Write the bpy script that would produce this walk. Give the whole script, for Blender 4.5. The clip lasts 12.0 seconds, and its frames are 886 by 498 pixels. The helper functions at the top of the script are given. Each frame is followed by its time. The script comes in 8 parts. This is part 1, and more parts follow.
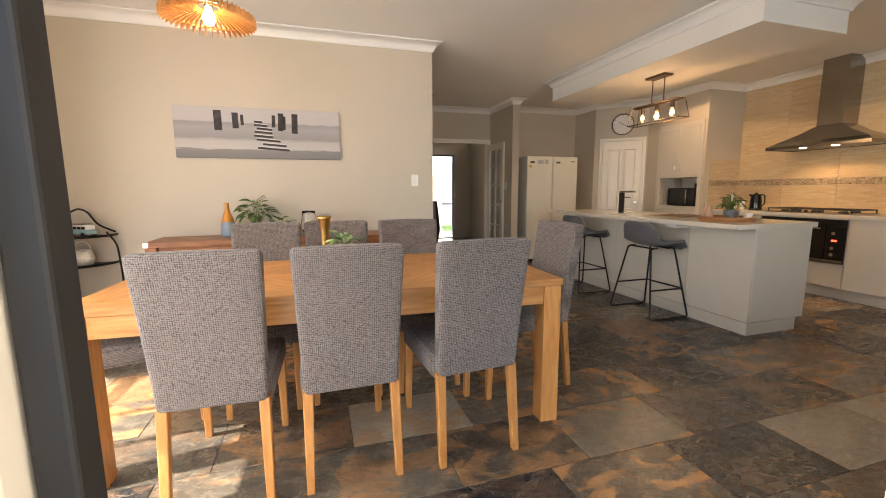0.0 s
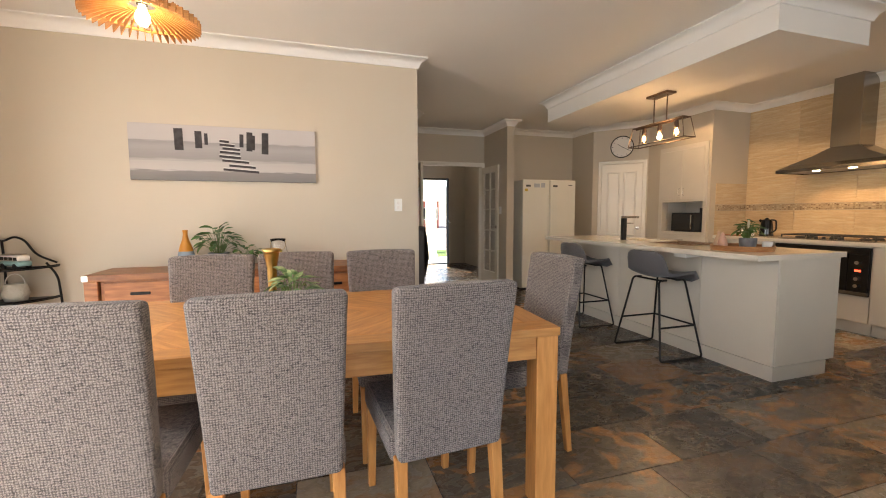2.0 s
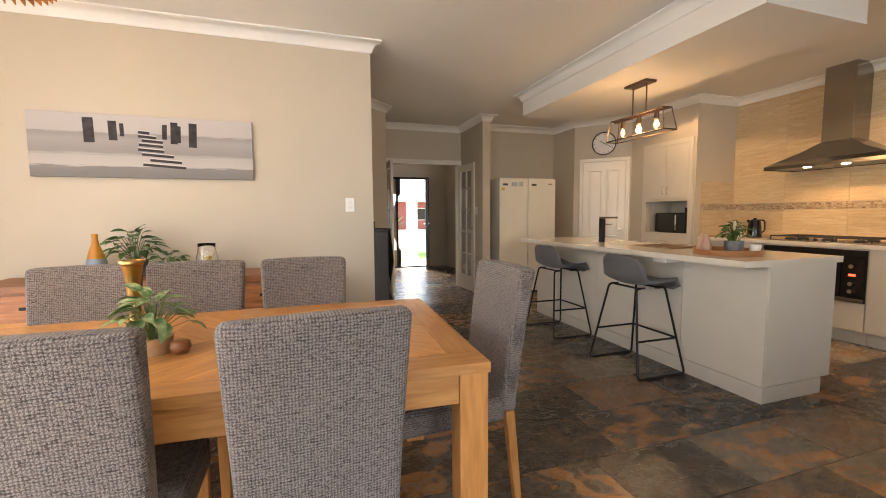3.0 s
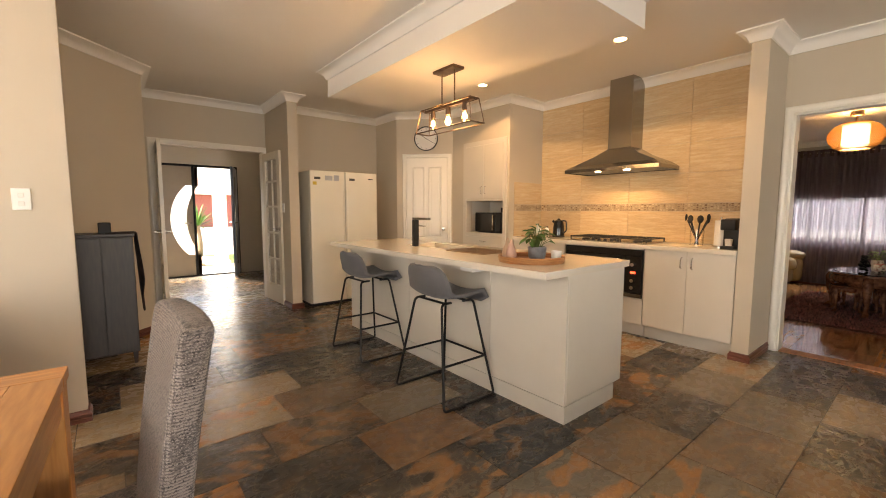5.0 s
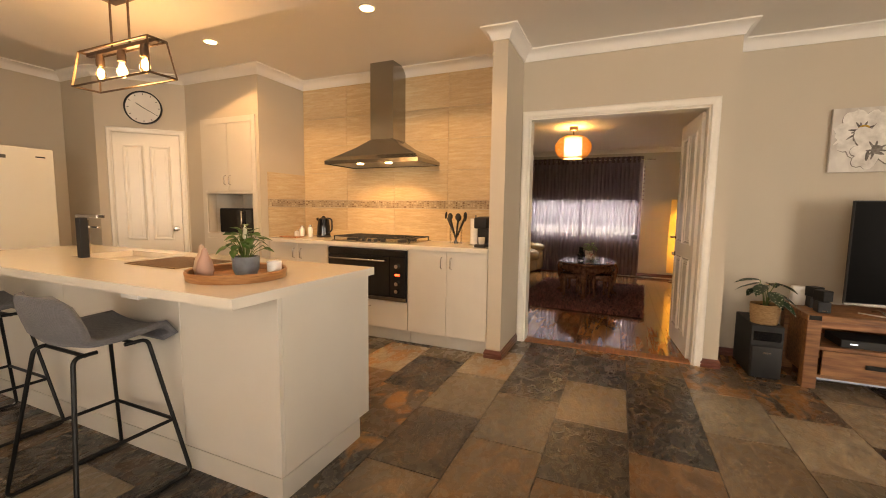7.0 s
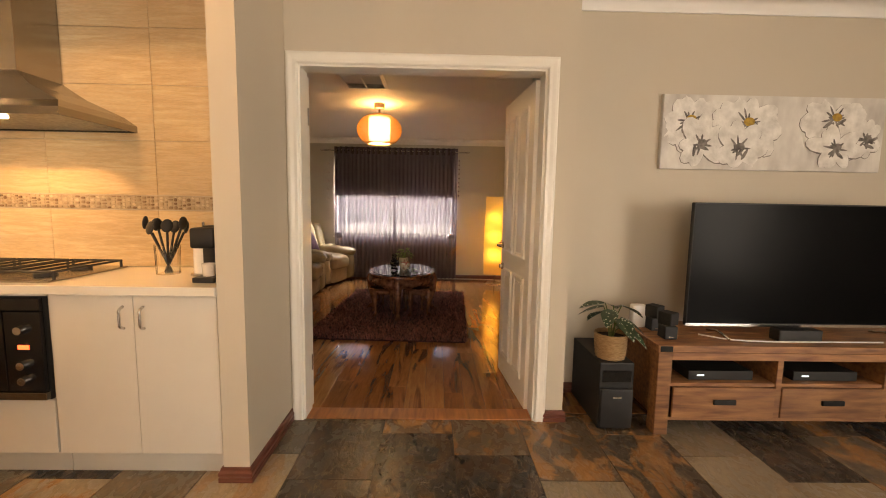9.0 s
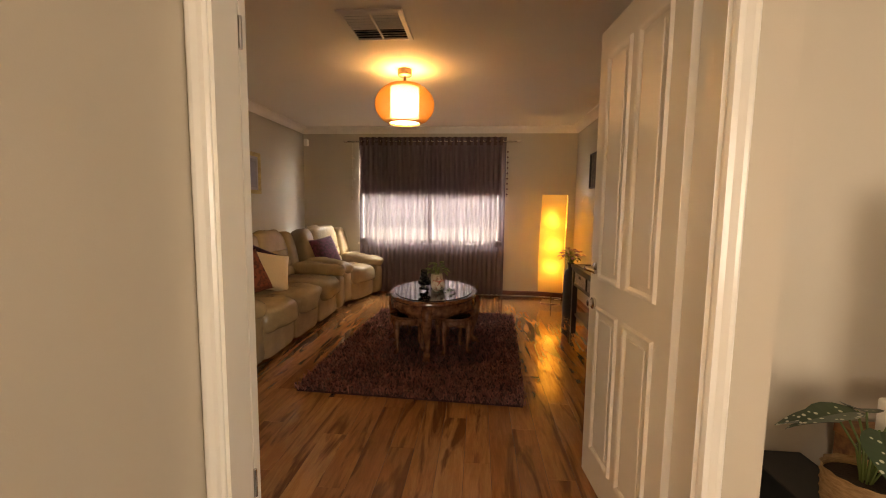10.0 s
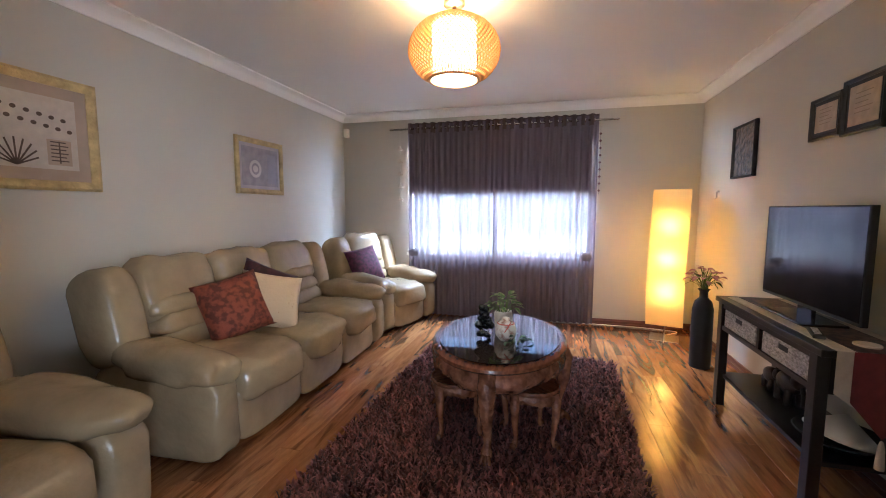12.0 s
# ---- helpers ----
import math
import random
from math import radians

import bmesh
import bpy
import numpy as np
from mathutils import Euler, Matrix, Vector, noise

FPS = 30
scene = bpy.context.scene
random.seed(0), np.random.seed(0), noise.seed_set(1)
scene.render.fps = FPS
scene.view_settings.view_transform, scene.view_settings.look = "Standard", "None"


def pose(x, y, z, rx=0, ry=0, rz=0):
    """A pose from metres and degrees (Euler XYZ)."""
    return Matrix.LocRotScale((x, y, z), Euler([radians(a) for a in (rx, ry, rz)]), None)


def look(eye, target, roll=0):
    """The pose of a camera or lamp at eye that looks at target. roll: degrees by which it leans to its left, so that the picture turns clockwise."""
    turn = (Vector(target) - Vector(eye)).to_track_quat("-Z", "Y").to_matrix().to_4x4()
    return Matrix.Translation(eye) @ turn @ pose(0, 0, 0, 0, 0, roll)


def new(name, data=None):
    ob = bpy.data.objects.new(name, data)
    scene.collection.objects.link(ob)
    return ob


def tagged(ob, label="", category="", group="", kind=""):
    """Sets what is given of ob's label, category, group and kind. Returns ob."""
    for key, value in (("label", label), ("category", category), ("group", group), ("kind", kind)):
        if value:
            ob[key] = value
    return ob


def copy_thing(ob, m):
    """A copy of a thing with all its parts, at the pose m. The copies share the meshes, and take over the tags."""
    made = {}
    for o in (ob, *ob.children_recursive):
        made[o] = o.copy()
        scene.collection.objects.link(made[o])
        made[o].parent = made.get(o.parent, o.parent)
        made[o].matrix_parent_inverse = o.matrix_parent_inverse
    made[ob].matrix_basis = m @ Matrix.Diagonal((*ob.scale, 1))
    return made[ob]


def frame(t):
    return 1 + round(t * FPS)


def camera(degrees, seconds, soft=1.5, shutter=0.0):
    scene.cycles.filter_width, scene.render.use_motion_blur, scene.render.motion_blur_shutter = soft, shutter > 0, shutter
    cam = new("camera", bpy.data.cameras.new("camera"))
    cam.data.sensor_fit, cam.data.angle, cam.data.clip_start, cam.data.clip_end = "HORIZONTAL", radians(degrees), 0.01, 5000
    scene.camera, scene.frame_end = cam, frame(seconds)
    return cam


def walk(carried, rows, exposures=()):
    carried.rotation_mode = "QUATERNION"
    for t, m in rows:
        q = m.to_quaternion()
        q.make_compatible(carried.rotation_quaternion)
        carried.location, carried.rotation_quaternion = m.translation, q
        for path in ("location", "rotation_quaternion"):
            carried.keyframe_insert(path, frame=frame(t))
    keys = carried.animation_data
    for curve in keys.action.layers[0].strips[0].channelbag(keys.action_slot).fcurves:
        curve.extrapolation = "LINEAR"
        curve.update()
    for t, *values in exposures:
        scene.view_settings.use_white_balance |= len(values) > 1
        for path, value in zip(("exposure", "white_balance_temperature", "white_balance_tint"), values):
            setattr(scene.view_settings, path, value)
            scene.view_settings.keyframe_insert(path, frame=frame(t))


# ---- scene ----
cam = camera(94.54, 12.0, soft=1.0)
PATH = [
    (0, (-0.015, 0.049, 1.182), (0.565, 1.943, 0.903), -0.28),
    (0.5, (0.008, 0.111, 1.176), (0.588, 2.013, 0.955), -0.25),
    (1, (0.036, 0.183, 1.184), (0.617, 2.088, 0.996), -0.22),
    (1.5, (0.091, 0.272, 1.200), (0.674, 2.178, 1.026), -0.20),
    (2, (0.218, 0.382, 1.200), (0.805, 2.287, 1.034), -0.26),
    (2.5, (0.431, 0.513, 1.203), (1.023, 2.416, 1.040), -0.45),
    (2.7, (0.511, 0.566, 1.197), (1.108, 2.468, 1.035), -0.43),
    (4.3, (1.035, 1.015, 1.241), (2.006, 2.753, 1.056), -0.16),
    (4.5, (1.115, 1.040, 1.227), (2.172, 2.729, 1.046), 0.00),
    (5, (1.305, 1.082, 1.238), (2.565, 2.624, 1.052), 0.11),
    (5.5, (1.478, 1.107, 1.251), (2.910, 2.490, 1.063), 0.15),
    (6, (1.652, 1.135, 1.250), (3.216, 2.367, 1.060), 0.32),
    (6.5, (1.856, 1.162, 1.259), (3.542, 2.219, 1.062), 0.44),
    (7, (2.073, 1.157, 1.237), (3.900, 1.946, 1.043), 0.77),
    (7.5, (2.313, 1.117, 1.230), (4.250, 1.577, 1.034), 1.07),
    (7.7, (2.418, 1.085, 1.243), (4.378, 1.427, 1.038), 1.22),
    (9.3, (3.869, 1.181, 1.289), (5.858, 1.135, 1.082), 0.91),
    (9.5, (4.142, 1.169, 1.288), (6.131, 1.173, 1.076), 0.98),
    (10, (4.712, 1.185, 1.261), (6.695, 1.355, 1.063), 0.73),
    (10.5, (5.269, 1.255, 1.278), (7.234, 1.578, 1.083), 0.43),
    (11, (5.667, 1.270, 1.279), (7.615, 1.676, 1.084), 0.16),
    (11.5, (5.829, 1.281, 1.268), (7.766, 1.739, 1.077), 0.06),
    (12, (5.974, 1.310, 1.272), (7.903, 1.804, 1.078), 0.02),
]
walk(cam, [(t, look(eye, target, roll)) for t, eye, target, roll in PATH],
     exposures=[(0, 2.05, 6700, 11), (2.7, 2.15, 6800, 12), (5.5, 2.6, 8000, 15), (7.7, 2.6, 8800, 18), (9.5, 2.72, 8800, 18), (10, 2.75, 9700, 19), (10.5, 2.8, 7800, 18), (11, 3.2, 6350, 17), (11.5, 3.5, 5350, 13), (12, 3.62, 5200, 11)])

# ---- world, sun and lamps added for the daylight of the openings ----
SUN_ELEV, SUN_FROM = 50.0, Vector((-1.0, -0.12, 0.0)).normalized()
world = bpy.data.worlds.new("world")
scene.world = world
world.use_nodes = True
wn = world.node_tree
sky = wn.nodes.new("ShaderNodeTexSky")
sky.sky_type, sky.sun_disc = "NISHITA", False
sky.sun_elevation = radians(SUN_ELEV)
sky.sun_rotation = math.atan2(SUN_FROM.x, SUN_FROM.y)
wn.links.new(sky.outputs["Color"], wn.nodes["Background"].inputs["Color"])
wn.nodes["Background"].inputs["Strength"].default_value = 0.15


def lamp(name, kind, energy, m, color=(1, 1, 1), **more):
    data = bpy.data.lights.new(name, kind)
    data.energy, data.color = energy, color
    for key, value in more.items():
        if key == "size":
            data.size = value
        elif key == "size_y":
            data.shape, data.size_y = "RECTANGLE", value
        elif key == "angle":
            data.angle = value
        elif key == "radius":
            data.shadow_soft_size = value
    ob = new(name, data)
    ob.matrix_world = m
    return ob


to_sun = Vector((SUN_FROM.x * math.cos(radians(SUN_ELEV)), SUN_FROM.y * math.cos(radians(SUN_ELEV)), math.sin(radians(SUN_ELEV))))
lamp("sun", "SUN", 4.6, look(to_sun * 30, (0, 0, 0)), (1.0, 0.95, 0.88), angle=radians(0.6))
DAY = (0.93, 0.97, 1.0)
# area lamps added just inside the glazing in place of sky light
lamp("daylight_fill", "AREA", 11.5, look((-1.98, 1.75, 1.2), (0, 1.75, 1.0)), DAY, size=2.2, size_y=2.0)
lamp("daylight_fill", "AREA", 6, look((-0.9, 0.42, 1.15), (-0.9, 2.0, 1.1)), DAY, size=1.2, size_y=2.0)
lamp("daylight_fill", "AREA", 18, look((1.70, -3.35, 1.25), (2.4, 0.0, 1.1)), DAY, size=1.4, size_y=1.8)
# unseen lamp added outside under the eave to brighten the lounge floor
lamp("daylight_fill", "AREA", 150, look((11.40, 2.0, 2.25), (8.9, 2.0, 0.0)), (0.72, 0.84, 1.0), size=2.0, size_y=0.55)
# unseen lamp added above the front door outside to brighten the entry
lamp("daylight_fill", "AREA", 175, look((2.93, 10.30, 2.42), (2.7, 8.0, 0.2)), DAY, size=0.9, size_y=0.5)
WARM = (1.0, 0.62, 0.30)


# ---- materials ----
def mat(name, color, rough=0.5, metal=0.0, vary=0.12, scale=6.0, bump=0.0, bump_scale=60.0, second=None, stretch=(1, 1, 1),
        spec=0.5, coat=0.0, random_tone=0.0, detail=6.0, contrast=(0.3, 0.7)):
    m = bpy.data.materials.new(name)
    m.use_nodes = True
    n, l = m.node_tree.nodes, m.node_tree.links
    b = n["Principled BSDF"]
    co = n.new("ShaderNodeTexCoord")
    mp = n.new("ShaderNodeMapping")
    mp.inputs["Scale"].default_value = stretch
    l.new(co.outputs["Object"], mp.inputs["Vector"])
    t = n.new("ShaderNodeTexNoise")
    t.inputs["Scale"].default_value, t.inputs["Detail"].default_value = scale, detail
    l.new(mp.outputs["Vector"], t.inputs["Vector"])
    ramp = n.new("ShaderNodeValToRGB")
    lo = second or tuple(c * (1 - vary) for c in color)
    hi = color if second else tuple(min(1, c * (1 + vary)) for c in color)
    ramp.color_ramp.elements[0].color, ramp.color_ramp.elements[1].color = (*lo, 1), (*hi, 1)
    ramp.color_ramp.elements[0].position, ramp.color_ramp.elements[1].position = contrast
    l.new(t.outputs["Fac"], ramp.inputs["Fac"])
    out = ramp.outputs["Color"]
    if random_tone:
        info = n.new("ShaderNodeObjectInfo")
        mr = n.new("ShaderNodeMapRange")
        mr.inputs["To Min"].default_value, mr.inputs["To Max"].default_value = 1 - random_tone, 1 + random_tone
        l.new(info.outputs["Random"], mr.inputs["Value"])
        mx = n.new("ShaderNodeVectorMath")
        mx.operation = "SCALE"
        l.new(out, mx.inputs[0])
        l.new(mr.outputs["Result"], mx.inputs["Scale"])
        out = mx.outputs["Vector"]
    l.new(out, b.inputs["Base Color"])
    b.inputs["Roughness"].default_value, b.inputs["Metallic"].default_value = rough, metal
    b.inputs["Specular IOR Level"].default_value = spec
    b.inputs["Coat Weight"].default_value = coat
    if bump:
        t2 = n.new("ShaderNodeTexNoise")
        t2.inputs["Scale"].default_value, t2.inputs["Detail"].default_value = bump_scale, 4
        l.new(mp.outputs["Vector"], t2.inputs["Vector"])
        bp = n.new("ShaderNodeBump")
        bp.inputs["Strength"].default_value, bp.inputs["Distance"].default_value = bump, 0.01
        l.new(t2.outputs["Fac"], bp.inputs["Height"])
        l.new(bp.outputs["Normal"], b.inputs["Normal"])
    return m


def glow(name, color, strength):
    m = bpy.data.materials.new(name)
    m.use_nodes = True
    b = m.node_tree.nodes["Principled BSDF"]
    b.inputs["Base Color"].default_value = (*color, 1)
    b.inputs["Emission Color"].default_value = (*color, 1)
    b.inputs["Emission Strength"].default_value = strength
    return m


def glass(name, color=(1, 1, 1), rough=0.0):
    m = bpy.data.materials.new(name)
    m.use_nodes = True
    b = m.node_tree.nodes["Principled BSDF"]
    b.inputs["Base Color"].default_value = (*color, 1)
    b.inputs["Transmission Weight"].default_value, b.inputs["Roughness"].default_value = 1.0, rough
    b.inputs["IOR"].default_value = 1.45
    return m


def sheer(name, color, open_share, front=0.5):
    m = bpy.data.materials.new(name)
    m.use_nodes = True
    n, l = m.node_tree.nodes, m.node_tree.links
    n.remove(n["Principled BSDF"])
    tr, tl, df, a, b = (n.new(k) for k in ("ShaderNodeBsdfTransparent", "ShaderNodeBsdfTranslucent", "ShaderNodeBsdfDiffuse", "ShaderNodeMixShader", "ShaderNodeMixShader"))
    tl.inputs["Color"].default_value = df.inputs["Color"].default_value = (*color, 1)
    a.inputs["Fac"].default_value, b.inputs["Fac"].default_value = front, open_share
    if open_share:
        # upright streaks of openness put the light and dark of folds into the cloth
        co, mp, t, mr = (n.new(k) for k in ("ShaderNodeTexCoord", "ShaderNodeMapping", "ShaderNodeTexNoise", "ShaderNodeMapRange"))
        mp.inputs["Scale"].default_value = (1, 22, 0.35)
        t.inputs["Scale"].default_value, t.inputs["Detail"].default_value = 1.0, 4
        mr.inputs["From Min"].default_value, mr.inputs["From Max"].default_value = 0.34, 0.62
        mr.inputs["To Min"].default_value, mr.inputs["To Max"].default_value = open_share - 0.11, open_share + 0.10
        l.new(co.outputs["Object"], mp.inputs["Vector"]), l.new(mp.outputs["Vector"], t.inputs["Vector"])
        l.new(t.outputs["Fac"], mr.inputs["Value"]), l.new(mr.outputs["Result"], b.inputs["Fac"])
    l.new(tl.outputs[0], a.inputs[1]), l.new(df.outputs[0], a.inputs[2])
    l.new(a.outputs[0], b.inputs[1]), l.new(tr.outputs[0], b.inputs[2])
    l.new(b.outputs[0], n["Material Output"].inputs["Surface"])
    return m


WALL = mat("wall_paint", (0.56, 0.49, 0.39), 0.6, vary=0.025, scale=1.3, bump=0.04, bump_scale=220)
LWALL = mat("lounge_paint", (0.52, 0.485, 0.41), 0.6, vary=0.025, scale=1.3, bump=0.04, bump_scale=220)
CEIL = mat("ceiling_paint", (0.80, 0.77, 0.72), 0.7, vary=0.02, scale=1.0, bump=0.03, bump_scale=200)
WHITE = mat("white_gloss_paint", (0.80, 0.76, 0.68), 0.28, vary=0.03, scale=3, bump=0.02, bump_scale=40)
CORNICE = mat("cornice_paint", (0.84, 0.82, 0.78), 0.5, vary=0.02, scale=3)
CAB = mat("cabinet_laminate", (0.66, 0.61, 0.53), 0.32, vary=0.02, scale=4, bump=0.01)
STONE = mat("engineered_stone", (0.74, 0.68, 0.58), 0.12, vary=0.10, scale=320, detail=2, contrast=(0.35, 0.65))
OAK = mat("oak_veneer", (0.58, 0.28, 0.085), 0.36, second=(0.38, 0.155, 0.04), scale=7, stretch=(1, 9, 9), bump=0.06, bump_scale=40, random_tone=0.14)
OAK_Y = mat("oak_cross", (0.56, 0.27, 0.085), 0.36, second=(0.40, 0.17, 0.045), scale=7, stretch=(9, 1, 9), bump=0.06, bump_scale=40, random_tone=0.12)
OAK_Z = mat("oak_upright", (0.58, 0.27, 0.08), 0.36, second=(0.40, 0.16, 0.04), scale=7, stretch=(9, 9, 1), bump=0.06, bump_scale=40, random_tone=0.08)
ACACIA = mat("acacia_plank", (0.42, 0.17, 0.06), 0.42, second=(0.20, 0.07, 0.025), scale=5, stretch=(1, 8, 8), bump=0.1, bump_scale=30, random_tone=0.2)
RUSTIC = mat("rustic_plank", (0.40, 0.19, 0.08), 0.5, second=(0.15, 0.06, 0.03), scale=5, stretch=(8, 1, 8), bump=0.15, bump_scale=30, random_tone=0.2)
SKIRT = mat("red_brown_skirting", (0.14, 0.045, 0.03), 0.3, vary=0.3, scale=10, stretch=(1, 1, 6))
STEEL = mat("brushed_steel", (0.36, 0.34, 0.31), 0.24, 1.0, vary=0.08, scale=30, stretch=(1, 1, 40))
CHROME = mat("satin_chrome", (0.62, 0.60, 0.57), 0.2, 1.0, vary=0.04)
BLACK_METAL = mat("black_metal", (0.012, 0.0115, 0.011), 0.42, 0.6, vary=0.2, scale=20)
BLACK_GLOSS = mat("black_gloss", (0.008, 0.008, 0.009), 0.08, vary=0.1)
BLACK_MATT = mat("black_matt", (0.011, 0.011, 0.0115), 0.55, vary=0.2, scale=20)
GLASS = glass("clear_glass")


# ---- helpers for things and parts ----
def part(name, bm, material, parent=None, label="", smooth=False):
    me = bpy.data.meshes.new(name)
    bmesh.ops.recalc_face_normals(bm, faces=bm.faces)
    bm.to_mesh(me)
    bm.free()
    if smooth:
        for p in me.polygons:
            p.use_smooth = True
        if smooth is not True:
            me.set_sharp_from_angle(angle=radians(smooth))
    me.materials.append(material)
    ob = new(name, me)
    if parent:
        ob.parent = parent
    if label:
        ob["label"] = label
    return ob


def thing(name, label, category, m=None, group=""):
    ob = new(name)
    ob.empty_display_size = 0.1
    if m is not None:
        ob.matrix_world = m
    return tagged(ob, label, category, group)


def structure(ob, label="", category=""):
    return tagged(ob, label, category, kind="structure")


def box(x0, y0, z0, x1, y1, z1, bevel=0.0, seg=2, bm=None, m=None):
    bm = bm or bmesh.new()
    made = bmesh.ops.create_cube(bm, size=1)["verts"]
    t = Matrix.Translation(((x0 + x1) / 2, (y0 + y1) / 2, (z0 + z1) / 2)) @ Matrix.Diagonal((abs(x1 - x0), abs(y1 - y0), abs(z1 - z0), 1))
    bmesh.ops.transform(bm, matrix=(m @ t) if m is not None else t, verts=made)
    if bevel:
        edges = list({e for v in made for e in v.link_edges})
        bmesh.ops.bevel(bm, geom=edges, offset=bevel, segments=seg, profile=0.5, affect="EDGES", clamp_overlap=True)
    return bm


def lathe(profile, n=32, bm=None, m=None, sx=1.0, sy=1.0):
    """A body turned about z from (radius, height) pairs."""
    bm = bm or bmesh.new()
    rings = []
    for r, z in profile:
        if r < 1e-5:
            rings.append([bm.verts.new((0, 0, z))])
        else:
            rings.append([bm.verts.new((sx * r * math.cos(2 * math.pi * i / n), sy * r * math.sin(2 * math.pi * i / n), z)) for i in range(n)])
    for a, b in zip(rings, rings[1:]):
        for i in range(n):
            j = (i + 1) % n
            if len(a) == 1 and len(b) == 1:
                continue
            if len(a) == 1:
                bm.faces.new((a[0], b[i], b[j]))
            elif len(b) == 1:
                bm.faces.new((a[i], a[j], b[0]))
            else:
                bm.faces.new((a[i], a[j], b[j], b[i]))
    if m is not None:
        bmesh.ops.transform(bm, matrix=m, verts=[v for ring in rings for v in ring])
    return bm


def tube(points, r, n=10, bm=None, closed=False, radii=None):
    """A round bar along the points."""
    bm = bm or bmesh.new()
    pts = [Vector(p) for p in points]
    rings = []
    side = None
    for i, p in enumerate(pts):
        a = pts[i - 1] if i or closed else p
        b = pts[(i + 1) % len(pts)] if i < len(pts) - 1 or closed else p
        d = (b - a).normalized()
        if side is None:
            side = d.orthogonal().normalized()
        side = (side - d * side.dot(d)).normalized()
        up = d.cross(side)
        k = radii[i] if radii else r
        rings.append([bm.verts.new(p + k * (math.cos(2 * math.pi * j / n) * side + math.sin(2 * math.pi * j / n) * up)) for j in range(n)])
    pairs = list(zip(rings, rings[1:])) + ([(rings[-1], rings[0])] if closed else [])
    for a, b in pairs:
        for j in range(n):
            bm.faces.new((a[j], a[(j + 1) % n], b[(j + 1) % n], b[j]))
    if not closed:
        bm.faces.new(rings[0][::-1])
        bm.faces.new(rings[-1])
    return bm


def bend(points, r, steps=5):
    """The points with their inner corners rounded to the radius r."""
    pts = [Vector(p) for p in points]
    out = [pts[0]]
    for a, b, c in zip(pts, pts[1:], pts[2:]):
        u, w = (a - b), (c - b)
        k = min(r, u.length * 0.45, w.length * 0.45)
        p, q = b + u.normalized() * k, b + w.normalized() * k
        for i in range(steps + 1):
            s = i / steps
            out.append((1 - s) ** 2 * p + 2 * s * (1 - s) * b + s * s * q)
    return out + [pts[-1]]


def extrude(outline, height, bm=None, m=None, bevel=0.0):
    """A prism on an outline of (x, y) points, rising by height."""
    bm = bm or bmesh.new()
    lo = [bm.verts.new((x, y, 0)) for x, y in outline]
    hi = [bm.verts.new((x, y, height)) for x, y in outline]
    n = len(lo)
    top = bm.faces.new(hi)
    bm.faces.new(lo[::-1])
    for i in range(n):
        bm.faces.new((lo[i], lo[(i + 1) % n], hi[(i + 1) % n], hi[i]))
    if bevel:
        bmesh.ops.bevel(bm, geom=list(top.edges), offset=bevel, segments=2, profile=0.5, affect="EDGES")
    if m is not None:
        bmesh.ops.transform(bm, matrix=m, verts=bm.verts)
    return bm


def sweep(path, profile, closed=False, bm=None):
    """Carries a profile of (offset to the left, z) pairs along a level path, with mitred corners."""
    bm = bm or bmesh.new()
    pts = [Vector((x, y)) for x, y in path]
    n = len(pts)
    rings = []
    for i, p in enumerate(pts):
        a = pts[i - 1] if i or closed else None
        b = pts[(i + 1) % n] if i < n - 1 or closed else None
        d0 = (p - a).normalized() if a is not None else None
        d1 = (b - p).normalized() if b is not None else None
        d0, d1 = d0 or d1, d1 or d0
        n0, n1 = Vector((-d0.y, d0.x)), Vector((-d1.y, d1.x))
        mid = (n0 + n1).normalized()
        k = 1 / max(0.3, mid.dot(n0))
        rings.append([bm.verts.new((p.x + mid.x * k * o, p.y + mid.y * k * o, z)) for o, z in profile])
    m = len(profile)
    for a, b in list(zip(rings, rings[1:])) + ([(rings[-1], rings[0])] if closed else []):
        for j in range(m):
            bm.faces.new((a[j], a[(j + 1) % m], b[(j + 1) % m], b[j]))
    if not closed:
        bm.faces.new(rings[0])
        bm.faces.new(rings[-1][::-1])
    return bm


def wall(name, p, q, height, openings=(), thick=0.1, material=None, label="", ext=(0, 0)):
    """A wall from p to q with the room on its left. openings: (from, to, bottom, top) along it."""
    p, q = Vector(p), Vector(q)
    length = (q - p).length
    m = Matrix.Translation((p.x, p.y, 0)) @ Matrix.Rotation(math.atan2(q.y - p.y, q.x - p.x), 4, "Z")
    bm = bmesh.new()
    at = -ext[0]
    for s0, s1, z0, z1 in sorted(openings):
        box(at, -thick, 0, s0, 0, height, bm=bm)
        if z0 > 0:
            box(s0, -thick, 0, s1, 0, z0, bm=bm)
        box(s0, -thick, z1, s1, 0, height, bm=bm)
        at = s1
    box(at, -thick, 0, length + ext[1], 0, height, bm=bm)
    bmesh.ops.transform(bm, matrix=m, verts=bm.verts)
    return structure(part(name, bm, material or WALL), label or "beige painted plaster wall", "wall")


def polygon_slab(name, outline, z0, z1, material, label, category):
    bm = extrude(outline, z1 - z0, m=Matrix.Translation((0, 0, z0)))
    return structure(part(name, bm, material), label, category)


# ---- the shell of the main room ----
H = 2.64
SOUTH, WEST = 0.36, -2.02
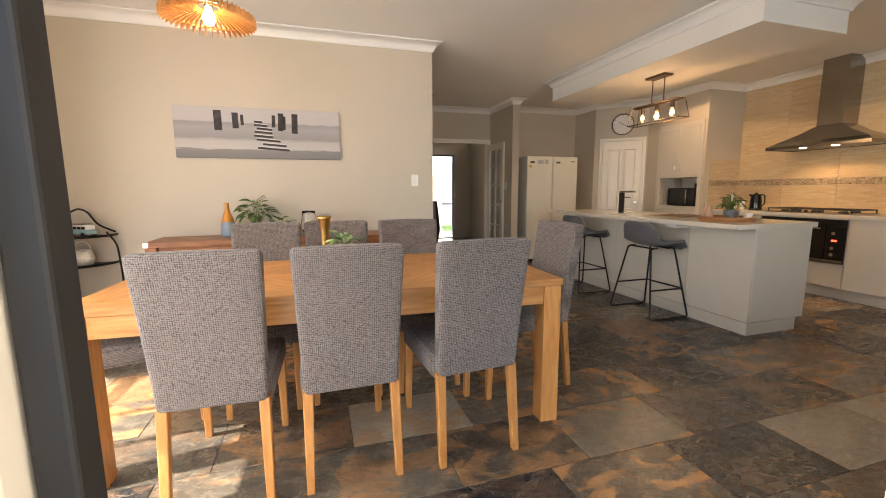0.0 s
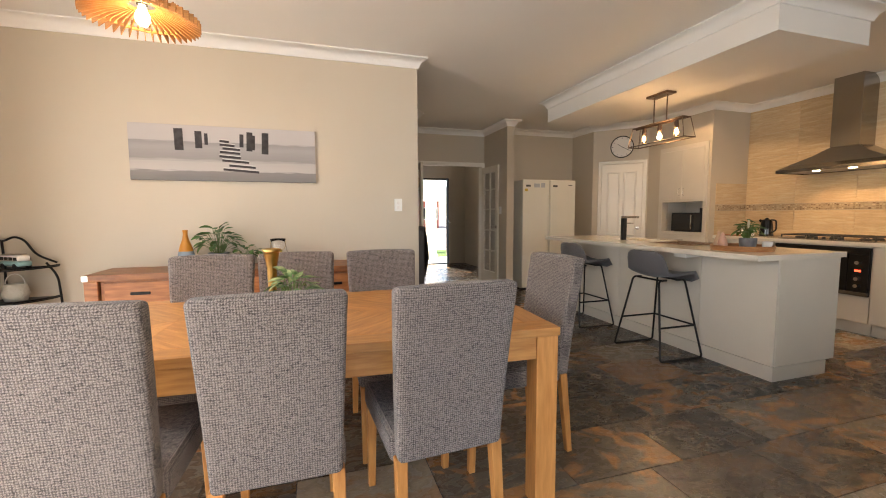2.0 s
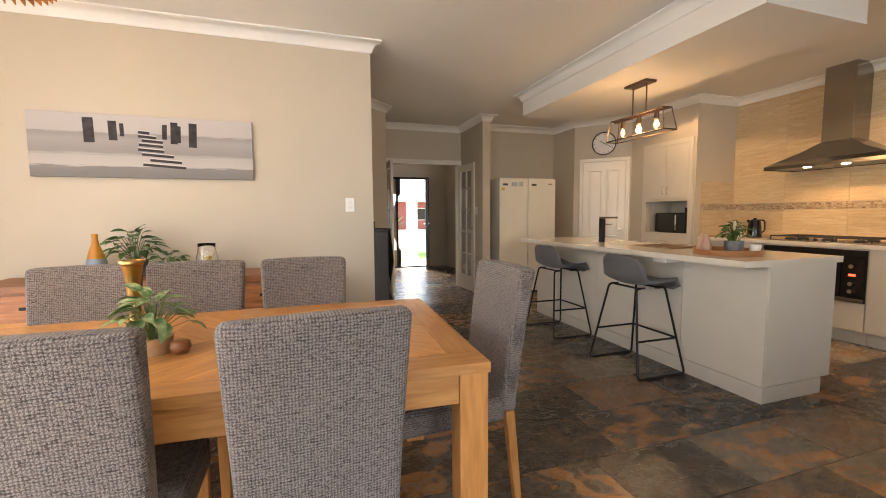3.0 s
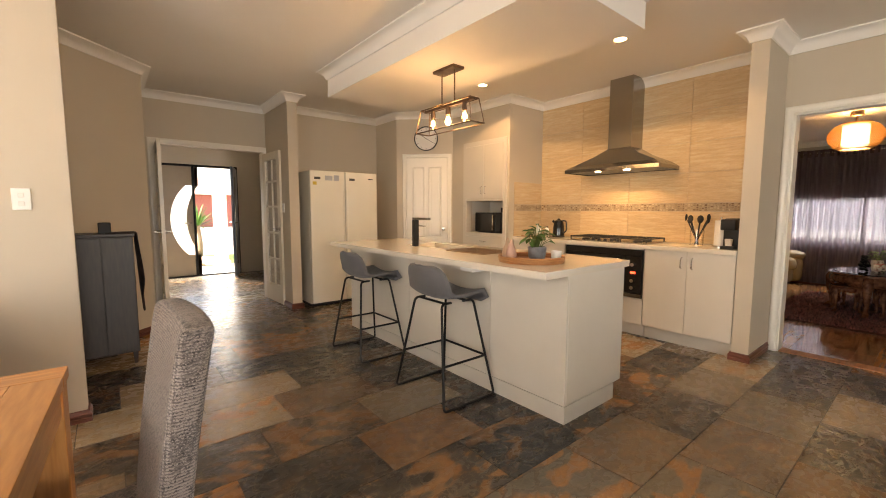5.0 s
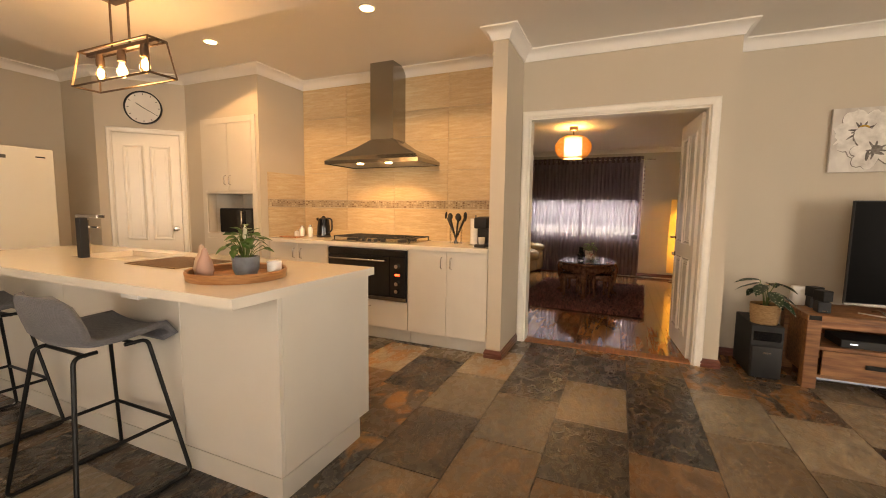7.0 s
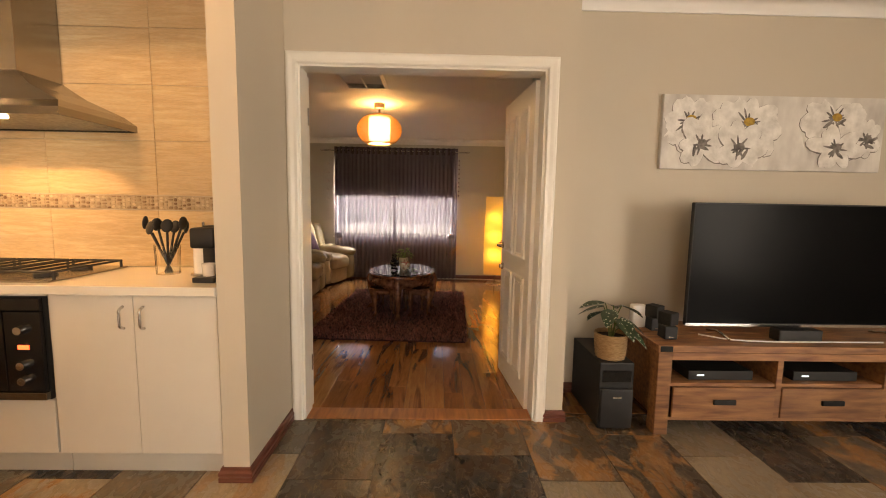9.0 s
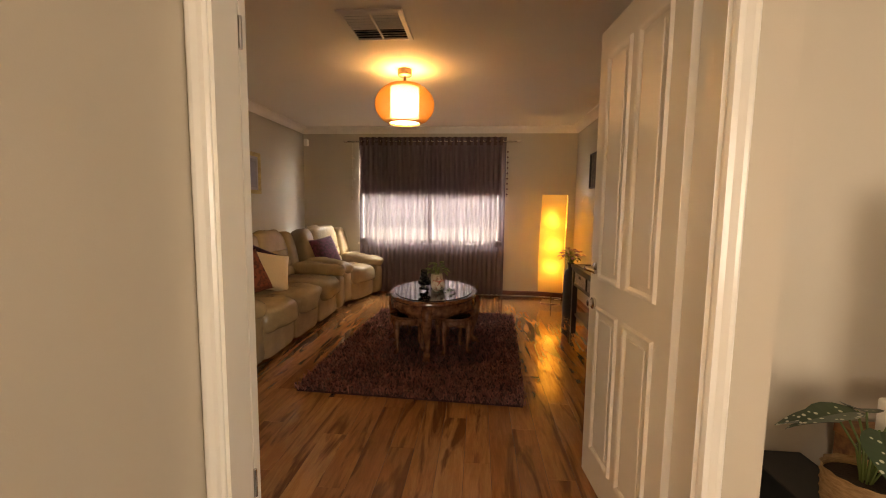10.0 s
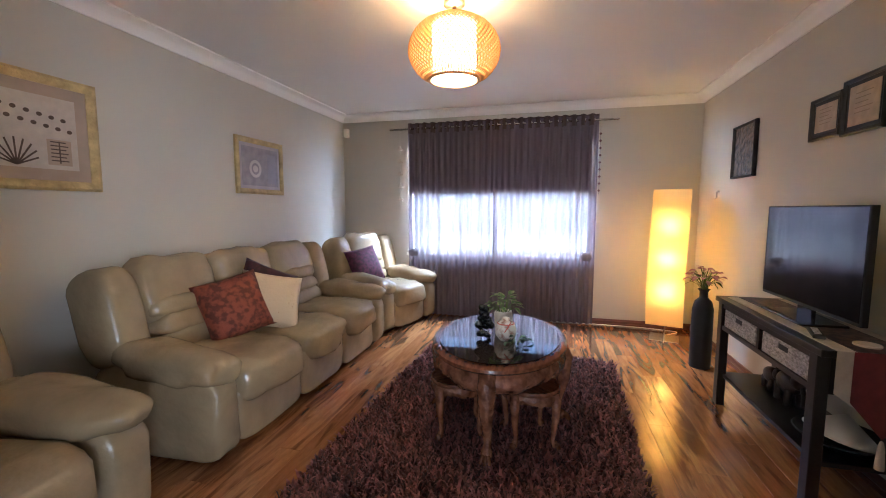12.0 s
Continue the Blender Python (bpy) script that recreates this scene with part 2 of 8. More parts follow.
MAIN = [(WEST, SOUTH), (0.96, SOUTH), (0.96, -3.4), (6.25, -3.4), (6.25, 0.39), (5.85, 0.39), (5.85, 2.02), (5.29, 2.02), (5.29, 2.14),
        (5.85, 2.14), (5.85, 4.55), (5.20, 4.55), (5.20, 5.63), (4.62, 6.21), (4.62, 6.79), (3.17, 6.79), (3.17, 6.20), (3.05, 6.20),
        (3.05, 7.10), (1.63, 7.10), (1.63, 6.15), (0.40, 4.92), (0.40, 4.30), (1.15, 4.30), (1.15, 4.20), (WEST, 4.20)]
DOOR_LO, DOOR_HI, DOOR_TOP = 0.562, 1.948, 2.055
for i, (p, q) in enumerate(zip(MAIN, MAIN[1:] + MAIN[:1])):
    holes, thick = [], 0.1
    if i == 0:
        holes = [(0.46, 2.78, 0.0, 2.10)]
    if i == 22:
        thick = 0.04
    if i == 2:
        holes = [(0.15, 1.65, 0.25, 2.15)]
    if i == 5:
        holes, thick = [(DOOR_LO - 0.39, DOOR_HI - 0.39, 0.0, DOOR_TOP)], 0.06
    if i == 11:
        holes = [(0.09, 0.77, 0.945, 1.37)]
    if i == 18:
        holes = [(3.05 - 3.02, 3.05 - 1.78, 0.0, 2.03)]
    if i == 25:
        holes = [(1.25, 3.45, 0.05, 2.12)]
    a, b = Vector(p) - Vector(MAIN[i - 1]), Vector(q) - Vector(p)
    square_reflex = a.cross(b) < -0.98 * a.length * b.length
    wall("wall_%d" % (i + 1), p, q, H, holes, thick, ext=(-0.1 if square_reflex else 0, 0))
structure(part("ceiling", extrude(MAIN, 0.1, m=Matrix.Translation((0, 0, H))), CEIL), "warm white painted plasterboard ceiling", "ceiling")
CORN = [(0, -0.001), (0.085, -0.001), (0.085, -0.013), (0.060, -0.022), (0.032, -0.046), (0.017, -0.074), (0.012, -0.090), (0, -0.090)]
structure(part("cornice", sweep(MAIN, [(o, H + z) for o, z in CORN], True), CORNICE, smooth=30), "white cove cornice round the ceiling", "cornice")
SK = [(0, 0), (0.018, 0), (0.018, 0.022), (0.014, 0.026), (0.018, 0.032), (0.018, 0.046), (0.012, 0.054), (0.010, 0.066), (0, 0.068)]
for a in ([(0.76, SOUTH), (0.96, SOUTH), (0.96, -3.4), (6.25, -3.4), (6.25, 0.39), (5.85, 0.39), (5.85, 0.51)], [(5.85, 2.025), (5.85, 2.02), (5.29, 2.02), (5.29, 2.14), (5.36, 2.14)],
          [(4.62, 6.21), (4.62, 6.79), (3.17, 6.79), (3.17, 6.20), (3.05, 6.20), (3.05, 7.10)],
          [(1.63, 7.10), (1.63, 6.15), (0.40, 4.92), (0.40, 4.30), (1.15, 4.30), (1.15, 4.20), (WEST, 4.20), (WEST, 3.0)]):
    structure(part("baseboard", sweep(a, SK), SKIRT), "dark red-brown moulded wooden skirting", "baseboard")

# bulkhead over the island
structure(part("ceiling_bulkhead", box(3.11, 2.375, 2.386, 4.01, 5.14, H + 0.02), CEIL), "dropped plaster bulkhead over the kitchen island", "ceiling")
structure(part("cornice", sweep([(3.11, 2.375), (3.11, 5.14), (4.01, 5.14), (4.01, 2.375)], [(o, H + z) for o, z in CORN], True), CORNICE, smooth=30),
          "white cove cornice round the bulkhead", "cornice")

# ---- lounge shell ----
LH = 2.42
LOUNGE = [(5.97, 0.52), (6.42, 0.52), (6.42, -0.18), (10.71, -0.18), (10.71, 3.80), (5.97, 3.80)]
WIN_LO, WIN_HI, WIN_B, WIN_T = 0.845, 2.955, 0.745, 2.10
for i, (p, q) in enumerate(zip(LOUNGE, LOUNGE[1:] + LOUNGE[:1])):
    holes, thick = [], 0.1
    if i == 3:
        holes = [(WIN_LO + 0.18, WIN_HI + 0.18, WIN_B, WIN_T)]
    if i == 5:
        holes, thick = [(3.80 - DOOR_HI, 3.80 - DOOR_LO, 0.0, DOOR_TOP)], 0.06
    wall("wall_%d" % (i + 31), p, q, LH, holes, thick, LWALL, "grey-beige painted lounge wall", ext=(-0.1 if i == 2 else 0, 0))
structure(part("ceiling", extrude(LOUNGE, 0.1, m=Matrix.Translation((0, 0, LH))), CEIL), "warm white lounge ceiling", "ceiling")
structure(part("cornice", sweep(LOUNGE, [(o, LH + z) for o, z in CORN], True), CORNICE, smooth=30), "white cove cornice round the lounge", "cornice")
for a in ([(5.97, 0.52), (6.42, 0.52), (6.42, -0.18), (10.71, -0.18), (10.71, 3.80), (5.97, 3.80), (5.97, 2.04)],):
    structure(part("baseboard", sweep(a, SK), SKIRT), "dark red-brown moulded wooden skirting", "baseboard")

# ---- entry shell ----
ENTRY = [(1.2, 7.2), (3.74, 7.2), (3.74, 9.95), (1.2, 9.95)]
for i, (p, q) in enumerate(zip(ENTRY, ENTRY[1:] + ENTRY[:1])):
    holes, thick = [], 0.1
    if i == 0:
        holes, thick = [(1.78 - 1.2, 3.02 - 1.2, 0, 2.03)], 0.04
    if i == 22:
        thick = 0.04
    if i == 2:
        holes = [(3.74 - 3.32, 3.74 - 1.92, 0.0, 2.08)]
    wall("wall_%d" % (i + 41), p, q, H, holes, thick)
structure(part("ceiling", extrude(ENTRY, 0.1, m=Matrix.Translation((0, 0, H))), CEIL), "warm white entry ceiling", "ceiling")


# ---- more materials ----
def weave(name, a, b, scale=230.0, rough=0.9, bump=0.5):
    """Coarse woven cloth: two crossing threads with uneven tone."""
    m = bpy.data.materials.new(name)
    m.use_nodes = True
    n, l = m.node_tree.nodes, m.node_tree.links
    s = n["Principled BSDF"]
    co = n.new("ShaderNodeTexCoord")
    waves = []
    for axis in ("X", "Z", "Y"):
        w = n.new("ShaderNodeTexWave")
        w.bands_direction = axis
        w.inputs["Scale"].default_value, w.inputs["Distortion"].default_value, w.inputs["Detail"].default_value = scale / 3.14, 5.0, 2
        w.inputs["Detail Scale"].default_value = 6
        l.new(co.outputs["Object"], w.inputs["Vector"])
        waves.append(w)
    mul = n.new("ShaderNodeMath")
    mul.operation = "MULTIPLY"
    l.new(waves[0].outputs["Fac"], mul.inputs[0]), l.new(waves[1].outputs["Fac"], mul.inputs[1])
    t = n.new("ShaderNodeTexNoise")
    slub = n.new("ShaderNodeMapping")
    slub.inputs["Scale"].default_value = (0.45, 0.45, 1.5)
    l.new(co.outputs["Object"], slub.inputs["Vector"])
    t.inputs["Scale"].default_value, t.inputs["Detail"].default_value = 170, 4
    l.new(slub.outputs["Vector"], t.inputs["Vector"])
    add = n.new("ShaderNodeMath")
    add.operation = "ADD"
    l.new(mul.outputs[0], add.inputs[0]), l.new(t.outputs["Fac"], add.inputs[1])
    r = n.new("ShaderNodeValToRGB")
    r.color_ramp.elements[0].color, r.color_ramp.elements[1].color = (*a, 1), (*b, 1)
    r.color_ramp.elements[0].position, r.color_ramp.elements[1].position = 0.35, 1.15 / 1.2
    l.new(add.outputs[0], r.inputs["Fac"])
    l.new(r.outputs["Color"], s.inputs["Base Color"])
    s.inputs["Roughness"].default_value = rough
    s.inputs["Sheen Weight"].default_value = 0.15
    bp = n.new("ShaderNodeBump")
    bp.inputs["Strength"].default_value, bp.inputs["Distance"].default_value = bump, 0.003
    l.new(add.outputs[0], bp.inputs["Height"])
    l.new(bp.outputs["Normal"], s.inputs["Normal"])
    return m


def banded(name, stops, low, high, axis="Z", rough=0.8, noise_scale=6.0, stretch=(1, 1, 12), amount=0.25):
    """A painted surface: tones by height between low and high, broken by streaks."""
    m = bpy.data.materials.new(name)
    m.use_nodes = True
    n, l = m.node_tree.nodes, m.node_tree.links
    co, sep, mr, r, t, mp, mix, ad = (n.new(k) for k in ("ShaderNodeTexCoord", "ShaderNodeSeparateXYZ", "ShaderNodeMapRange", "ShaderNodeValToRGB",
                                                         "ShaderNodeTexNoise", "ShaderNodeMapping", "ShaderNodeMath", "ShaderNodeMath"))
    l.new(co.outputs["Object"], sep.inputs[0])
    l.new(sep.outputs[axis], mr.inputs["Value"])
    mr.inputs["From Min"].default_value, mr.inputs["From Max"].default_value = low, high
    mp.inputs["Scale"].default_value = stretch
    t.inputs["Scale"].default_value, t.inputs["Detail"].default_value = noise_scale, 5
    l.new(co.outputs["Object"], mp.inputs["Vector"]), l.new(mp.outputs["Vector"], t.inputs["Vector"])
    mix.operation, ad.operation = "MULTIPLY_ADD", "ADD"
    l.new(t.outputs["Fac"], mix.inputs[0])
    mix.inputs[1].default_value, mix.inputs[2].default_value = amount, -amount / 2
    l.new(mr.outputs["Result"], ad.inputs[0]), l.new(mix.outputs[0], ad.inputs[1])
    el = r.color_ramp.elements
    el[0].position, el[0].color = stops[0][0], (*stops[0][1], 1)
    el[1].position, el[1].color = stops[-1][0], (*stops[-1][1], 1)
    for p, c in stops[1:-1]:
        e = el.new(p)
        e.color = (*c, 1)
    l.new(ad.outputs[0], r.inputs["Fac"])
    l.new(r.outputs["Color"], n["Principled BSDF"].inputs["Base Color"])
    n["Principled BSDF"].inputs["Roughness"].default_value = rough
    return m


CHAIR_CLOTH = weave("grey_tweed", (0.026, 0.020, 0.018), (0.30, 0.245, 0.215), 135, bump=0.8)
SEAT_CLOTH = weave("grey_felt", (0.07, 0.068, 0.072), (0.14, 0.135, 0.14), 500, bump=0.2)
LEAF = mat("leaf_green", (0.10, 0.20, 0.035), 0.45, second=(0.03, 0.085, 0.015), scale=14)
LEAF_DARK = mat("leaf_dark", (0.035, 0.075, 0.025), 0.4, second=(0.012, 0.03, 0.012), scale=20)
LEAF_PALE = mat("leaf_variegated", (0.38, 0.42, 0.20), 0.5, second=(0.07, 0.16, 0.04), scale=22, contrast=(0.42, 0.58))
STEM = mat("stem_green", (0.10, 0.15, 0.04), 0.6)
SOIL = mat("potting_soil", (0.035, 0.022, 0.014), 0.95, bump=0.8, bump_scale=90)
BRASS = mat("aged_brass", (0.42, 0.27, 0.09), 0.3, 1.0, vary=0.3, scale=12)
CERAMIC = mat("white_ceramic", (0.78, 0.75, 0.70), 0.25, vary=0.04)
GREY_POT = mat("grey_glazed_pot", (0.16, 0.17, 0.18), 0.35, vary=0.3, scale=20)
PLASTIC = mat("white_plastic", (0.78, 0.77, 0.73), 0.35, vary=0.02)
BASKET = mat("seagrass_weave", (0.50, 0.32, 0.16), 0.8, second=(0.28, 0.16, 0.07), scale=40, stretch=(1, 1, 5), bump=0.8, bump_scale=90)
BULB = glow("lit_bulb", (1.0, 0.62, 0.28), 14.0)
WARM_GLASS = glass("amber_bulb_glass", (1.0, 0.86, 0.66))


def pane(bm, parent=None, material=None, name="pane", label=""):
    ob = part(name, bm, material or GLASS, parent, label)
    ob.visible_shadow = False
    return ob


def leaf_mesh(length, width, curl=0.25, seg=4):
    bm = bmesh.new()
    rows = []
    for i in range(seg + 1):
        s = i / seg
        w = width * math.sin(math.pi * (0.08 + 0.9 * s) ** 0.8) * 0.5
        z = curl * length * (s - s * s * 1.6)
        rows.append((bm.verts.new((-w, length * s, z + 0.12 * w)), bm.verts.new((0, length * s, z - 0.1 * w)), bm.verts.new((w, length * s, z + 0.12 * w))))
    for a, b in zip(rows, rows[1:]):
        bm.faces.new((a[0], a[1], b[1], b[0]))
        bm.faces.new((a[1], a[2], b[2], b[1]))
    return bm


def foliage(parent, material, count, length, width, spread, rise, base_z, rng, up=0.5, name="leaf"):
    """Leaves on thin stems: each leaf a part on one shared mesh."""
    bm = leaf_mesh(length, width)
    me = bpy.data.meshes.new(name)
    bm.to_mesh(me), bm.free()
    me.materials.append(material)
    stems = bmesh.new()
    for i in range(count):
        a = i * 2.4 + rng.uniform(-0.4, 0.4)
        f = math.sqrt((i + 0.5) / count)
        r, z = spread * f * rng.uniform(0.75, 1.05), base_z + rise * (1 - 0.65 * f * f) * rng.uniform(0.75, 1.05)
        p = Vector((r * math.cos(a), r * math.sin(a), z))
        ob = new(name, me)
        ob.parent = parent
        k = rng.uniform(0.75, 1.2)
        tilt = up * (1 - f) * 70 - 25 * f + rng.uniform(-18, 18)
        ob.matrix_local = Matrix.Translation(p) @ Euler((radians(tilt), radians(rng.uniform(-25, 25)), a - math.pi / 2 + rng.uniform(-0.5, 0.5))).to_matrix().to_4x4() @ Matrix.Scale(k, 4)
        tube([(0.15 * p.x, 0.15 * p.y, base_z - 0.02), (0.55 * p.x, 0.55 * p.y, base_z + 0.6 * (z - base_z)), p], 0.0016, 4, bm=stems)
    part("stems", stems, STEM, parent)


def door_leaf(parent, w, h, panels, material, t=0.036, name="leaf"):
    """A leaf hinged at x = 0, running to x = w, with moulded panels on both faces: (x0, z0, x1, z1) shares of it."""
    leaf = part(name, box(0, -t / 2, 0.008, w, t / 2, h, 0.002), material, parent)
    for x0, z0, x1, z1 in panels:
        for side in (-1, 1):
            y = side * t / 2
            bm = bmesh.new()
            path = [(x0 * w, z0 * h), (x1 * w, z0 * h), (x1 * w, z1 * h), (x0 * w, z1 * h)]
            sweep(path, [(0, 0.0), (0.006, 0.011), (0.016, 0.009), (0.024, 0.003), (0.026, 0.0)], True, bm)
            bmesh.ops.transform(bm, matrix=Matrix.Translation((0, y, 0)) @ Matrix.Rotation(radians(90), 4, "X") @ Matrix.Diagonal((1, 1, -side, 1)), verts=bm.verts)
            part("panel_moulding", bm, material, leaf)
            bm = box(x0 * w + 0.045, min(y, y + side * 0.007), z0 * h + 0.045, x1 * w - 0.045, max(y, y + side * 0.007), z1 * h - 0.045, 0.004)
            part("panel", bm, material, leaf)
    return leaf


def lever(parent, x, z, side, reach=-0.11, name="door_handle"):
    bm = lathe([(0, 0), (0.026, 0), (0.026, 0.008), (0.010, 0.012), (0.010, 0.05), (0, 0.05)], 20, m=Matrix.Translation((x, 0, z)) @ Matrix.Rotation(radians(-90 * side), 4, "X") @ Matrix.Translation((0, 0, 0.018)))
    tube(bend([(x, side * 0.066, z), (x + reach * 0.3, side * 0.068, z), (x + reach, side * 0.06, z)], 0.02), 0.008, 10, bm=bm)
    return part(name, bm, CHROME, parent, "satin chrome lever handle", 40)


def architrave(name, p, q, top, width=0.065, depth=0.018, material=None):
    """Moulded trim round an opening from p to q in a wall whose room lies to the left of p -> q."""
    p, q = Vector(p), Vector(q)
    w = (q - p).length
    prof = [(0, 0), (0, depth * 0.6), (0.008, depth), (0.025, depth * 0.85), (0.045, depth), (width - 0.008, depth * 0.9), (width, depth * 0.5), (width, 0)]
    bm = sweep([(0, 0), (0, top), (w, top), (w, 0)], prof)
    bmesh.ops.transform(bm, matrix=Matrix.Translation((p.x, p.y, 0)) @ Matrix.Rotation(math.atan2(q.y - p.y, q.x - p.x), 4, "Z") @ Matrix(((1, 0, 0, 0), (0, 0, 1, 0), (0, 1, 0, 0), (0, 0, 0, 1))), verts=bm.verts)
    return structure(part(name, bm, material or WHITE), "cream gloss moulded door architrave", "trim")


# ---- door between main room and lounge ----
architrave("trim", (5.85, DOOR_LO), (5.85, DOOR_HI), DOOR_TOP)
architrave("trim", (5.97, DOOR_HI), (5.97, DOOR_LO), DOOR_TOP)
for y in (DOOR_LO, DOOR_HI):
    s = 1 if y == DOOR_LO else -1
    structure(part("trim", box(5.848, min(y, y + s * 0.012), 0, 5.972, max(y, y + s * 0.012), DOOR_TOP), WHITE), "cream gloss door jamb lining", "trim")
structure(part("trim", box(5.848, DOOR_LO + 0.012, DOOR_TOP - 0.012, 5.972, DOOR_HI - 0.012, DOOR_TOP), WHITE), "cream gloss door head lining", "trim")
FOUR = [(0.14, 0.47, 0.46, 0.94), (0.54, 0.47, 0.86, 0.94), (0.14, 0.08, 0.46, 0.41), (0.54, 0.08, 0.86, 0.41)]
for i, (x, y, turn, label) in enumerate(((5.975, DOOR_LO + 0.018, 5.0, "open white moulded four-panel door with satin chrome lever"), (6.012, DOOR_HI - 0.004, 87.0, "open white moulded door folded back against the lounge wall"))):
    d = structure(thing("door_%d" % (i + 1), label, "door", Matrix.Translation((x, y, 0)) @ Matrix.Rotation(radians(turn), 4, "Z")))
    door_leaf(d, 0.685, 2.035, FOUR, WHITE)
    for z in (0.25, 1.75):
        part("hinge", tube([(-0.004, -0.02 if i == 0 else 0.02, z), (-0.004, -0.02 if i == 0 else 0.02, z + 0.1)], 0.007), CHROME, d, "small steel hinge")
    for side in (-1, 1):
        lever(d, 0.625, 1.0, side)
    if i == 0:
        part("deadlock", lathe([(0, 0), (0.026, 0), (0.026, 0.01), (0.015, 0.016), (0.015, 0.03), (0, 0.032)], 20, m=Matrix.Translation((0.625, 0.018, 0.84)) @ Matrix.Rotation(radians(-90), 4, "X")), CHROME, d, "round chrome knob lock", 40)
structure(part("trim", box(5.845, DOOR_LO + 0.012, 0.001, 5.975, DOOR_HI - 0.012, 0.009, 0.003), ACACIA), "varnished timber threshold strip", "trim")

# ---- sliding glass door by which the walk begins ----
sd = structure(thing("door_4", "open aluminium sliding glass door with cream frame and black edge", "door", Matrix.Translation((0.16, SOUTH, 0))))
CREAM_METAL = mat("cream_powder_coat", (0.62, 0.58, 0.50), 0.35, vary=0.04)
part("frame", box(-1.72, -0.10, 2.05, 0.60, 0.01, 2.10, bm=box(-1.72, -0.10, 0.012, -1.67, 0.01, 2.05, bm=box(0.585, -0.10, 0.0, 0.60, 0.012, 2.05))), CREAM_METAL, sd)
part("track", box(-1.72, -0.10, 0.0, 0.56, -0.01, 0.011), CREAM_METAL, sd)
panel = part("sliding_panel", box(-1.67, -0.055, 0.014, -1.58, -0.015, 2.045, 0.003, bm=box(-0.42, -0.055, 0.014, -0.342, -0.015, 2.045, 0.003)), CREAM_METAL, sd)
part("rail", box(-1.58, -0.052, 0.014, -0.42, -0.018, 0.11, bm=box(-1.58, -0.052, 1.97, -0.42, -0.018, 2.045)), CREAM_METAL, panel)
pane(box(-1.575, -0.037, 0.115, -0.425, -0.033, 1.965), panel)
part("edge_seal", box(-0.340, -0.034, 0.014, -0.318, -0.004, 2.045, 0.003), BLACK_MATT, panel, "black rubber edge seal")
for z in (0.98, 1.22):
    part("latch", box(-0.345, -0.012, z, -0.322, -0.001, z + 0.03, 0.003), BRASS, panel, "small brass latch screw plate")
part("pull_handle", tube(bend([(-0.38, -0.012, 0.95), (-0.38, 0.03, 0.95), (-0.38, 0.03, 1.15), (-0.38, -0.012, 1.15)], 0.02), 0.009), BLACK_METAL, panel, "black pull handle", True)

# ---- west window with its curtain ----
wv = structure(thing("window_1", "wide aluminium window in the dining wall", "window", Matrix.Translation((WEST, 0, 0))))
bm = bmesh.new()
for y0, y1, z0, z1 in ((0.75, 0.80, 0.05, 2.12), (2.90, 2.95, 0.05, 2.12), (1.82, 1.88, 0.05, 2.12), (0.80, 2.90, 0.05, 0.10), (0.80, 2.90, 2.07, 2.12), (0.80, 2.90, 1.02, 1.07)):
    box(-0.08, y0, z0, -0.03, y1, z1, bm=bm)
part("window_frame", bm, CREAM_METAL, wv)
pane(box(-0.06, 0.80, 0.10, -0.055, 2.90, 2.07), wv)


def curtain(parent, name, y0, y1, z0, z1, depth, folds, material, x=0.0, label="", seed=0):
    rng = random.Random(seed)
    n = folds * 8
    bm = bmesh.new()
    ph = [rng.uniform(0.7, 1.3) for _ in range(folds + 1)]
    cols = []
    for i in range(n + 1):
        s = i / n
        k = ph[min(folds, int(s * folds))]
        off = depth * k * math.sin(2 * math.pi * folds * s)
        cols.append([bm.verts.new((x + off * (0.75 + 0.25 * j / 6) + 0.15 * off * math.sin(3.1 * j + i * 0.2), y0 + (y1 - y0) * s, z1 + (z0 - z1) * j / 6)) for j in range(7)])
    for a, b in zip(cols, cols[1:]):
        for j in range(6):
            bm.faces.new((a[j], a[j + 1], b[j + 1], b[j]))
    ob = part(name, bm, material, parent, label, True)
    return ob


CREAM_CLOTH = sheer("cream_curtain_cloth", (0.62, 0.58, 0.50), 0.0)
BORDER_CLOTH = weave("patterned_border", (0.08, 0.075, 0.07), (0.36, 0.34, 0.31), 60, bump=0.1)
cu = thing("curtain", "cream floor-length curtain with a grey patterned border", "curtain", Matrix.Translation((WEST + 0.09, 0, 0)))
curtain(cu, "curtain_cloth", 3.14, 3.47, 0.03, 2.25, 0.035, 5, CREAM_CLOTH, seed=3)
curtain(cu, "curtain_border", 3.472, 3.57, 0.03, 2.25, 0.02, 1, BORDER_CLOTH, seed=4, label="grey patterned curtain border")
part("rod", tube([(0, 0.6, 2.27), (0, 3.62, 2.27)], 0.012), BLACK_METAL, cu, "black curtain rod")
part("bracket", tube([(-0.085, 3.6, 2.27), (0, 3.6, 2.27)], 0.008), BLACK_METAL, cu)

# ---- south window of the family area ----
sw = structure(thing("window_2", "wide aluminium window of the family area", "window", Matrix.Translation((0, -3.4, 0))))
bm = bmesh.new()
for x0, x1, z0, z1 in ((0.95, 1.0, 0.25, 2.15), (2.40, 2.45, 0.25, 2.15), (1.67, 1.73, 0.25, 2.15), (1.0, 2.40, 0.25, 0.30), (1.0, 2.40, 2.10, 2.15)):
    box(x0, -0.08, z0, x1, -0.03, z1, bm=bm)
part("window_frame", bm, CREAM_METAL, sw)
pane(box(1.0, -0.06, 0.30, 2.40, -0.055, 2.10), sw)

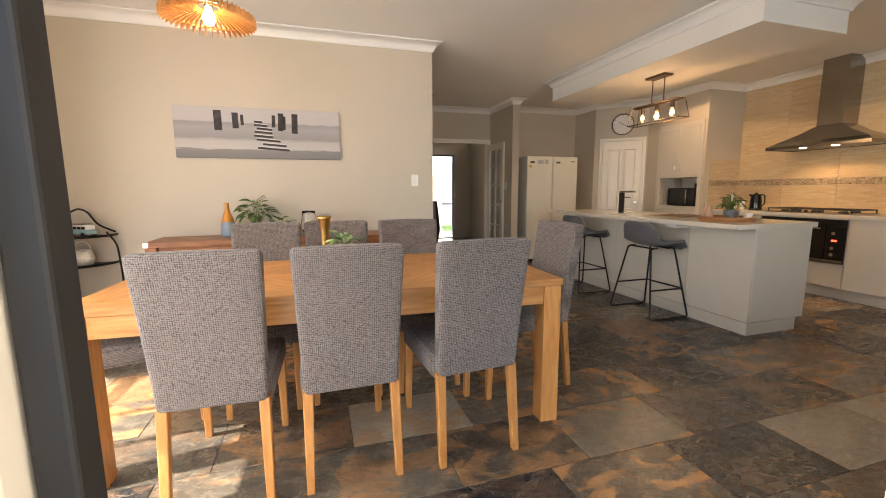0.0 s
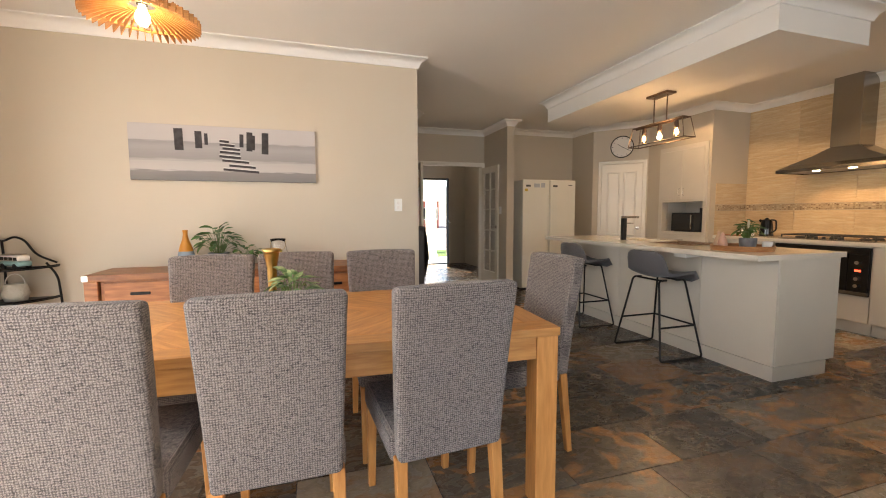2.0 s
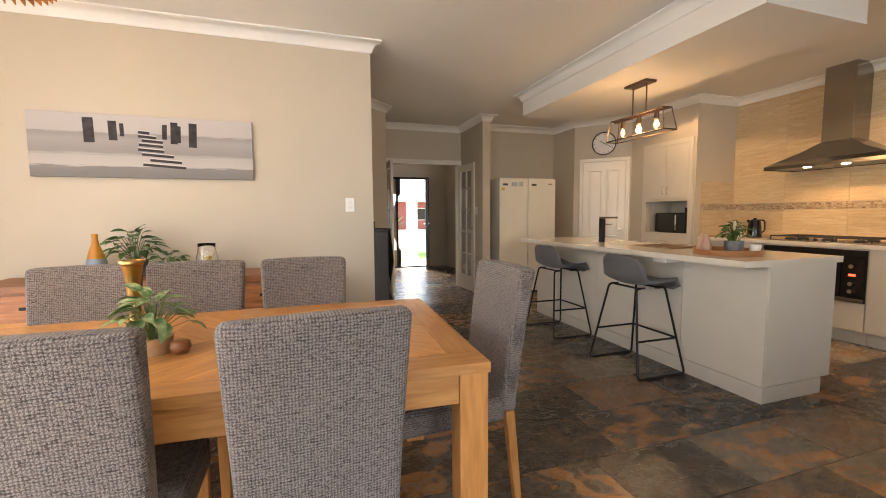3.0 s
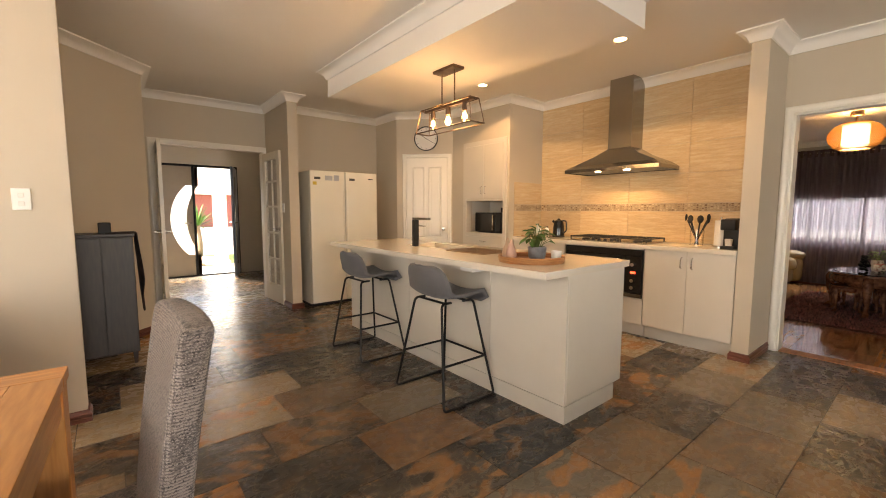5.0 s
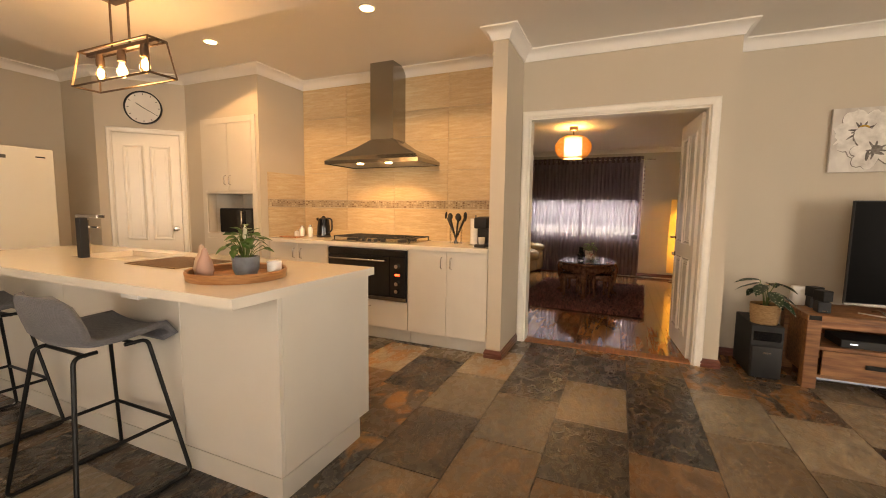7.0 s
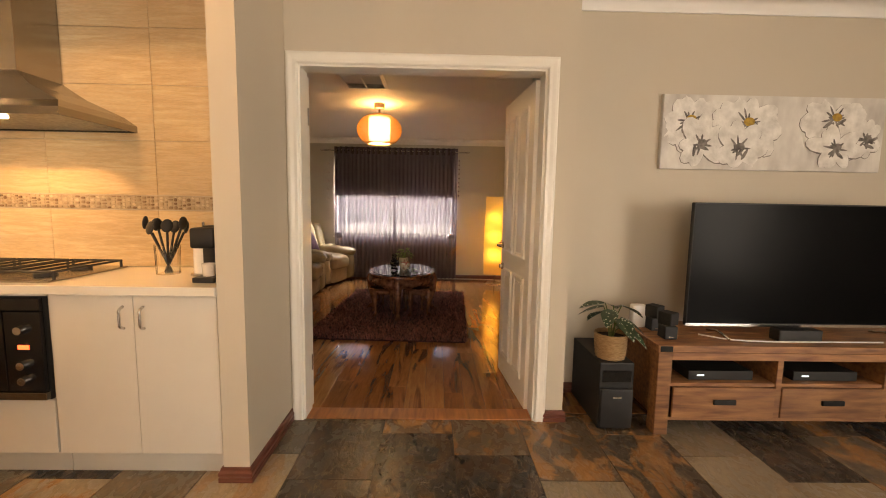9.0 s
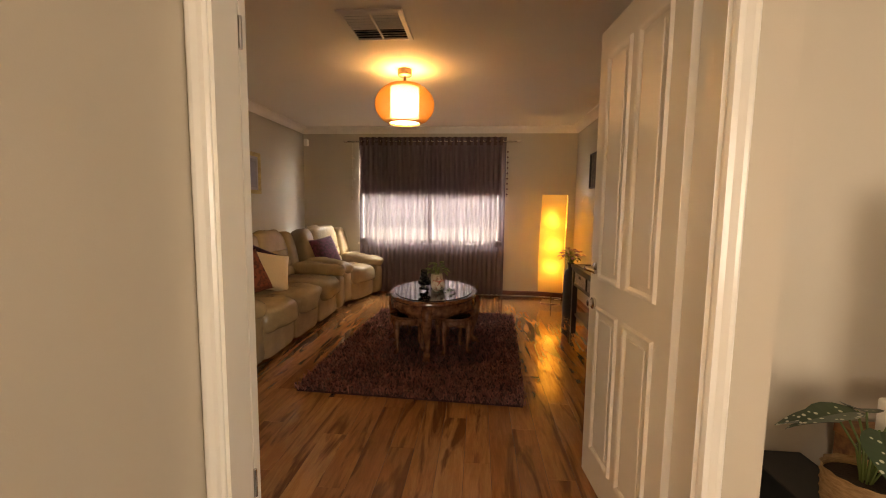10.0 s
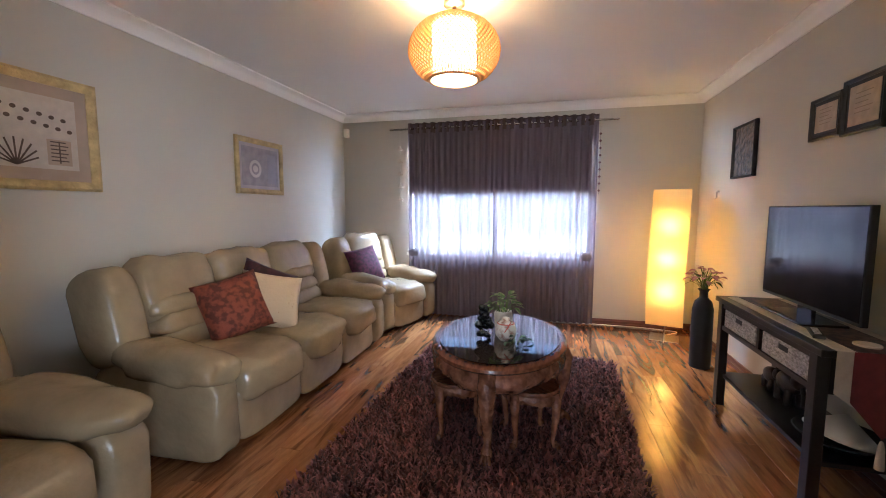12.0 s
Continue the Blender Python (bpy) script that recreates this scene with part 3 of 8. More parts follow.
# ---- dining table ----
def clip(poly, edges):
    for (px, py), (nx, ny) in edges:
        out = []
        for a, b in zip(poly, poly[1:] + poly[:1]):
            da, db = (a[0] - px) * nx + (a[1] - py) * ny, (b[0] - px) * nx + (b[1] - py) * ny
            if da >= 0:
                out.append(a)
            if (da >= 0) != (db >= 0):
                s = da / (da - db)
                out.append((a[0] + s * (b[0] - a[0]), a[1] + s * (b[1] - a[1])))
        poly = out
        if len(poly) < 3:
            return []
    return poly


def oriented(material_name, angle):
    return mat(material_name, (0.66, 0.37, 0.14), 0.33, second=(0.47, 0.23, 0.075), scale=6, stretch=(1, 10, 10), bump=0.05, bump_scale=30, random_tone=0.16)


TX0, TX1, TY0, TY1, TZ = -0.95, 1.16, 1.82, 2.84, 0.752
table = thing("dining_table", "honey oak dining table with a chevron plank top", "dining table", pose((TX0 + TX1) / 2, (TY0 + TY1) / 2, 0, 0, 0, -2.6))
W2, D2, B = (TX1 - TX0) / 2, (TY1 - TY0) / 2, 0.11
part("tabletop", box(-W2 + 0.004, -D2 + 0.004, TZ - 0.034, W2 - 0.004, D2 - 0.004, TZ - 0.004), OAK, table)
for y0, y1 in ((-D2, -D2 + B), (D2 - B, D2)):
    part("border_plank", box(-W2, y0 + 0.001, TZ - 0.034, W2, y1 - 0.001, TZ, 0.002), OAK, table)
for x0, x1 in ((-W2, -W2 + B), (W2 - B, W2)):
    part("border_plank", box(x0 + 0.001, -D2 + B, TZ - 0.034, x1 - 0.001, D2 - B, TZ, 0.002), OAK_Y, table)
ix, iy, cells = W2 - B, D2 - B, 4
for c in range(cells):
    x0, x1 = -ix + 2 * ix * c / cells, -ix + 2 * ix * (c + 1) / cells
    for half in (0, 1):
        y0, y1 = (-iy, 0) if half == 0 else (0, iy)
        sgn = 1 if (c + half) % 2 == 0 else -1
        ux, uy = math.cos(radians(45)), sgn * math.sin(radians(45))
        nx, ny = -uy, ux
        cx, cy = (x0 + x1) / 2, (y0 + y1) / 2
        rect = [((x0 + 0.0006, 0), (1, 0)), ((x1 - 0.0006, 0), (-1, 0)), ((0, y0 + 0.0006), (0, 1)), ((0, y1 - 0.0006), (0, -1))]
        for k in range(-4, 4):
            a, b = k * 0.098 + 0.0005, (k + 1) * 0.098 - 0.0005
            poly = clip([(cx - ux + nx * a, cy - uy + ny * a), (cx + ux + nx * a, cy + uy + ny * a), (cx + ux + nx * b, cy + uy + ny * b), (cx - ux + nx * b, cy - uy + ny * b)], rect)
            if len(poly) < 3:
                continue
            turn = Matrix.Rotation(radians(45 * sgn), 4, "Z")
            mid = Vector((sum(p[0] for p in poly) / len(poly), sum(p[1] for p in poly) / len(poly), 0))
            loc = [(turn.inverted() @ (Vector((px, py, 0)) - mid))[:2] for px, py in poly]
            ob = part("plank", extrude(loc, 0.007), OAK, table)
            ob.matrix_local = Matrix.Translation((mid.x, mid.y, TZ - 0.007)) @ turn
for sx in (-1, 1):
    for sy in (-1, 1):
        x, y = sx * (W2 - 0.052), sy * (D2 - 0.052)
        part("leg", box(x - 0.046, y - 0.046, 0, x + 0.046, y + 0.046, TZ - 0.035, 0.003), OAK_Z, table)
for sy in (-1, 1):
    part("apron", box(-W2 + 0.1, sy * (D2 - 0.022) - 0.011, TZ - 0.125, W2 - 0.1, sy * (D2 - 0.022) + 0.011, TZ - 0.036, 0.002), OAK, table)
for sx in (-1, 1):
    part("apron", box(sx * (W2 - 0.022) - 0.011, -D2 + 0.1, TZ - 0.125, sx * (W2 - 0.022) + 0.011, D2 - 0.1, TZ - 0.036, 0.002), OAK_Y, table)


# ---- dining chairs ----
def soft_slab(w0, w1, z0, z1, thick, lean, bow, nx=8, nz=10, r=0.018):
    """An upholstered back: narrower below, leaning backwards, bowed across."""
    bm = bmesh.new()
    box(-0.5, -0.5, 0, 0.5, 0.5, 1, bm=bm)
    bmesh.ops.subdivide_edges(bm, edges=[e for e in bm.edges if abs(e.verts[0].co.x - e.verts[1].co.x) > 0.5], cuts=nx, use_grid_fill=True)
    bmesh.ops.subdivide_edges(bm, edges=[e for e in bm.edges if abs(e.verts[0].co.z - e.verts[1].co.z) > 0.5], cuts=nz, use_grid_fill=True)
    for v in bm.verts:
        x, y, s = v.co
        w = w0 + (w1 - w0) * s
        v.co = (x * w, y * thick - lean * s ** 1.3 + bow * (1 - 4 * x * x) * (-1) * s, z0 + (z1 - z0) * s + (0.006 * math.cos(math.pi * x) if s > 0.99 else 0))
    bmesh.ops.bevel(bm, geom=[e for e in bm.edges if len(e.link_faces) == 2 and e.calc_face_angle(0) > 1.0], offset=r, segments=3, profile=0.5, affect="EDGES")
    return bm


def tapered(x0, y0, x1, y1, z0, z1, a, b, bm=None):
    """A square leg from (x0, y0, z0), width a, to (x1, y1, z1), width b."""
    bm = bm or bmesh.new()
    rings = []
    for x, y, z, w in ((x0, y0, z0, a), (x1, y1, z1, b)):
        rings.append([bm.verts.new((x + sx * w / 2, y + sy * w / 2, z)) for sx, sy in ((-1, -1), (1, -1), (1, 1), (-1, 1))])
    for i in range(4):
        bm.faces.new((rings[0][i], rings[0][(i + 1) % 4], rings[1][(i + 1) % 4], rings[1][i]))
    bm.faces.new(rings[0][::-1]), bm.faces.new(rings[1])
    bmesh.ops.bevel(bm, geom=list(bm.edges), offset=0.003, segments=1, affect="EDGES")
    return bm


chair = thing("dining_chair", "high-backed dining chair in grey-brown woven fabric on oak legs", "chair", group="chairs round the dining table")
part("backrest", soft_slab(0.37, 0.415, 0.40, 0.985, 0.07, 0.075, 0.012), CHAIR_CLOTH, chair, smooth=50)
part("seat", box(-0.20, 0.02, 0.375, 0.20, 0.50, 0.475, 0.022, 3), CHAIR_CLOTH, chair, smooth=50)
for sx in (-1, 1):
    part("rear_leg", tapered(sx * 0.178, -0.045, sx * 0.172, -0.002, 0, 0.41, 0.030, 0.040), OAK_Z, chair)
    part("front_leg", tapered(sx * 0.175, 0.49, sx * 0.172, 0.48, 0, 0.38, 0.030, 0.040), OAK_Z, chair)
# (x, y, turn)
CHAIRS = [(-0.41, 1.67, -2), (0.09, 1.66, 1), (0.63, 1.66, 4), (-0.325, 2.79, 180), (0.105, 2.81, 181), (0.59, 2.80, 180), (1.36, 2.28, 92), (-1.15, 2.36, -72)]
chair.matrix_world = pose(CHAIRS[0][0], CHAIRS[0][1], 0, 0, 0, CHAIRS[0][2])
for x, y, a in CHAIRS[1:]:
    copy_thing(chair, pose(x, y, 0, 0, 0, a))

# ---- buffet and what stands on it ----
bf = thing("sideboard", "low reddish acacia sideboard with a thick plank top", "sideboard", Matrix.Translation((-0.32, 3.94, 0)))
part("top", box(-0.99, -0.22, 0.755, 0.99, 0.22, 0.80, 0.004), ACACIA, bf)
part("body", box(-0.90, -0.19, 0.12, 0.90, 0.21, 0.754), ACACIA, bf)
for sx in (-1, 1):
    for y in (-0.18, 0.18):
        part("leg", box(sx * 0.945 - 0.04, y - 0.038, 0, sx * 0.945 + 0.04, y + 0.038, 0.754, 0.004), ACACIA, bf)
part("corner_plate", box(-0.993, -0.224, 0.758, -0.955, -0.2195, 0.797), STEEL, bf, "pale metal corner plate")
for i in range(4):
    d = part("door", box(-0.88 + 0.44 * i + 0.006, -0.205, 0.14, -0.88 + 0.44 * (i + 1) - 0.006, -0.191, 0.56, 0.003), ACACIA, bf)
    part("handle", box(-0.72 + 0.44 * i, -0.218, 0.44, -0.60 + 0.44 * i, -0.206, 0.46, 0.003), BLACK_METAL, d, "dark metal pull")
    dr = part("drawer_front", box(-0.88 + 0.44 * i + 0.006, -0.205, 0.575, -0.88 + 0.44 * (i + 1) - 0.006, -0.191, 0.74, 0.003), ACACIA, bf)
    part("handle", box(-0.72 + 0.44 * i, -0.218, 0.65, -0.60 + 0.44 * i, -0.206, 0.67, 0.003), BLACK_METAL, dr, "dark metal pull")
ORANGE = mat("orange_glaze", (0.55, 0.22, 0.02), 0.35, vary=0.15)
BLUE_GREY = mat("blue_grey_glaze", (0.22, 0.28, 0.34), 0.4, vary=0.15)
v = thing("bottle_vase", "bottle vase with an orange neck and blue-grey base", "vase", Matrix.Translation((-0.765, 4.03, 0.801)))
part("base", lathe([(0, 0), (0.055, 0), (0.060, 0.02), (0.058, 0.10), (0.052, 0.125)], 32), BLUE_GREY, v, "blue-grey glazed lower half", True)
part("neck", lathe([(0.052, 0.1252), (0.040, 0.17), (0.022, 0.22), (0.016, 0.26), (0.019, 0.29), (0.014, 0.29), (0.012, 0.26)], 32), ORANGE, v, "orange glazed upper half", True)
rng = random.Random(5)
pl = thing("potted_plant", "leafy green plant in a grey pot on the sideboard", "plant", Matrix.Translation((-0.53, 4.0, 0.801)))
part("pot", lathe([(0, 0), (0.06, 0), (0.075, 0.10), (0.078, 0.11), (0.070, 0.11), (0.066, 0.09), (0, 0.09)], 28), GREY_POT, pl, "grey glazed pot", 40)
foliage(pl, LEAF, 46, 0.085, 0.05, 0.15, 0.21, 0.10, rng)
pl = thing("trailing_plant", "small trailing green plant in a white pot", "plant", Matrix.Translation((-0.33, 3.98, 0.801)))
part("pot", lathe([(0, 0), (0.035, 0), (0.045, 0.06), (0.040, 0.06), (0, 0.05)], 24), CERAMIC, pl, "white pot", 40)
foliage(pl, LEAF, 22, 0.06, 0.035, 0.13, 0.10, 0.06, rng)
jar = thing("candle_jar", "clear glass lantern jar with a yellow candle and wire handle", "candle holder", Matrix.Translation((-0.09, 4.0, 0.801)))
pane(lathe([(0.045, 0), (0.075, 0.05), (0.072, 0.10), (0.055, 0.18), (0.060, 0.21), (0.057, 0.21), (0.052, 0.18), (0.069, 0.10), (0.072, 0.05), (0.043, 0.006), (0, 0.006), (0, 0), (0.045, 0)], 32), jar, name="glass_body").data.polygons.foreach_set("use_smooth", [True] * (12 * 32))
part("candle", lathe([(0, 0.008), (0.03, 0.008), (0.03, 0.12), (0, 0.118)], 24), mat("candle_wax", (0.55, 0.42, 0.08), 0.5), jar, "yellow candle", 40)
part("wire_handle", tube([(0.061 * math.cos(a), 0, 0.19 - 0.03 * math.sin(a) - 0.06 * max(0, math.sin(a))) for a in [math.pi * i / 12 for i in range(13)]], 0.002, 6), BRASS, jar, "thin wire handle", True)
v = thing("trumpet_vase", "slim flared brass vase on the dining table", "vase", Matrix.Translation((0.02, 2.36, TZ)))
part("body", lathe([(0, 0), (0.045, 0), (0.045, 0.008), (0.018, 0.03), (0.018, 0.12), (0.022, 0.22), (0.034, 0.285), (0.042, 0.30), (0.038, 0.30), (0.018, 0.22), (0, 0.20)], 32), BRASS, v, "", True)
pl = thing("table_plant", "small pale variegated plant in a wooden pot", "plant", Matrix.Translation((0.115, 2.22, TZ)))
part("pot", lathe([(0, 0), (0.05, 0), (0.058, 0.055), (0.052, 0.055), (0, 0.045)], 20), mat("pale_wood_pot", (0.55, 0.34, 0.18), 0.6, second=(0.35, 0.2, 0.09), scale=20), pl, "pale wooden pot", 40)
foliage(pl, LEAF_PALE, 48, 0.065, 0.034, 0.10, 0.16, 0.055, rng)
bowl = thing("carved_bowl", "small dark carved wooden ornament beside the pot", "ornament", Matrix.Translation((0.20, 2.19, TZ)))
part("body", lathe([(0, 0), (0.02, 0), (0.032, 0.02), (0.028, 0.04), (0.012, 0.045), (0, 0.043)], 16), ACACIA, bowl, "", True)

# ---- beach picture ----
pic = thing("canvas_picture", "panoramic grey canvas print of old pier posts in misty sea", "picture", Matrix.Translation((-0.465, 4.198, 1.705)))
part("canvas", box(-0.69, -0.028, -0.22, 0.69, 0.0, 0.22, 0.003), banded("misty_sea", [(0.0, (0.20, 0.19, 0.185)), (0.17, (0.25, 0.235, 0.23)), (0.19, (0.50, 0.47, 0.45)), (0.34, (0.46, 0.43, 0.42)), (0.40, (0.30, 0.285, 0.28)), (0.60, (0.36, 0.34, 0.34)), (0.70, (0.30, 0.285, 0.285)), (0.72, (0.48, 0.455, 0.45)), (1.0, (0.50, 0.47, 0.47))], -0.22, 0.22, stretch=(1, 1, 14), amount=0.10), pic)
INK = mat("picture_ink", (0.045, 0.04, 0.042), 0.8, vary=0.4, scale=25)
for x, w, z0, z1 in ((-0.345, 0.062, 0.02, 0.19), (-0.205, 0.05, 0.04, 0.175), (-0.15, 0.025, 0.07, 0.16), (0.105, 0.03, 0.06, 0.165), (0.165, 0.045, 0.03, 0.185), (0.195, 0.025, 0.04, 0.16), (0.285, 0.052, 0.01, 0.185)):
    part("painted_post", box(-w / 2, -0.001, z0, w / 2, 0.001, z1, m=Matrix.Translation((x, -0.0295, 0)) @ Matrix.Rotation(radians(2 if x > 0 else -1), 4, "Y")), INK, pic, "dark pier post of the print")
bm2 = bmesh.new()
for x, z, w in ((-0.02, 0.105, 0.07), (0.0, 0.075, 0.11), (0.03, 0.045, 0.13), (0.02, 0.015, 0.15), (0.02, -0.02, 0.16), (0.06, -0.055, 0.20), (0.11, -0.095, 0.20), (0.10, -0.13, 0.27)):
    m = Matrix.Translation((x, -0.0295, z)) @ Matrix.Rotation(radians(4), 4, "Y")
    part("painted_stone", box(-w / 2, -0.001, -0.012, w / 2, 0.001, 0.006, m=m), INK, pic, "dark stepping stone of the print")
    box(-w / 2, -0.001, 0.007, w / 2, 0.001, 0.013, bm=bm2, m=m)
part("painted_foam", bm2, mat("picture_white", (0.62, 0.60, 0.58), 0.8), pic, "pale tops of the printed stones")


def wall_switch(m, label="white light switch plate"):
    s = thing("light_switch", label, "switch", m)
    part("plate", box(-0.037, -0.009, -0.058, 0.037, 0, 0.058, 0.003), PLASTIC, s)
    part("rocker", box(-0.012, -0.013, 0.008, 0.012, -0.0092, 0.032, 0.002), CERAMIC, s)
    part("rocker", box(-0.012, -0.013, -0.036, 0.012, -0.0092, -0.012, 0.002), CERAMIC, s)
    return s


wall_switch(Matrix.Translation((0.955, 4.199, 1.295)))
wall_switch(pose(3.049, 6.42, 1.27, 0, 0, -90))

# ---- slatted pendant over the dining table ----
PINE = mat("pine_slat", (0.50, 0.25, 0.08), 0.5, second=(0.36, 0.16, 0.05), scale=20, stretch=(1, 8, 8), random_tone=0.15)
pd = thing("pendant_lamp", "round pendant of radiating thin wooden slats with a bare bulb", "lamp", Matrix.Translation((-0.53, 2.70, 2.13)))
bm = extrude([(0.055, 0.055), (0.150, 0.028), (0.185, 0.040), (0.185, 0.022), (0.236, 0.010), (0.236, -0.030), (0.150, 0.010), (0.055, 0.040)], 0.004)
bmesh.ops.transform(bm, matrix=Matrix.Rotation(radians(90), 4, "X") @ Matrix.Translation((0, 0, -0.002)), verts=bm.verts)
me = bpy.data.meshes.new("slat")
bm.to_mesh(me), bm.free()
me.materials.append(PINE)
for i in range(44):
    o = new("slat", me)
    o.parent = pd
    o.matrix_local = Matrix.Rotation(2 * math.pi * i / 44, 4, "Z")
for r, z, name in ((0.06, 0.047, "ring"), (0.20, 0.008, "ring")):
    part(name, lathe([(r - 0.006, z - 0.006), (r + 0.006, z - 0.006), (r + 0.006, z + 0.006), (r - 0.006, z + 0.006), (r - 0.006, z - 0.006)], 48), PINE, pd)
part("holder", lathe([(0, 0.12), (0.02, 0.12), (0.022, 0.05), (0, 0.05)], 20), BLACK_MATT, pd, "black lamp holder", 40)
part("bulb", lathe([(0, -0.045), (0.018, -0.04), (0.031, -0.018), (0.030, 0.005), (0.016, 0.035), (0.014, 0.049), (0, 0.049)], 24), glow("warm_bulb", (1.0, 0.66, 0.34), 9), pd, "glowing round bulb", True)
part("cord", tube([(0, 0, 0.12), (0, 0, H - 2.13 - 0.02)], 0.003, 6), BLACK_MATT, pd)
part("ceiling_rose", lathe([(0, H - 2.13), (0.05, H - 2.13), (0.05, H - 2.15), (0.0, H - 2.16)], 24), BLACK_MATT, pd)
lamp("pendant_bulb", "POINT", 2.5, Matrix.Translation((-0.53, 2.70, 2.05)), WARM, radius=0.03)

# ---- corner stand with the toy van ----
cs = thing("corner_stand", "black wrought-metal corner shelf stand", "shelf", Matrix.Translation((-1.98, 4.16, 0)))
for i, p in enumerate(((0.03, -0.03), (0.34, -0.03), (0.03, -0.34))):
    top = 1.02 if i == 0 else 0.86
    part("post", tube(bend([(p[0], p[1], 0), (p[0] * 1.05, p[1] * 1.05, 0.5), (p[0], p[1], top - 0.1), (p[0] * 0.8, p[1] * 0.8, top)], 0.1), 0.008, 8), BLACK_METAL, cs, "", True)
for z in (0.25, 0.60, 0.83):
    out = [(0.02, -0.02), (0.02, -0.35)] + [(0.02 + 0.33 * math.sin(a), -0.02 - 0.33 * math.cos(a)) for a in [math.pi / 2 * k / 8 for k in range(1, 8)]] + [(0.35, -0.02)]
    part("shelf", extrude(out, 0.008, m=Matrix.Translation((0, 0, z))), BLACK_METAL, cs)
    part("shelf_rim", tube([(x, y, z + 0.014) for x, y in out[1:]], 0.006, 6), BLACK_METAL, cs)
part("crest", tube(bend([(0.34, -0.03, 0.86), (0.22, -0.03, 0.92), (0.16, -0.03, 1.03), (0.10, -0.03, 1.06), (0.03, -0.03, 1.02), (0.03, -0.12, 1.06), (0.03, -0.17, 1.03), (0.03, -0.23, 0.92), (0.03, -0.34, 0.86)], 0.05), 0.008, 8), BLACK_METAL, cs, "arched crest rail", True)
van = thing("toy_van", "pale teal and white tin toy van with a roof rack", "toy", pose(-1.80, 3.98, 0.8385, 0, 0, -35))
TEAL = mat("teal_tin", (0.25, 0.42, 0.42), 0.3, vary=0.1)
part("lower_body", box(-0.11, -0.04, 0.02, 0.11, 0.04, 0.055, 0.012), TEAL, van, "pale teal lower body", 50)
cabin = part("upper_body", box(-0.105, -0.038, 0.056, 0.10, 0.038, 0.095, 0.012), CERAMIC, van, "white roof", 50)
for i in range(4):
    part("window", box(-0.092 + 0.048 * i, -0.0395, 0.062, -0.052 + 0.048 * i, -0.0382, 0.084, bm=box(-0.092 + 0.048 * i, 0.0382, 0.062, -0.052 + 0.048 * i, 0.0395, 0.084)), BLACK_GLOSS, cabin)
part("roof_rack", box(-0.08, -0.03, 0.100, 0.07, 0.03, 0.106, bm=box(-0.06, -0.025, 0.0945, -0.05, 0.025, 0.1)), CHROME, van)
for x in (-0.065, 0.065):
    for y in (-0.036, 0.036):
        part("wheel", lathe([(0, -0.008), (0.02, -0.008), (0.02, 0.008), (0, 0.008)], 16, m=Matrix.Translation((x, y, 0.02)) @ Matrix.Rotation(radians(90), 4, "X")), BLACK_MATT, van)
lan = thing("woven_lantern", "small white woven lantern basket with a rope handle", "lantern", Matrix.Translation((-1.83, 4.01, 0.609)))
part("basket", lathe([(0, 0), (0.06, 0), (0.075, 0.05), (0.06, 0.12), (0.055, 0.12), (0.068, 0.05), (0, 0.01)], 20), mat("white_weave", (0.6, 0.56, 0.48), 0.8, bump=1, bump_scale=60), lan, "", True)
part("handle", tube([(0.055 * math.cos(a), 0, 0.12 + 0.07 * math.sin(a)) for a in [math.pi * k / 10 for k in range(11)]], 0.004, 6), CERAMIC, lan, "", True)
star = thing("starfish", "grey wooden starfish hung on the dining wall", "wall ornament", Matrix.Translation((WEST + 0.001, 3.78, 1.62)) @ Matrix.Rotation(radians(90), 4, "Y") @ Matrix.Rotation(radians(14), 4, "Z"))
bm = bmesh.new()
tip = bm.verts.new((0, 0, 0.035))
outer = [bm.verts.new(((0.17 if k % 2 == 0 else 0.05) * math.cos(math.pi * k / 5), (0.17 if k % 2 == 0 else 0.05) * math.sin(math.pi * k / 5), 0.012)) for k in range(10)]
back = [bm.verts.new((q.co.x, q.co.y, 0)) for q in outer]
for k in range(10):
    bm.faces.new((outer[k], outer[(k + 1) % 10], tip))
    bm.faces.new((outer[k], back[k], back[(k + 1) % 10], outer[(k + 1) % 10]))
bm.faces.new(back[::-1])
part("body", bm, mat("driftwood", (0.32, 0.27, 0.21), 0.8, vary=0.3, scale=30, bump=0.5), star)


# ---- kitchen island ----
KICK = mat("kick_board", (0.60, 0.56, 0.49), 0.4, vary=0.03)
isl = thing("kitchen_island", "pale greige laminate kitchen island with a kick board", "kitchen island", Matrix.Translation((3.577, 3.717, 0)))
part("body", box(-0.27, -1.30, 0.12, 0.33, 1.34, 0.874), CAB, isl)
part("kick_board", box(-0.268, -1.298, 0.0, 0.27, 1.33, 0.119), KICK, isl)
part("kick_front", box(-0.292, -1.322, 0.0, -0.27, 1.34, 0.105, 0.001, bm=box(-0.27, -1.322, 0.0, 0.262, -1.30, 0.105, 0.001)), KICK, isl)
for a, b in ((-1.318, -0.72), (-0.717, 0.25), (0.253, 1.34)):
    part("front_panel", box(-0.29, a, 0.108, -0.272, b, 0.874, 0.0015), CAB, isl)
part("end_panel", box(-0.271, -1.32, 0.108, 0.35, -1.302, 0.874, 0.0015), CAB, isl)
for i in range(4):
    d = part("door", box(0.332, -1.28 + 0.65 * i, 0.13, 0.35, -0.64 + 0.65 * i, 0.865, 0.0015), CAB, isl)
    part("handle", tube(bend([(0.35, -0.70 + 0.65 * i, 0.70), (0.375, -0.70 + 0.65 * i, 0.70), (0.375, -0.70 + 0.65 * i, 0.80), (0.35, -0.70 + 0.65 * i, 0.80)], 0.012), 0.004, 8), CHROME, d)
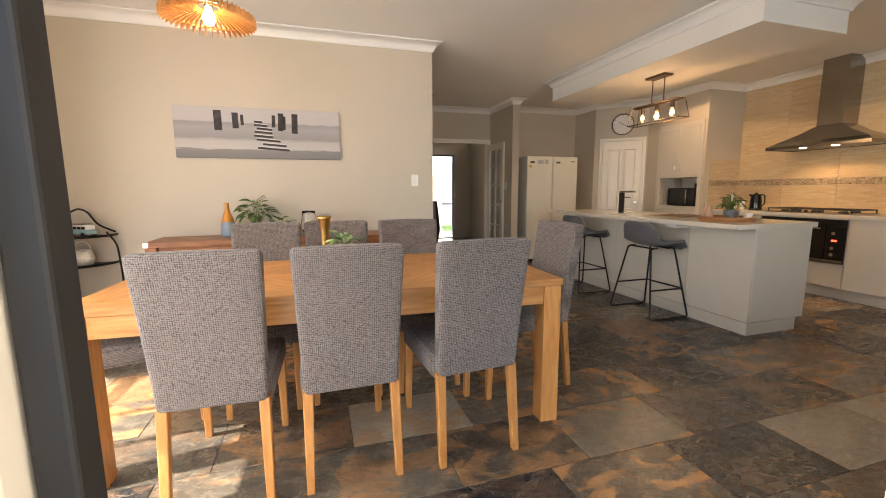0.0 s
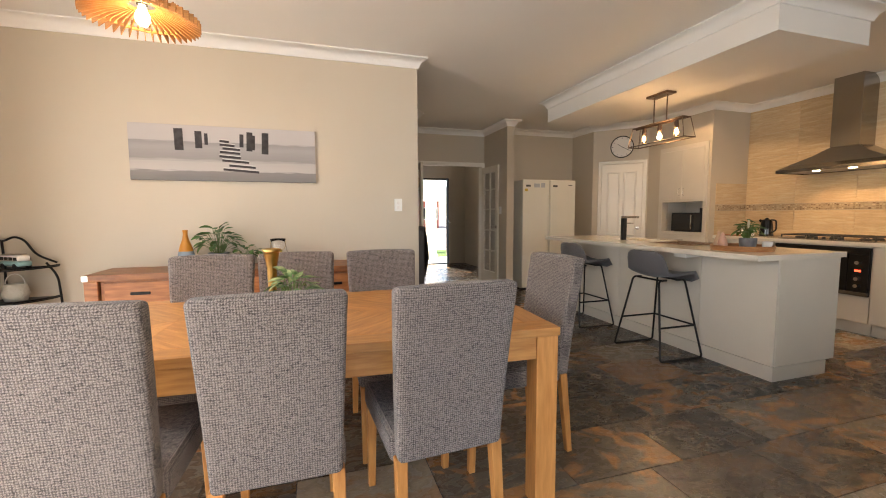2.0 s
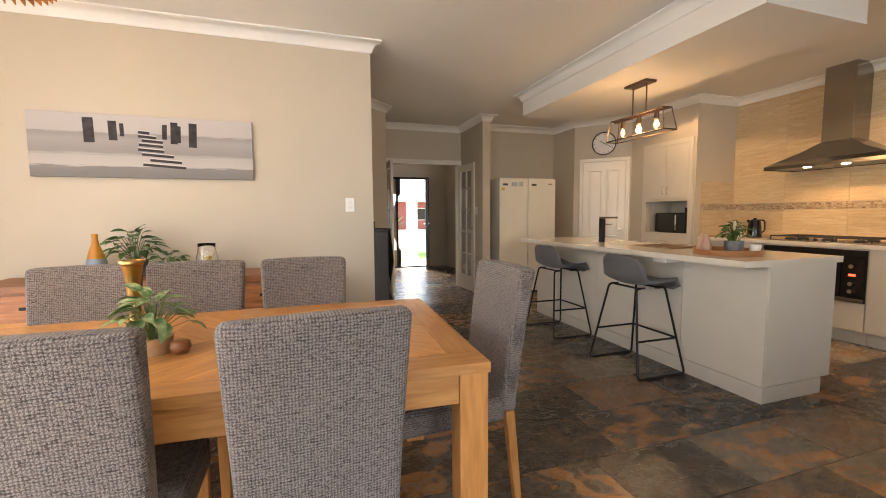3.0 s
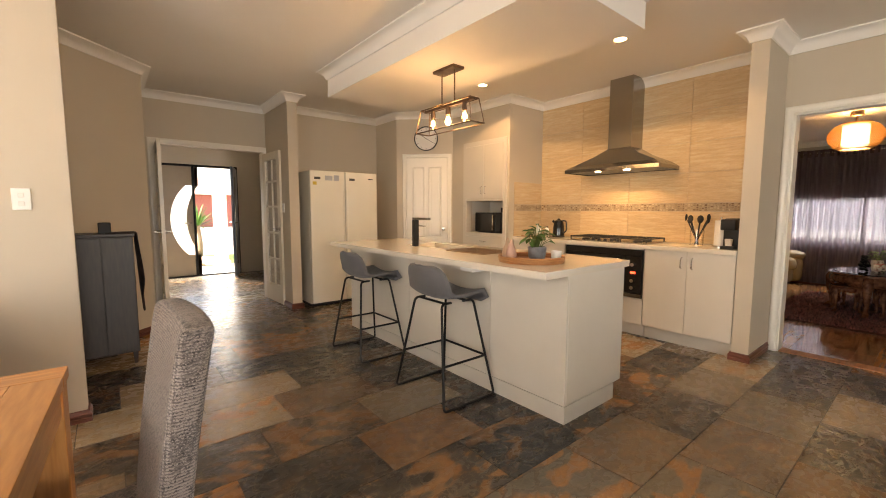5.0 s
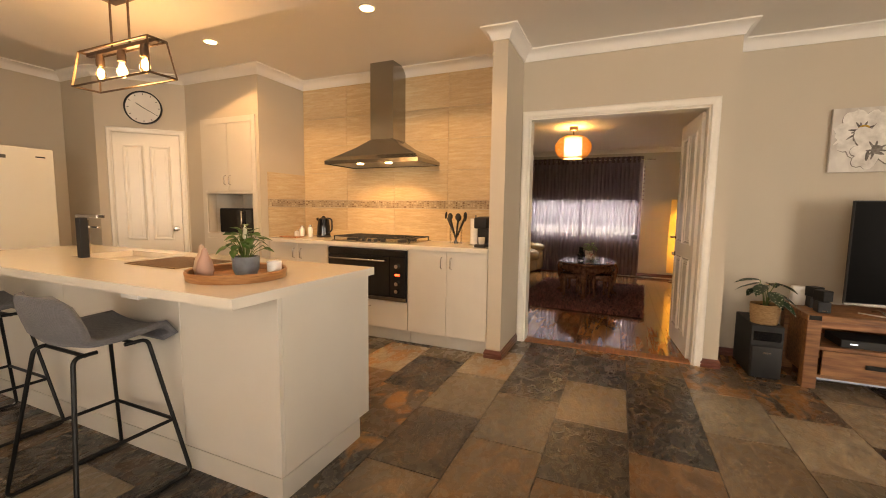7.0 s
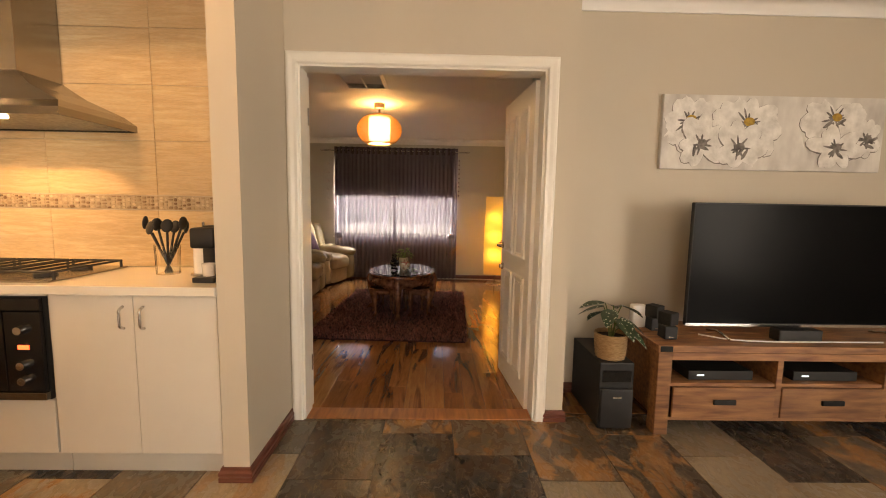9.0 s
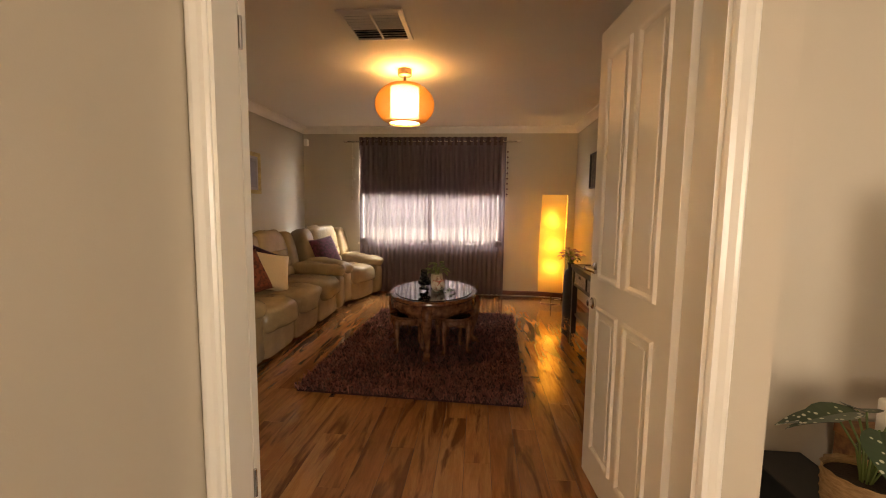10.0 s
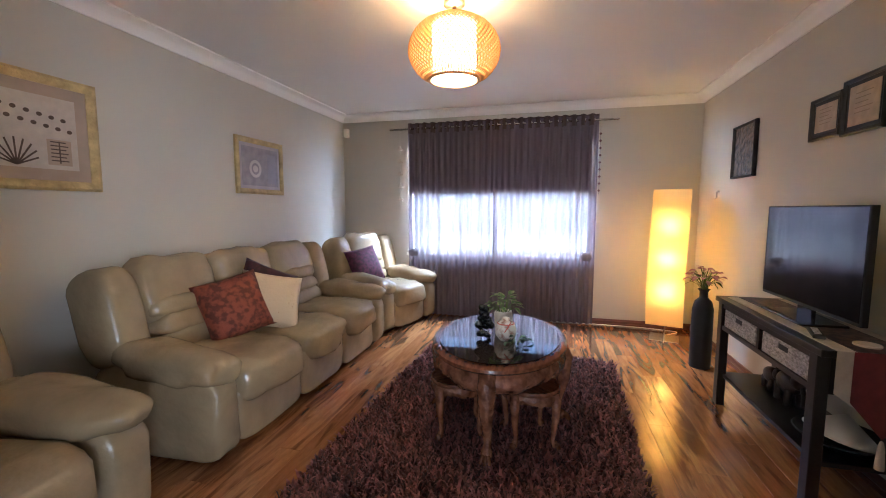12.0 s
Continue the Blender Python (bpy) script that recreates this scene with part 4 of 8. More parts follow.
top = thing("island_worktop", "pale polished stone worktop with an inset sink", "worktop", Matrix.Translation((3.517, 3.738, 0.875)))
sx0, sx1, sy0, sy1 = -0.02, 0.34, 0.02, 0.60
bm = bmesh.new()
for a in ((-0.45, -1.353, sx0, 1.352), (sx1, -1.353, 0.45, 1.352), (sx0, -1.353, sx1, sy0), (sx0, sy1, sx1, 1.352)):
    box(a[0], a[1], 0, a[2], a[3], 0.04, bm=bm)
bmesh.ops.remove_doubles(bm, verts=bm.verts, dist=1e-5)
part("slab", bm, STONE, top)
sink = thing("sink", "stainless steel undermount kitchen sink bowl", "sink", Matrix.Translation((3.517, 3.738, 0.874)))
bm = box(sx0 + 0.002, sy0 + 0.002, -0.17, sx1 - 0.002, sy1 - 0.002, -0.001)
bmesh.ops.delete(bm, geom=[f for f in bm.faces if f.normal.z > 0.9], context="FACES_ONLY")
part("bowl", bm, STEEL, sink)
part("waste", lathe([(0, -0.168), (0.04, -0.168), (0.04, -0.165), (0, -0.166)], 20, m=Matrix.Translation((0.16, 0.31, 0))), CHROME, sink)
tap = thing("kitchen_tap", "square black and chrome mixer tap", "tap", Matrix.Translation((3.470, 4.130, 0.9155)))
part("column", box(-0.022, -0.022, 0, 0.022, 0.022, 0.24, 0.003), BLACK_MATT, tap, "black square column")
part("sleeve", box(0.0225, -0.012, 0.02, 0.034, 0.024, 0.23, 0.002), CHROME, tap)
part("spout", box(-0.02, -0.20, 0.241, 0.022, 0.022, 0.262, 0.003), CHROME, tap, "flat chrome spout")
part("lever", box(0.03, -0.10, 0.18, 0.045, 0.0, 0.19, 0.002), CHROME, tap)
mt = thing("drain_mat", "brown ribbed drying mat on the worktop", "mat", Matrix.Translation((3.590, 3.430, 0.9155)))
part("mat", box(-0.17, -0.21, 0, 0.17, 0.21, 0.006, 0.002), mat("brown_silicone", (0.24, 0.15, 0.085), 0.45), mt)
bm = bmesh.new()
for i in range(16):
    box(-0.16, -0.20 + 0.026 * i, 0.006, 0.16, -0.19 + 0.026 * i, 0.009, bm=bm)
part("ribs", bm, mat("brown_silicone_ribs", (0.20, 0.12, 0.07), 0.45), mt)
po = thing("power_outlet", "white power outlet under the worktop edge", "outlet", Matrix.Translation((3.110, 3.050, 0.84)))
part("plate", box(0, -0.06, 0, 0.19, 0.06, 0.034, 0.004), PLASTIC, po)

tray = thing("tray", "round wooden tray with a low rim", "tray", Matrix.Translation((3.400, 2.750, 0.9155)))
part("base", lathe([(0, 0), (0.19, 0), (0.19, 0.010), (0, 0.010)], 48), ACACIA, tray)
part("rim", lathe([(0.186, 0.0), (0.205, 0.0), (0.212, 0.035), (0.208, 0.04), (0.198, 0.035), (0.190, 0.011), (0.186, 0.0)], 48), mat("tray_rim", (0.42, 0.20, 0.08), 0.4, second=(0.26, 0.11, 0.04), scale=18, stretch=(1, 1, 8)), tray, "", 40)
pl = thing("pot_plant", "small green plant in a ribbed dark grey pot", "plant", Matrix.Translation((3.420, 2.720, 0.926)))
bm = bmesh.new()
n = 48
prof = [(0.045, 0), (0.055, 0.03), (0.058, 0.085), (0.052, 0.085), (0.045, 0.07)]
lathe([(0, 0)] + prof + [(0, 0.07)], n, bm=bm)
for q in bm.verts:
    r = math.hypot(q.co.x, q.co.y)
    if r > 0.05:
        k = 1 + 0.025 * math.cos(24 * math.atan2(q.co.y, q.co.x))
        q.co.x, q.co.y = q.co.x * k, q.co.y * k
part("pot", bm, GREY_POT, pl, "ribbed dark grey pot", 60)
foliage(pl, LEAF, 48, 0.05, 0.032, 0.075, 0.14, 0.08, random.Random(8))
part("flower_head", lathe([(0, 0.16), (0.012, 0.17), (0.008, 0.21), (0, 0.23)], 10), mat("white_bud", (0.6, 0.6, 0.5), 0.6), pl, "white flower spike", True)
for i, (x, y, h, label) in enumerate(((3.30, 2.83, 0.13, "pear-shaped pink clay shaker"), (3.33, 2.89, 0.14, "pear-shaped beige clay shaker"))):
    s = thing("pear_ornament", label, "ornament", Matrix.Translation((x, y, 0.926)))
    part("body", lathe([(0, 0), (0.03, 0.0), (0.036, 0.03), (0.030, 0.065), (0.015, 0.10), (0.010, h - 0.01), (0, h)], 24), mat("clay_%s" % ("pink" if i == 0 else "beige"), (0.50, 0.30, 0.22) if i == 0 else (0.55, 0.38, 0.26), 0.6), s, "", True)
s = thing("cup", "small white ceramic cup on the tray", "cup", Matrix.Translation((3.500, 2.630, 0.926)))
part("body", lathe([(0, 0), (0.03, 0), (0.034, 0.06), (0.030, 0.06), (0.027, 0.006), (0, 0.006)], 24), CERAMIC, s, "", 40)

# ---- bar stools ----
stool = thing("bar_stool", "grey bucket-seat bar stool on a black wire sled frame", "bar stool", group="stools at the island")
bm = bmesh.new()
cols = []
SHELL = [(0.195, 0.650, 0.165), (0.222, 0.662, 0.190), (0.19, 0.676, 0.208), (0.10, 0.671, 0.220), (0.0, 0.663, 0.225), (-0.075, 0.665, 0.225), (-0.125, 0.683, 0.225), (-0.155, 0.718, 0.223),
         (-0.175, 0.765, 0.217), (-0.190, 0.815, 0.208), (-0.200, 0.858, 0.190), (-0.205, 0.882, 0.158), (-0.206, 0.894, 0.105)]
for i in range(17):
    u = -1 + i / 8
    row = []
    for j, (x, z, w) in enumerate(SHELL):
        lift = 0.028 * u * u if 1 < j < 7 else 0.0
        forward = 0.055 * u * u * min(1.0, max(0, j - 5) / 2.5)
        row.append(bm.verts.new((x + forward, u * w, z + lift)))
    cols.append(row)
for a, b in zip(cols, cols[1:]):
    for j in range(len(SHELL) - 1):
        bm.faces.new((a[j], b[j], b[j + 1], a[j + 1]))
bmesh.ops.recalc_face_normals(bm, faces=bm.faces)
bmesh.ops.solidify(bm, geom=list(bm.faces), thickness=0.024)
part("seat_shell", bm, SEAT_CLOTH, stool, "grey felt-covered bucket seat", True)
for s in (-1, 1):
    y0, y1 = s * 0.14, s * 0.265
    pts = bend([(0.06, y0, 0.648), (0.15, y0 * 1.02, 0.648), (0.235, y1, 0.009), (-0.20, y1, 0.009), (-0.12, y0 * 1.02, 0.648), (-0.04, y0, 0.648)], 0.03)
    part("sled_leg", tube(pts, 0.0085, 10), BLACK_METAL, stool, "", True)
part("seat_brace", tube([(0.10, -0.14, 0.645), (0.10, 0.14, 0.645)], 0.008), BLACK_METAL, stool)
part("seat_brace", tube([(-0.08, -0.14, 0.645), (-0.08, 0.14, 0.645)], 0.008), BLACK_METAL, stool)
def on_leg(x_top, x_low, s, z):
    k = (0.648 - z) / 0.639
    return (x_top + (x_low - x_top) * k, s * (0.143 + (0.265 - 0.143) * k), z)
fr = [on_leg(0.15, 0.235, -1, 0.27), on_leg(0.15, 0.235, 1, 0.27), on_leg(-0.12, -0.20, 1, 0.27), on_leg(-0.12, -0.20, -1, 0.27)]
part("footrest", tube([fr[0], fr[1]], 0.008), BLACK_METAL, stool)
part("side_rail", tube([fr[1], fr[2]], 0.008), BLACK_METAL, stool)
part("side_rail", tube([fr[0], fr[3]], 0.008), BLACK_METAL, stool)
stool.matrix_world = pose(3.025, 3.195, 0, 0, 0, 0)
copy_thing(stool, pose(3.02, 4.25, 0, 0, 0, 0))

# ---- fridge and freezer ----
FRIDGE = mat("fridge_enamel", (0.74, 0.71, 0.62), 0.25, vary=0.02, scale=2, bump=0.02, bump_scale=120)
for x, w, name, label in ((3.27, 0.47, "freezer", "tall white upright freezer with a flush door"), (3.745, 0.47, "refrigerator", "tall white upright refrigerator with a flush door")):
    f = thing(name, label, "fridge", Matrix.Translation((x + w / 2, 6.42, 0)))
    part("body", box(-w / 2 + 0.004, -0.26, 0.04, w / 2 - 0.004, 0.34, 1.735), FRIDGE, f)
    d = part("door", box(-w / 2 + 0.002, -0.325, 0.05, w / 2 - 0.002, -0.264, 1.74, 0.012, 3), FRIDGE, f, "", 40)
    part("grip", box(w / 2 - 0.03 if name == "freezer" else -w / 2 + 0.012, -0.333, 0.5, w / 2 - 0.012 if name == "freezer" else -w / 2 + 0.03, -0.326, 1.5, 0.003), FRIDGE, d)
    part("plinth", box(-w / 2 + 0.02, -0.25, 0, w / 2 - 0.02, 0.3, 0.039), BLACK_MATT, f)
    part("badge", box(-0.18, -0.3275, 1.63, -0.10, -0.3255, 1.66), mat("label_dark_" + name, (0.06, 0.06, 0.05), 0.5), d, "dark printed label")
    if name == "freezer":
        part("sticker", box(-0.20, -0.3275, 1.56, -0.15, -0.3255, 1.60), mat("label_yellow", (0.6, 0.42, 0.05), 0.5), d, "yellow sticker")
        part("sticker", box(-0.04, -0.3275, 1.62, 0.06, -0.3255, 1.68, bm=box(0.08, -0.3275, 1.62, 0.15, -0.3255, 1.69)), mat("label_grey", (0.4, 0.42, 0.45), 0.5), d, "grey printed stickers")
    else:
        part("sticker", box(0.10, -0.3275, 1.655, 0.17, -0.3255, 1.667), BLACK_MATT, d)

# ---- corner pantry door and clock ----
ang = math.atan2(6.21 - 5.63, 4.62 - 5.20)
PANTRY = Matrix.Translation((5.20, 5.63, 0)) @ Matrix.Rotation(ang, 4, "Z")
d = structure(thing("door_3", "closed white moulded pantry door with arched panels", "door", PANTRY @ Matrix.Translation((0.075, -0.0, 0)) ))
door_leaf(d, 0.60, 1.995, [(0.14, 0.43, 0.46, 0.94), (0.54, 0.43, 0.86, 0.94), (0.14, 0.07, 0.46, 0.37), (0.54, 0.07, 0.86, 0.37)], WHITE)
part("door_knob", lathe([(0, 0), (0.025, 0), (0.025, 0.006), (0.010, 0.01), (0.010, 0.03), (0.026, 0.045), (0.026, 0.06), (0, 0.066)], 20, m=Matrix.Translation((0.05, 0.018, 0.98)) @ Matrix.Rotation(radians(-90), 4, "X")), CHROME, d, "round chrome knob", 40)
architrave("trim", (PANTRY @ Vector((0.072, 0, 0)))[:2], (PANTRY @ Vector((0.678, 0, 0)))[:2], 2.0, 0.055)
clock = thing("wall_clock", "round white wall clock with a thin black rim", "clock", PANTRY @ Matrix.Translation((0.385, 0.001, 2.27)) @ Matrix.Rotation(radians(-90), 4, "X"))
part("rim", lathe([(0.158, 0), (0.172, 0), (0.172, 0.03), (0.160, 0.03), (0.158, 0.0)], 48), BLACK_METAL, clock)
part("face", lathe([(0, 0.012), (0.1595, 0.012), (0.1595, 0.006), (0, 0.006)], 48), CERAMIC, clock)
bm = bmesh.new()
for i in range(12):
    box(-0.003, 0.13, 0.0125, 0.003, 0.148, 0.014, bm=bm, m=Matrix.Rotation(math.pi * i / 6, 4, "Z"))
part("hour_marks", bm, BLACK_MATT, clock)
part("hour_hand", box(-0.004, -0.015, 0.0145, 0.004, 0.08, 0.016, m=Matrix.Rotation(radians(-125), 4, "Z")), BLACK_MATT, clock)
part("minute_hand", box(-0.003, -0.02, 0.0165, 0.003, 0.12, 0.018, m=Matrix.Rotation(radians(60), 4, "Z")), BLACK_MATT, clock)

# ---- tall cabinet with the microwave niche ----
tc = thing("tall_cabinet", "tall built-in cabinet with two doors above an open niche", "cabinet", Matrix.Translation((5.20, 4.98, 0)))
part("surround", box(-0.018, -0.395, 0.0, -0.002, -0.345, 2.16, bm=box(-0.018, 0.345, 0.0, -0.002, 0.40, 2.16, bm=box(-0.018, -0.344, 2.10, -0.002, 0.344, 2.16, bm=box(-0.018, -0.344, 1.37, -0.002, 0.344, 1.395, bm=box(-0.018, -0.344, 0.90, -0.002, 0.344, 0.945))))), CAB, tc)
for y0, y1, hy in ((-0.344, -0.002, -0.035), (0.002, 0.344, 0.035)):
    dr = part("door", box(-0.021, y0, 1.40, -0.003, y1, 2.097, 0.0015), CAB, tc)
    part("handle", tube(bend([(-0.021, hy, 1.46), (-0.045, hy, 1.47), (-0.045, hy, 1.55), (-0.021, hy, 1.56)], 0.02), 0.005, 8), CHROME, dr, "small steel bow handle", True)
for z0, z1 in ((0.12, 0.50), (0.505, 0.895)):
    dr = part("drawer_front", box(-0.021, -0.344, z0, -0.003, 0.344, z1, 0.0015), CAB, tc)
    part("handle", tube(bend([(-0.021, -0.05, z1 - 0.06), (-0.045, -0.05, z1 - 0.06), (-0.045, 0.05, z1 - 0.06), (-0.021, 0.05, z1 - 0.06)], 0.02), 0.005, 8), CHROME, dr, "", True)
bm = bmesh.new()
for a in ((0.10, -0.36, 0.93, 0.45, -0.34, 1.385), (0.10, 0.34, 0.93, 0.45, 0.36, 1.385), (0.45, -0.36, 0.93, 0.47, 0.36, 1.385), (0.10, -0.34, 0.925, 0.45, 0.34, 0.945), (0.10, -0.34, 1.37, 0.45, 0.34, 1.385)):
    box(*a, bm=bm)
part("niche", bm, CAB, tc, "open laminate niche")
mw = thing("microwave", "black microwave oven with a steel handle in the niche", "microwave", Matrix.Translation((5.42, 4.93, 0.946)))
part("body", box(-0.20, -0.24, 0.008, 0.20, 0.24, 0.27, 0.006), BLACK_MATT, mw)
part("door_glass", box(-0.206, -0.10, 0.02, -0.2005, 0.235, 0.258, 0.002), BLACK_GLOSS, mw, "black glass door")
part("handle", tube([(-0.225, -0.11, 0.04), (-0.225, -0.11, 0.24)], 0.011, 12, bm=tube([(-0.20, -0.11, 0.06), (-0.225, -0.11, 0.06)], 0.006, bm=tube([(-0.20, -0.11, 0.22), (-0.225, -0.11, 0.22)], 0.006))), CHROME, mw, "vertical steel handle", True)
part("control_strip", box(-0.205, -0.235, 0.02, -0.2005, -0.13, 0.258, 0.002), BLACK_GLOSS, mw)
part("foot", box(-0.18, -0.2, 0, 0.18, 0.2, 0.0075), BLACK_MATT, mw)
bx = thing("dark_tin", "small dark tin on top of the microwave", "tin", Matrix.Translation((5.40, 4.80, 1.2165)))
part("body", lathe([(0, 0), (0.05, 0), (0.05, 0.06), (0.045, 0.065), (0, 0.065)], 24), BLACK_MATT, bx, "", 40)

# ---- back counter ----
RUN = [("sink_drawers", 3.785, 4.545), ("oven_unit", 2.895, 3.78), ("door_unit", 2.145, 2.89)]
for name, y0, y1 in RUN:
    u = thing("base_cabinet", {"sink_drawers": "pale laminate base cabinet with two doors", "oven_unit": "pale laminate base cabinet housing the oven", "door_unit": "pale laminate base cabinet with two doors and steel handles"}[name], "cabinet", Matrix.Translation((5.30, (y0 + y1) / 2, 0)), "base cabinets of the kitchen")
    h = (y1 - y0) / 2
    part("carcass", box(0.02, -h, 0.12, 0.54, h, 0.874), CAB, u)
    part("kick_board", box(0.06, -h, 0.0, 0.075, h, 0.119), KICK, u)
    if name == "oven_unit":
        part("drawer_front", box(0.0, -h + 0.003, 0.125, 0.018, h - 0.003, 0.38, 0.0015), CAB, u)
        part("top_rail", box(0.0, -h + 0.003, 0.862, 0.018, h - 0.003, 0.872), CAB, u)
        part("handle", tube(bend([(0.0, -0.05, 0.32), (-0.024, -0.05, 0.32), (-0.024, 0.05, 0.32), (0.0, 0.05, 0.32)], 0.02), 0.005, 8), CHROME, u, "steel bow handle", True)
    else:
        for y0_, y1_, hy in ((-h + 0.003, -0.0015, -0.045), (0.0015, h - 0.003, 0.045)):
            dr = part("door", box(0.0, y0_, 0.125, 0.018, y1_, 0.872, 0.0015), CAB, u)
            part("handle", tube(bend([(0.0, hy, 0.72), (-0.026, hy, 0.73), (-0.026, hy, 0.81), (0.0, hy, 0.82)], 0.02), 0.006, 8), CHROME, dr, "steel bow handle", True)
ov = thing("oven", "black glass built-in oven with knobs and steel trim", "oven", Matrix.Translation((5.30, 3.336, 0.385)))
part("body", box(0.0, -0.43, 0, 0.018, 0.43, 0.475), BLACK_MATT, ov)
part("door_glass", box(-0.022, -0.26, 0.045, -0.001, 0.425, 0.41, 0.003), BLACK_GLOSS, ov, "black glass oven door")
part("handle", tube(bend([(-0.022, -0.22, 0.375), (-0.06, -0.22, 0.375), (-0.06, 0.40, 0.375), (-0.022, 0.40, 0.375)], 0.02), 0.009, 10), CHROME, ov, "long steel handle bar", True)
part("control_panel", box(-0.022, -0.425, 0.045, -0.001, -0.265, 0.41, 0.003, bm=box(-0.022, -0.425, 0.415, -0.001, 0.425, 0.47, 0.003)), BLACK_GLOSS, ov)
part("steel_trim", box(-0.024, -0.428, 0.005, -0.001, 0.428, 0.040, 0.002), STEEL, ov, "brushed steel lower trim")
for z in (0.10, 0.17, 0.33):
    part("knob", lathe([(0, 0), (0.020, 0), (0.018, 0.025), (0, 0.026)], 20, m=Matrix.Translation((-0.022, -0.345, z)) @ Matrix.Rotation(radians(-90), 4, "Y")), CHROME, ov, "steel knob", 40)
part("clock_display", box(-0.0235, -0.37, 0.24, -0.0222, -0.32, 0.26), glow("red_display", (1.0, 0.05, 0.02), 1.5), ov, "small red lit display")
wt = thing("counter_worktop", "pale polished stone counter along the tiled wall", "worktop", Matrix.Translation((5.275, 3.345, 0.875)))
part("slab", box(0, -1.203, 0, 0.565, 1.203, 0.04, 0.002), STONE, wt)

hob = thing("gas_cooktop", "steel gas cooktop with black cast-iron trivets", "cooktop", Matrix.Translation((5.56, 3.33, 0.9155)))
part("plate", box(-0.24, -0.43, 0, 0.24, 0.43, 0.01, 0.004), STEEL, hob)
for y in (-0.29, 0.0, 0.29):
    bm = bmesh.new()
    for x in (-0.2, 0.2):
        tube([(x, y - 0.135, 0.045), (x, y + 0.135, 0.045)], 0.006, 6, bm=bm)
    for yy in (-0.13, -0.045, 0.045, 0.13):
        tube([(-0.2, y + yy, 0.045), (0.2, y + yy, 0.045)], 0.006, 6, bm=bm)
    for x in (-0.2, 0.2):
        for yy in (-0.13, 0.13):
            tube([(x, y + yy, 0.01), (x, y + yy, 0.05)], 0.007, 6, bm=bm)
    part("trivet", bm, BLACK_MATT, hob, "black cast-iron trivet")
    for x in ((-0.1, 0.1) if y else (0.0,)):
        part("burner", lathe([(0, 0.01), (0.045, 0.01), (0.045, 0.024), (0.03, 0.03), (0, 0.03)], 20, m=Matrix.Translation((x, y, 0))), BLACK_MATT, hob)
for i in range(5):
    part("knob", lathe([(0, 0.01), (0.018, 0.01), (0.015, 0.035), (0, 0.036)], 16, m=Matrix.Translation((-0.215, -0.14 + 0.07 * i, 0))), BLACK_MATT, hob)

hood = thing("range_hood", "brushed steel pyramid range hood with a tall chimney", "range hood", Matrix.Translation((5.835, 3.345, 1.66)))
bm = bmesh.new()
rings = []
for x, w, z in ((-0.475, 0.515, 0.0), (-0.475, 0.515, 0.035), (-0.40, 0.45, 0.08), (-0.32, 0.25, 0.17), (-0.257, 0.135, 0.245), (-0.252, 0.13, 0.25)):
    rings.append([bm.verts.new(c) for c in ((0, -w, z), (x, -w, z), (x, w, z), (0, w, z))])
for a, b in zip(rings, rings[1:]):
    for k in range(4):
        bm.faces.new((a[k], a[(k + 1) % 4], b[(k + 1) % 4], b[k]))
bm.faces.new(rings[-1])
part("canopy", bm, STEEL, hood, "flared steel canopy")
part("filter", box(-0.44, -0.48, 0.006, -0.02, 0.48, 0.012), mat("hood_filter", (0.3, 0.29, 0.28), 0.35, 1.0, vary=0.4, scale=60), hood)
part("chimney", box(-0.25, -0.128, 0.25, 0.0, 0.128, H - 1.655, 0.002), STEEL, hood, "steel chimney")
for y in (-0.16, 0.16):
    part("hood_light", lathe([(0, 0.0), (0.03, 0.0), (0.03, 0.005), (0, 0.005)], 20, m=Matrix.Translation((-0.38, y, 0))), glow("hood_glow", (1.0, 0.75, 0.42), 12), hood, "lit hood lamp")
    lamp("hood_lamp", "SPOT", 2.2, look((5.455, 3.345 + y, 1.653), (5.62, 3.345 + y, 0.9)), WARM, radius=0.02).data.spot_size = radians(110)

# things on the counter
kt = thing("kettle", "black electric kettle on its base", "kettle", Matrix.Translation((5.66, 4.13, 0.9155)))
part("base", lathe([(0, 0), (0.075, 0), (0.075, 0.02), (0, 0.02)], 28), BLACK_MATT, kt)
part("body", lathe([(0, 0.021), (0.072, 0.021), (0.066, 0.12), (0.055, 0.20), (0.02, 0.215), (0.012, 0.23), (0, 0.23)], 28), BLACK_GLOSS, kt, "", 50)
part("handle", tube(bend([(0, -0.05, 0.205), (0, -0.11, 0.20), (0, -0.115, 0.08), (0, -0.07, 0.05)], 0.03), 0.009, 8), BLACK_MATT, kt, "", True)
part("spout", tube([(0, 0.05, 0.17), (0, 0.085, 0.20)], 0.016, 10), BLACK_GLOSS, kt)
for i, (x, y, h) in enumerate(((5.58, 4.36, 0.12), (5.62, 4.28, 0.13), (5.60, 4.45, 0.07))):
    b = thing("spice_jar", "small clear and white condiment jar on the counter", "jar", Matrix.Translation((x, y, 0.9155)), "condiment jars")
    part("body", lathe([(0, 0), (0.028, 0), (0.028, h * 0.7), (0.014, h * 0.85), (0, h * 0.85)], 20), CERAMIC, b, "", 40)
    part("lid", lathe([(0, h * 0.851), (0.016, h * 0.851), (0.016, h), (0, h)], 16), CHROME, b)
tr = thing("counter_tray", "small wooden board under the jars", "tray", Matrix.Translation((5.46, 4.40, 0.9155)))
part("board", box(-0.07, -0.13, 0, 0.06, 0.10, 0.012, 0.003), ACACIA, tr)
ut = thing("utensil_jar", "clear glass jar full of black cooking utensils", "utensils", Matrix.Translation((5.62, 2.56, 0.9155)))
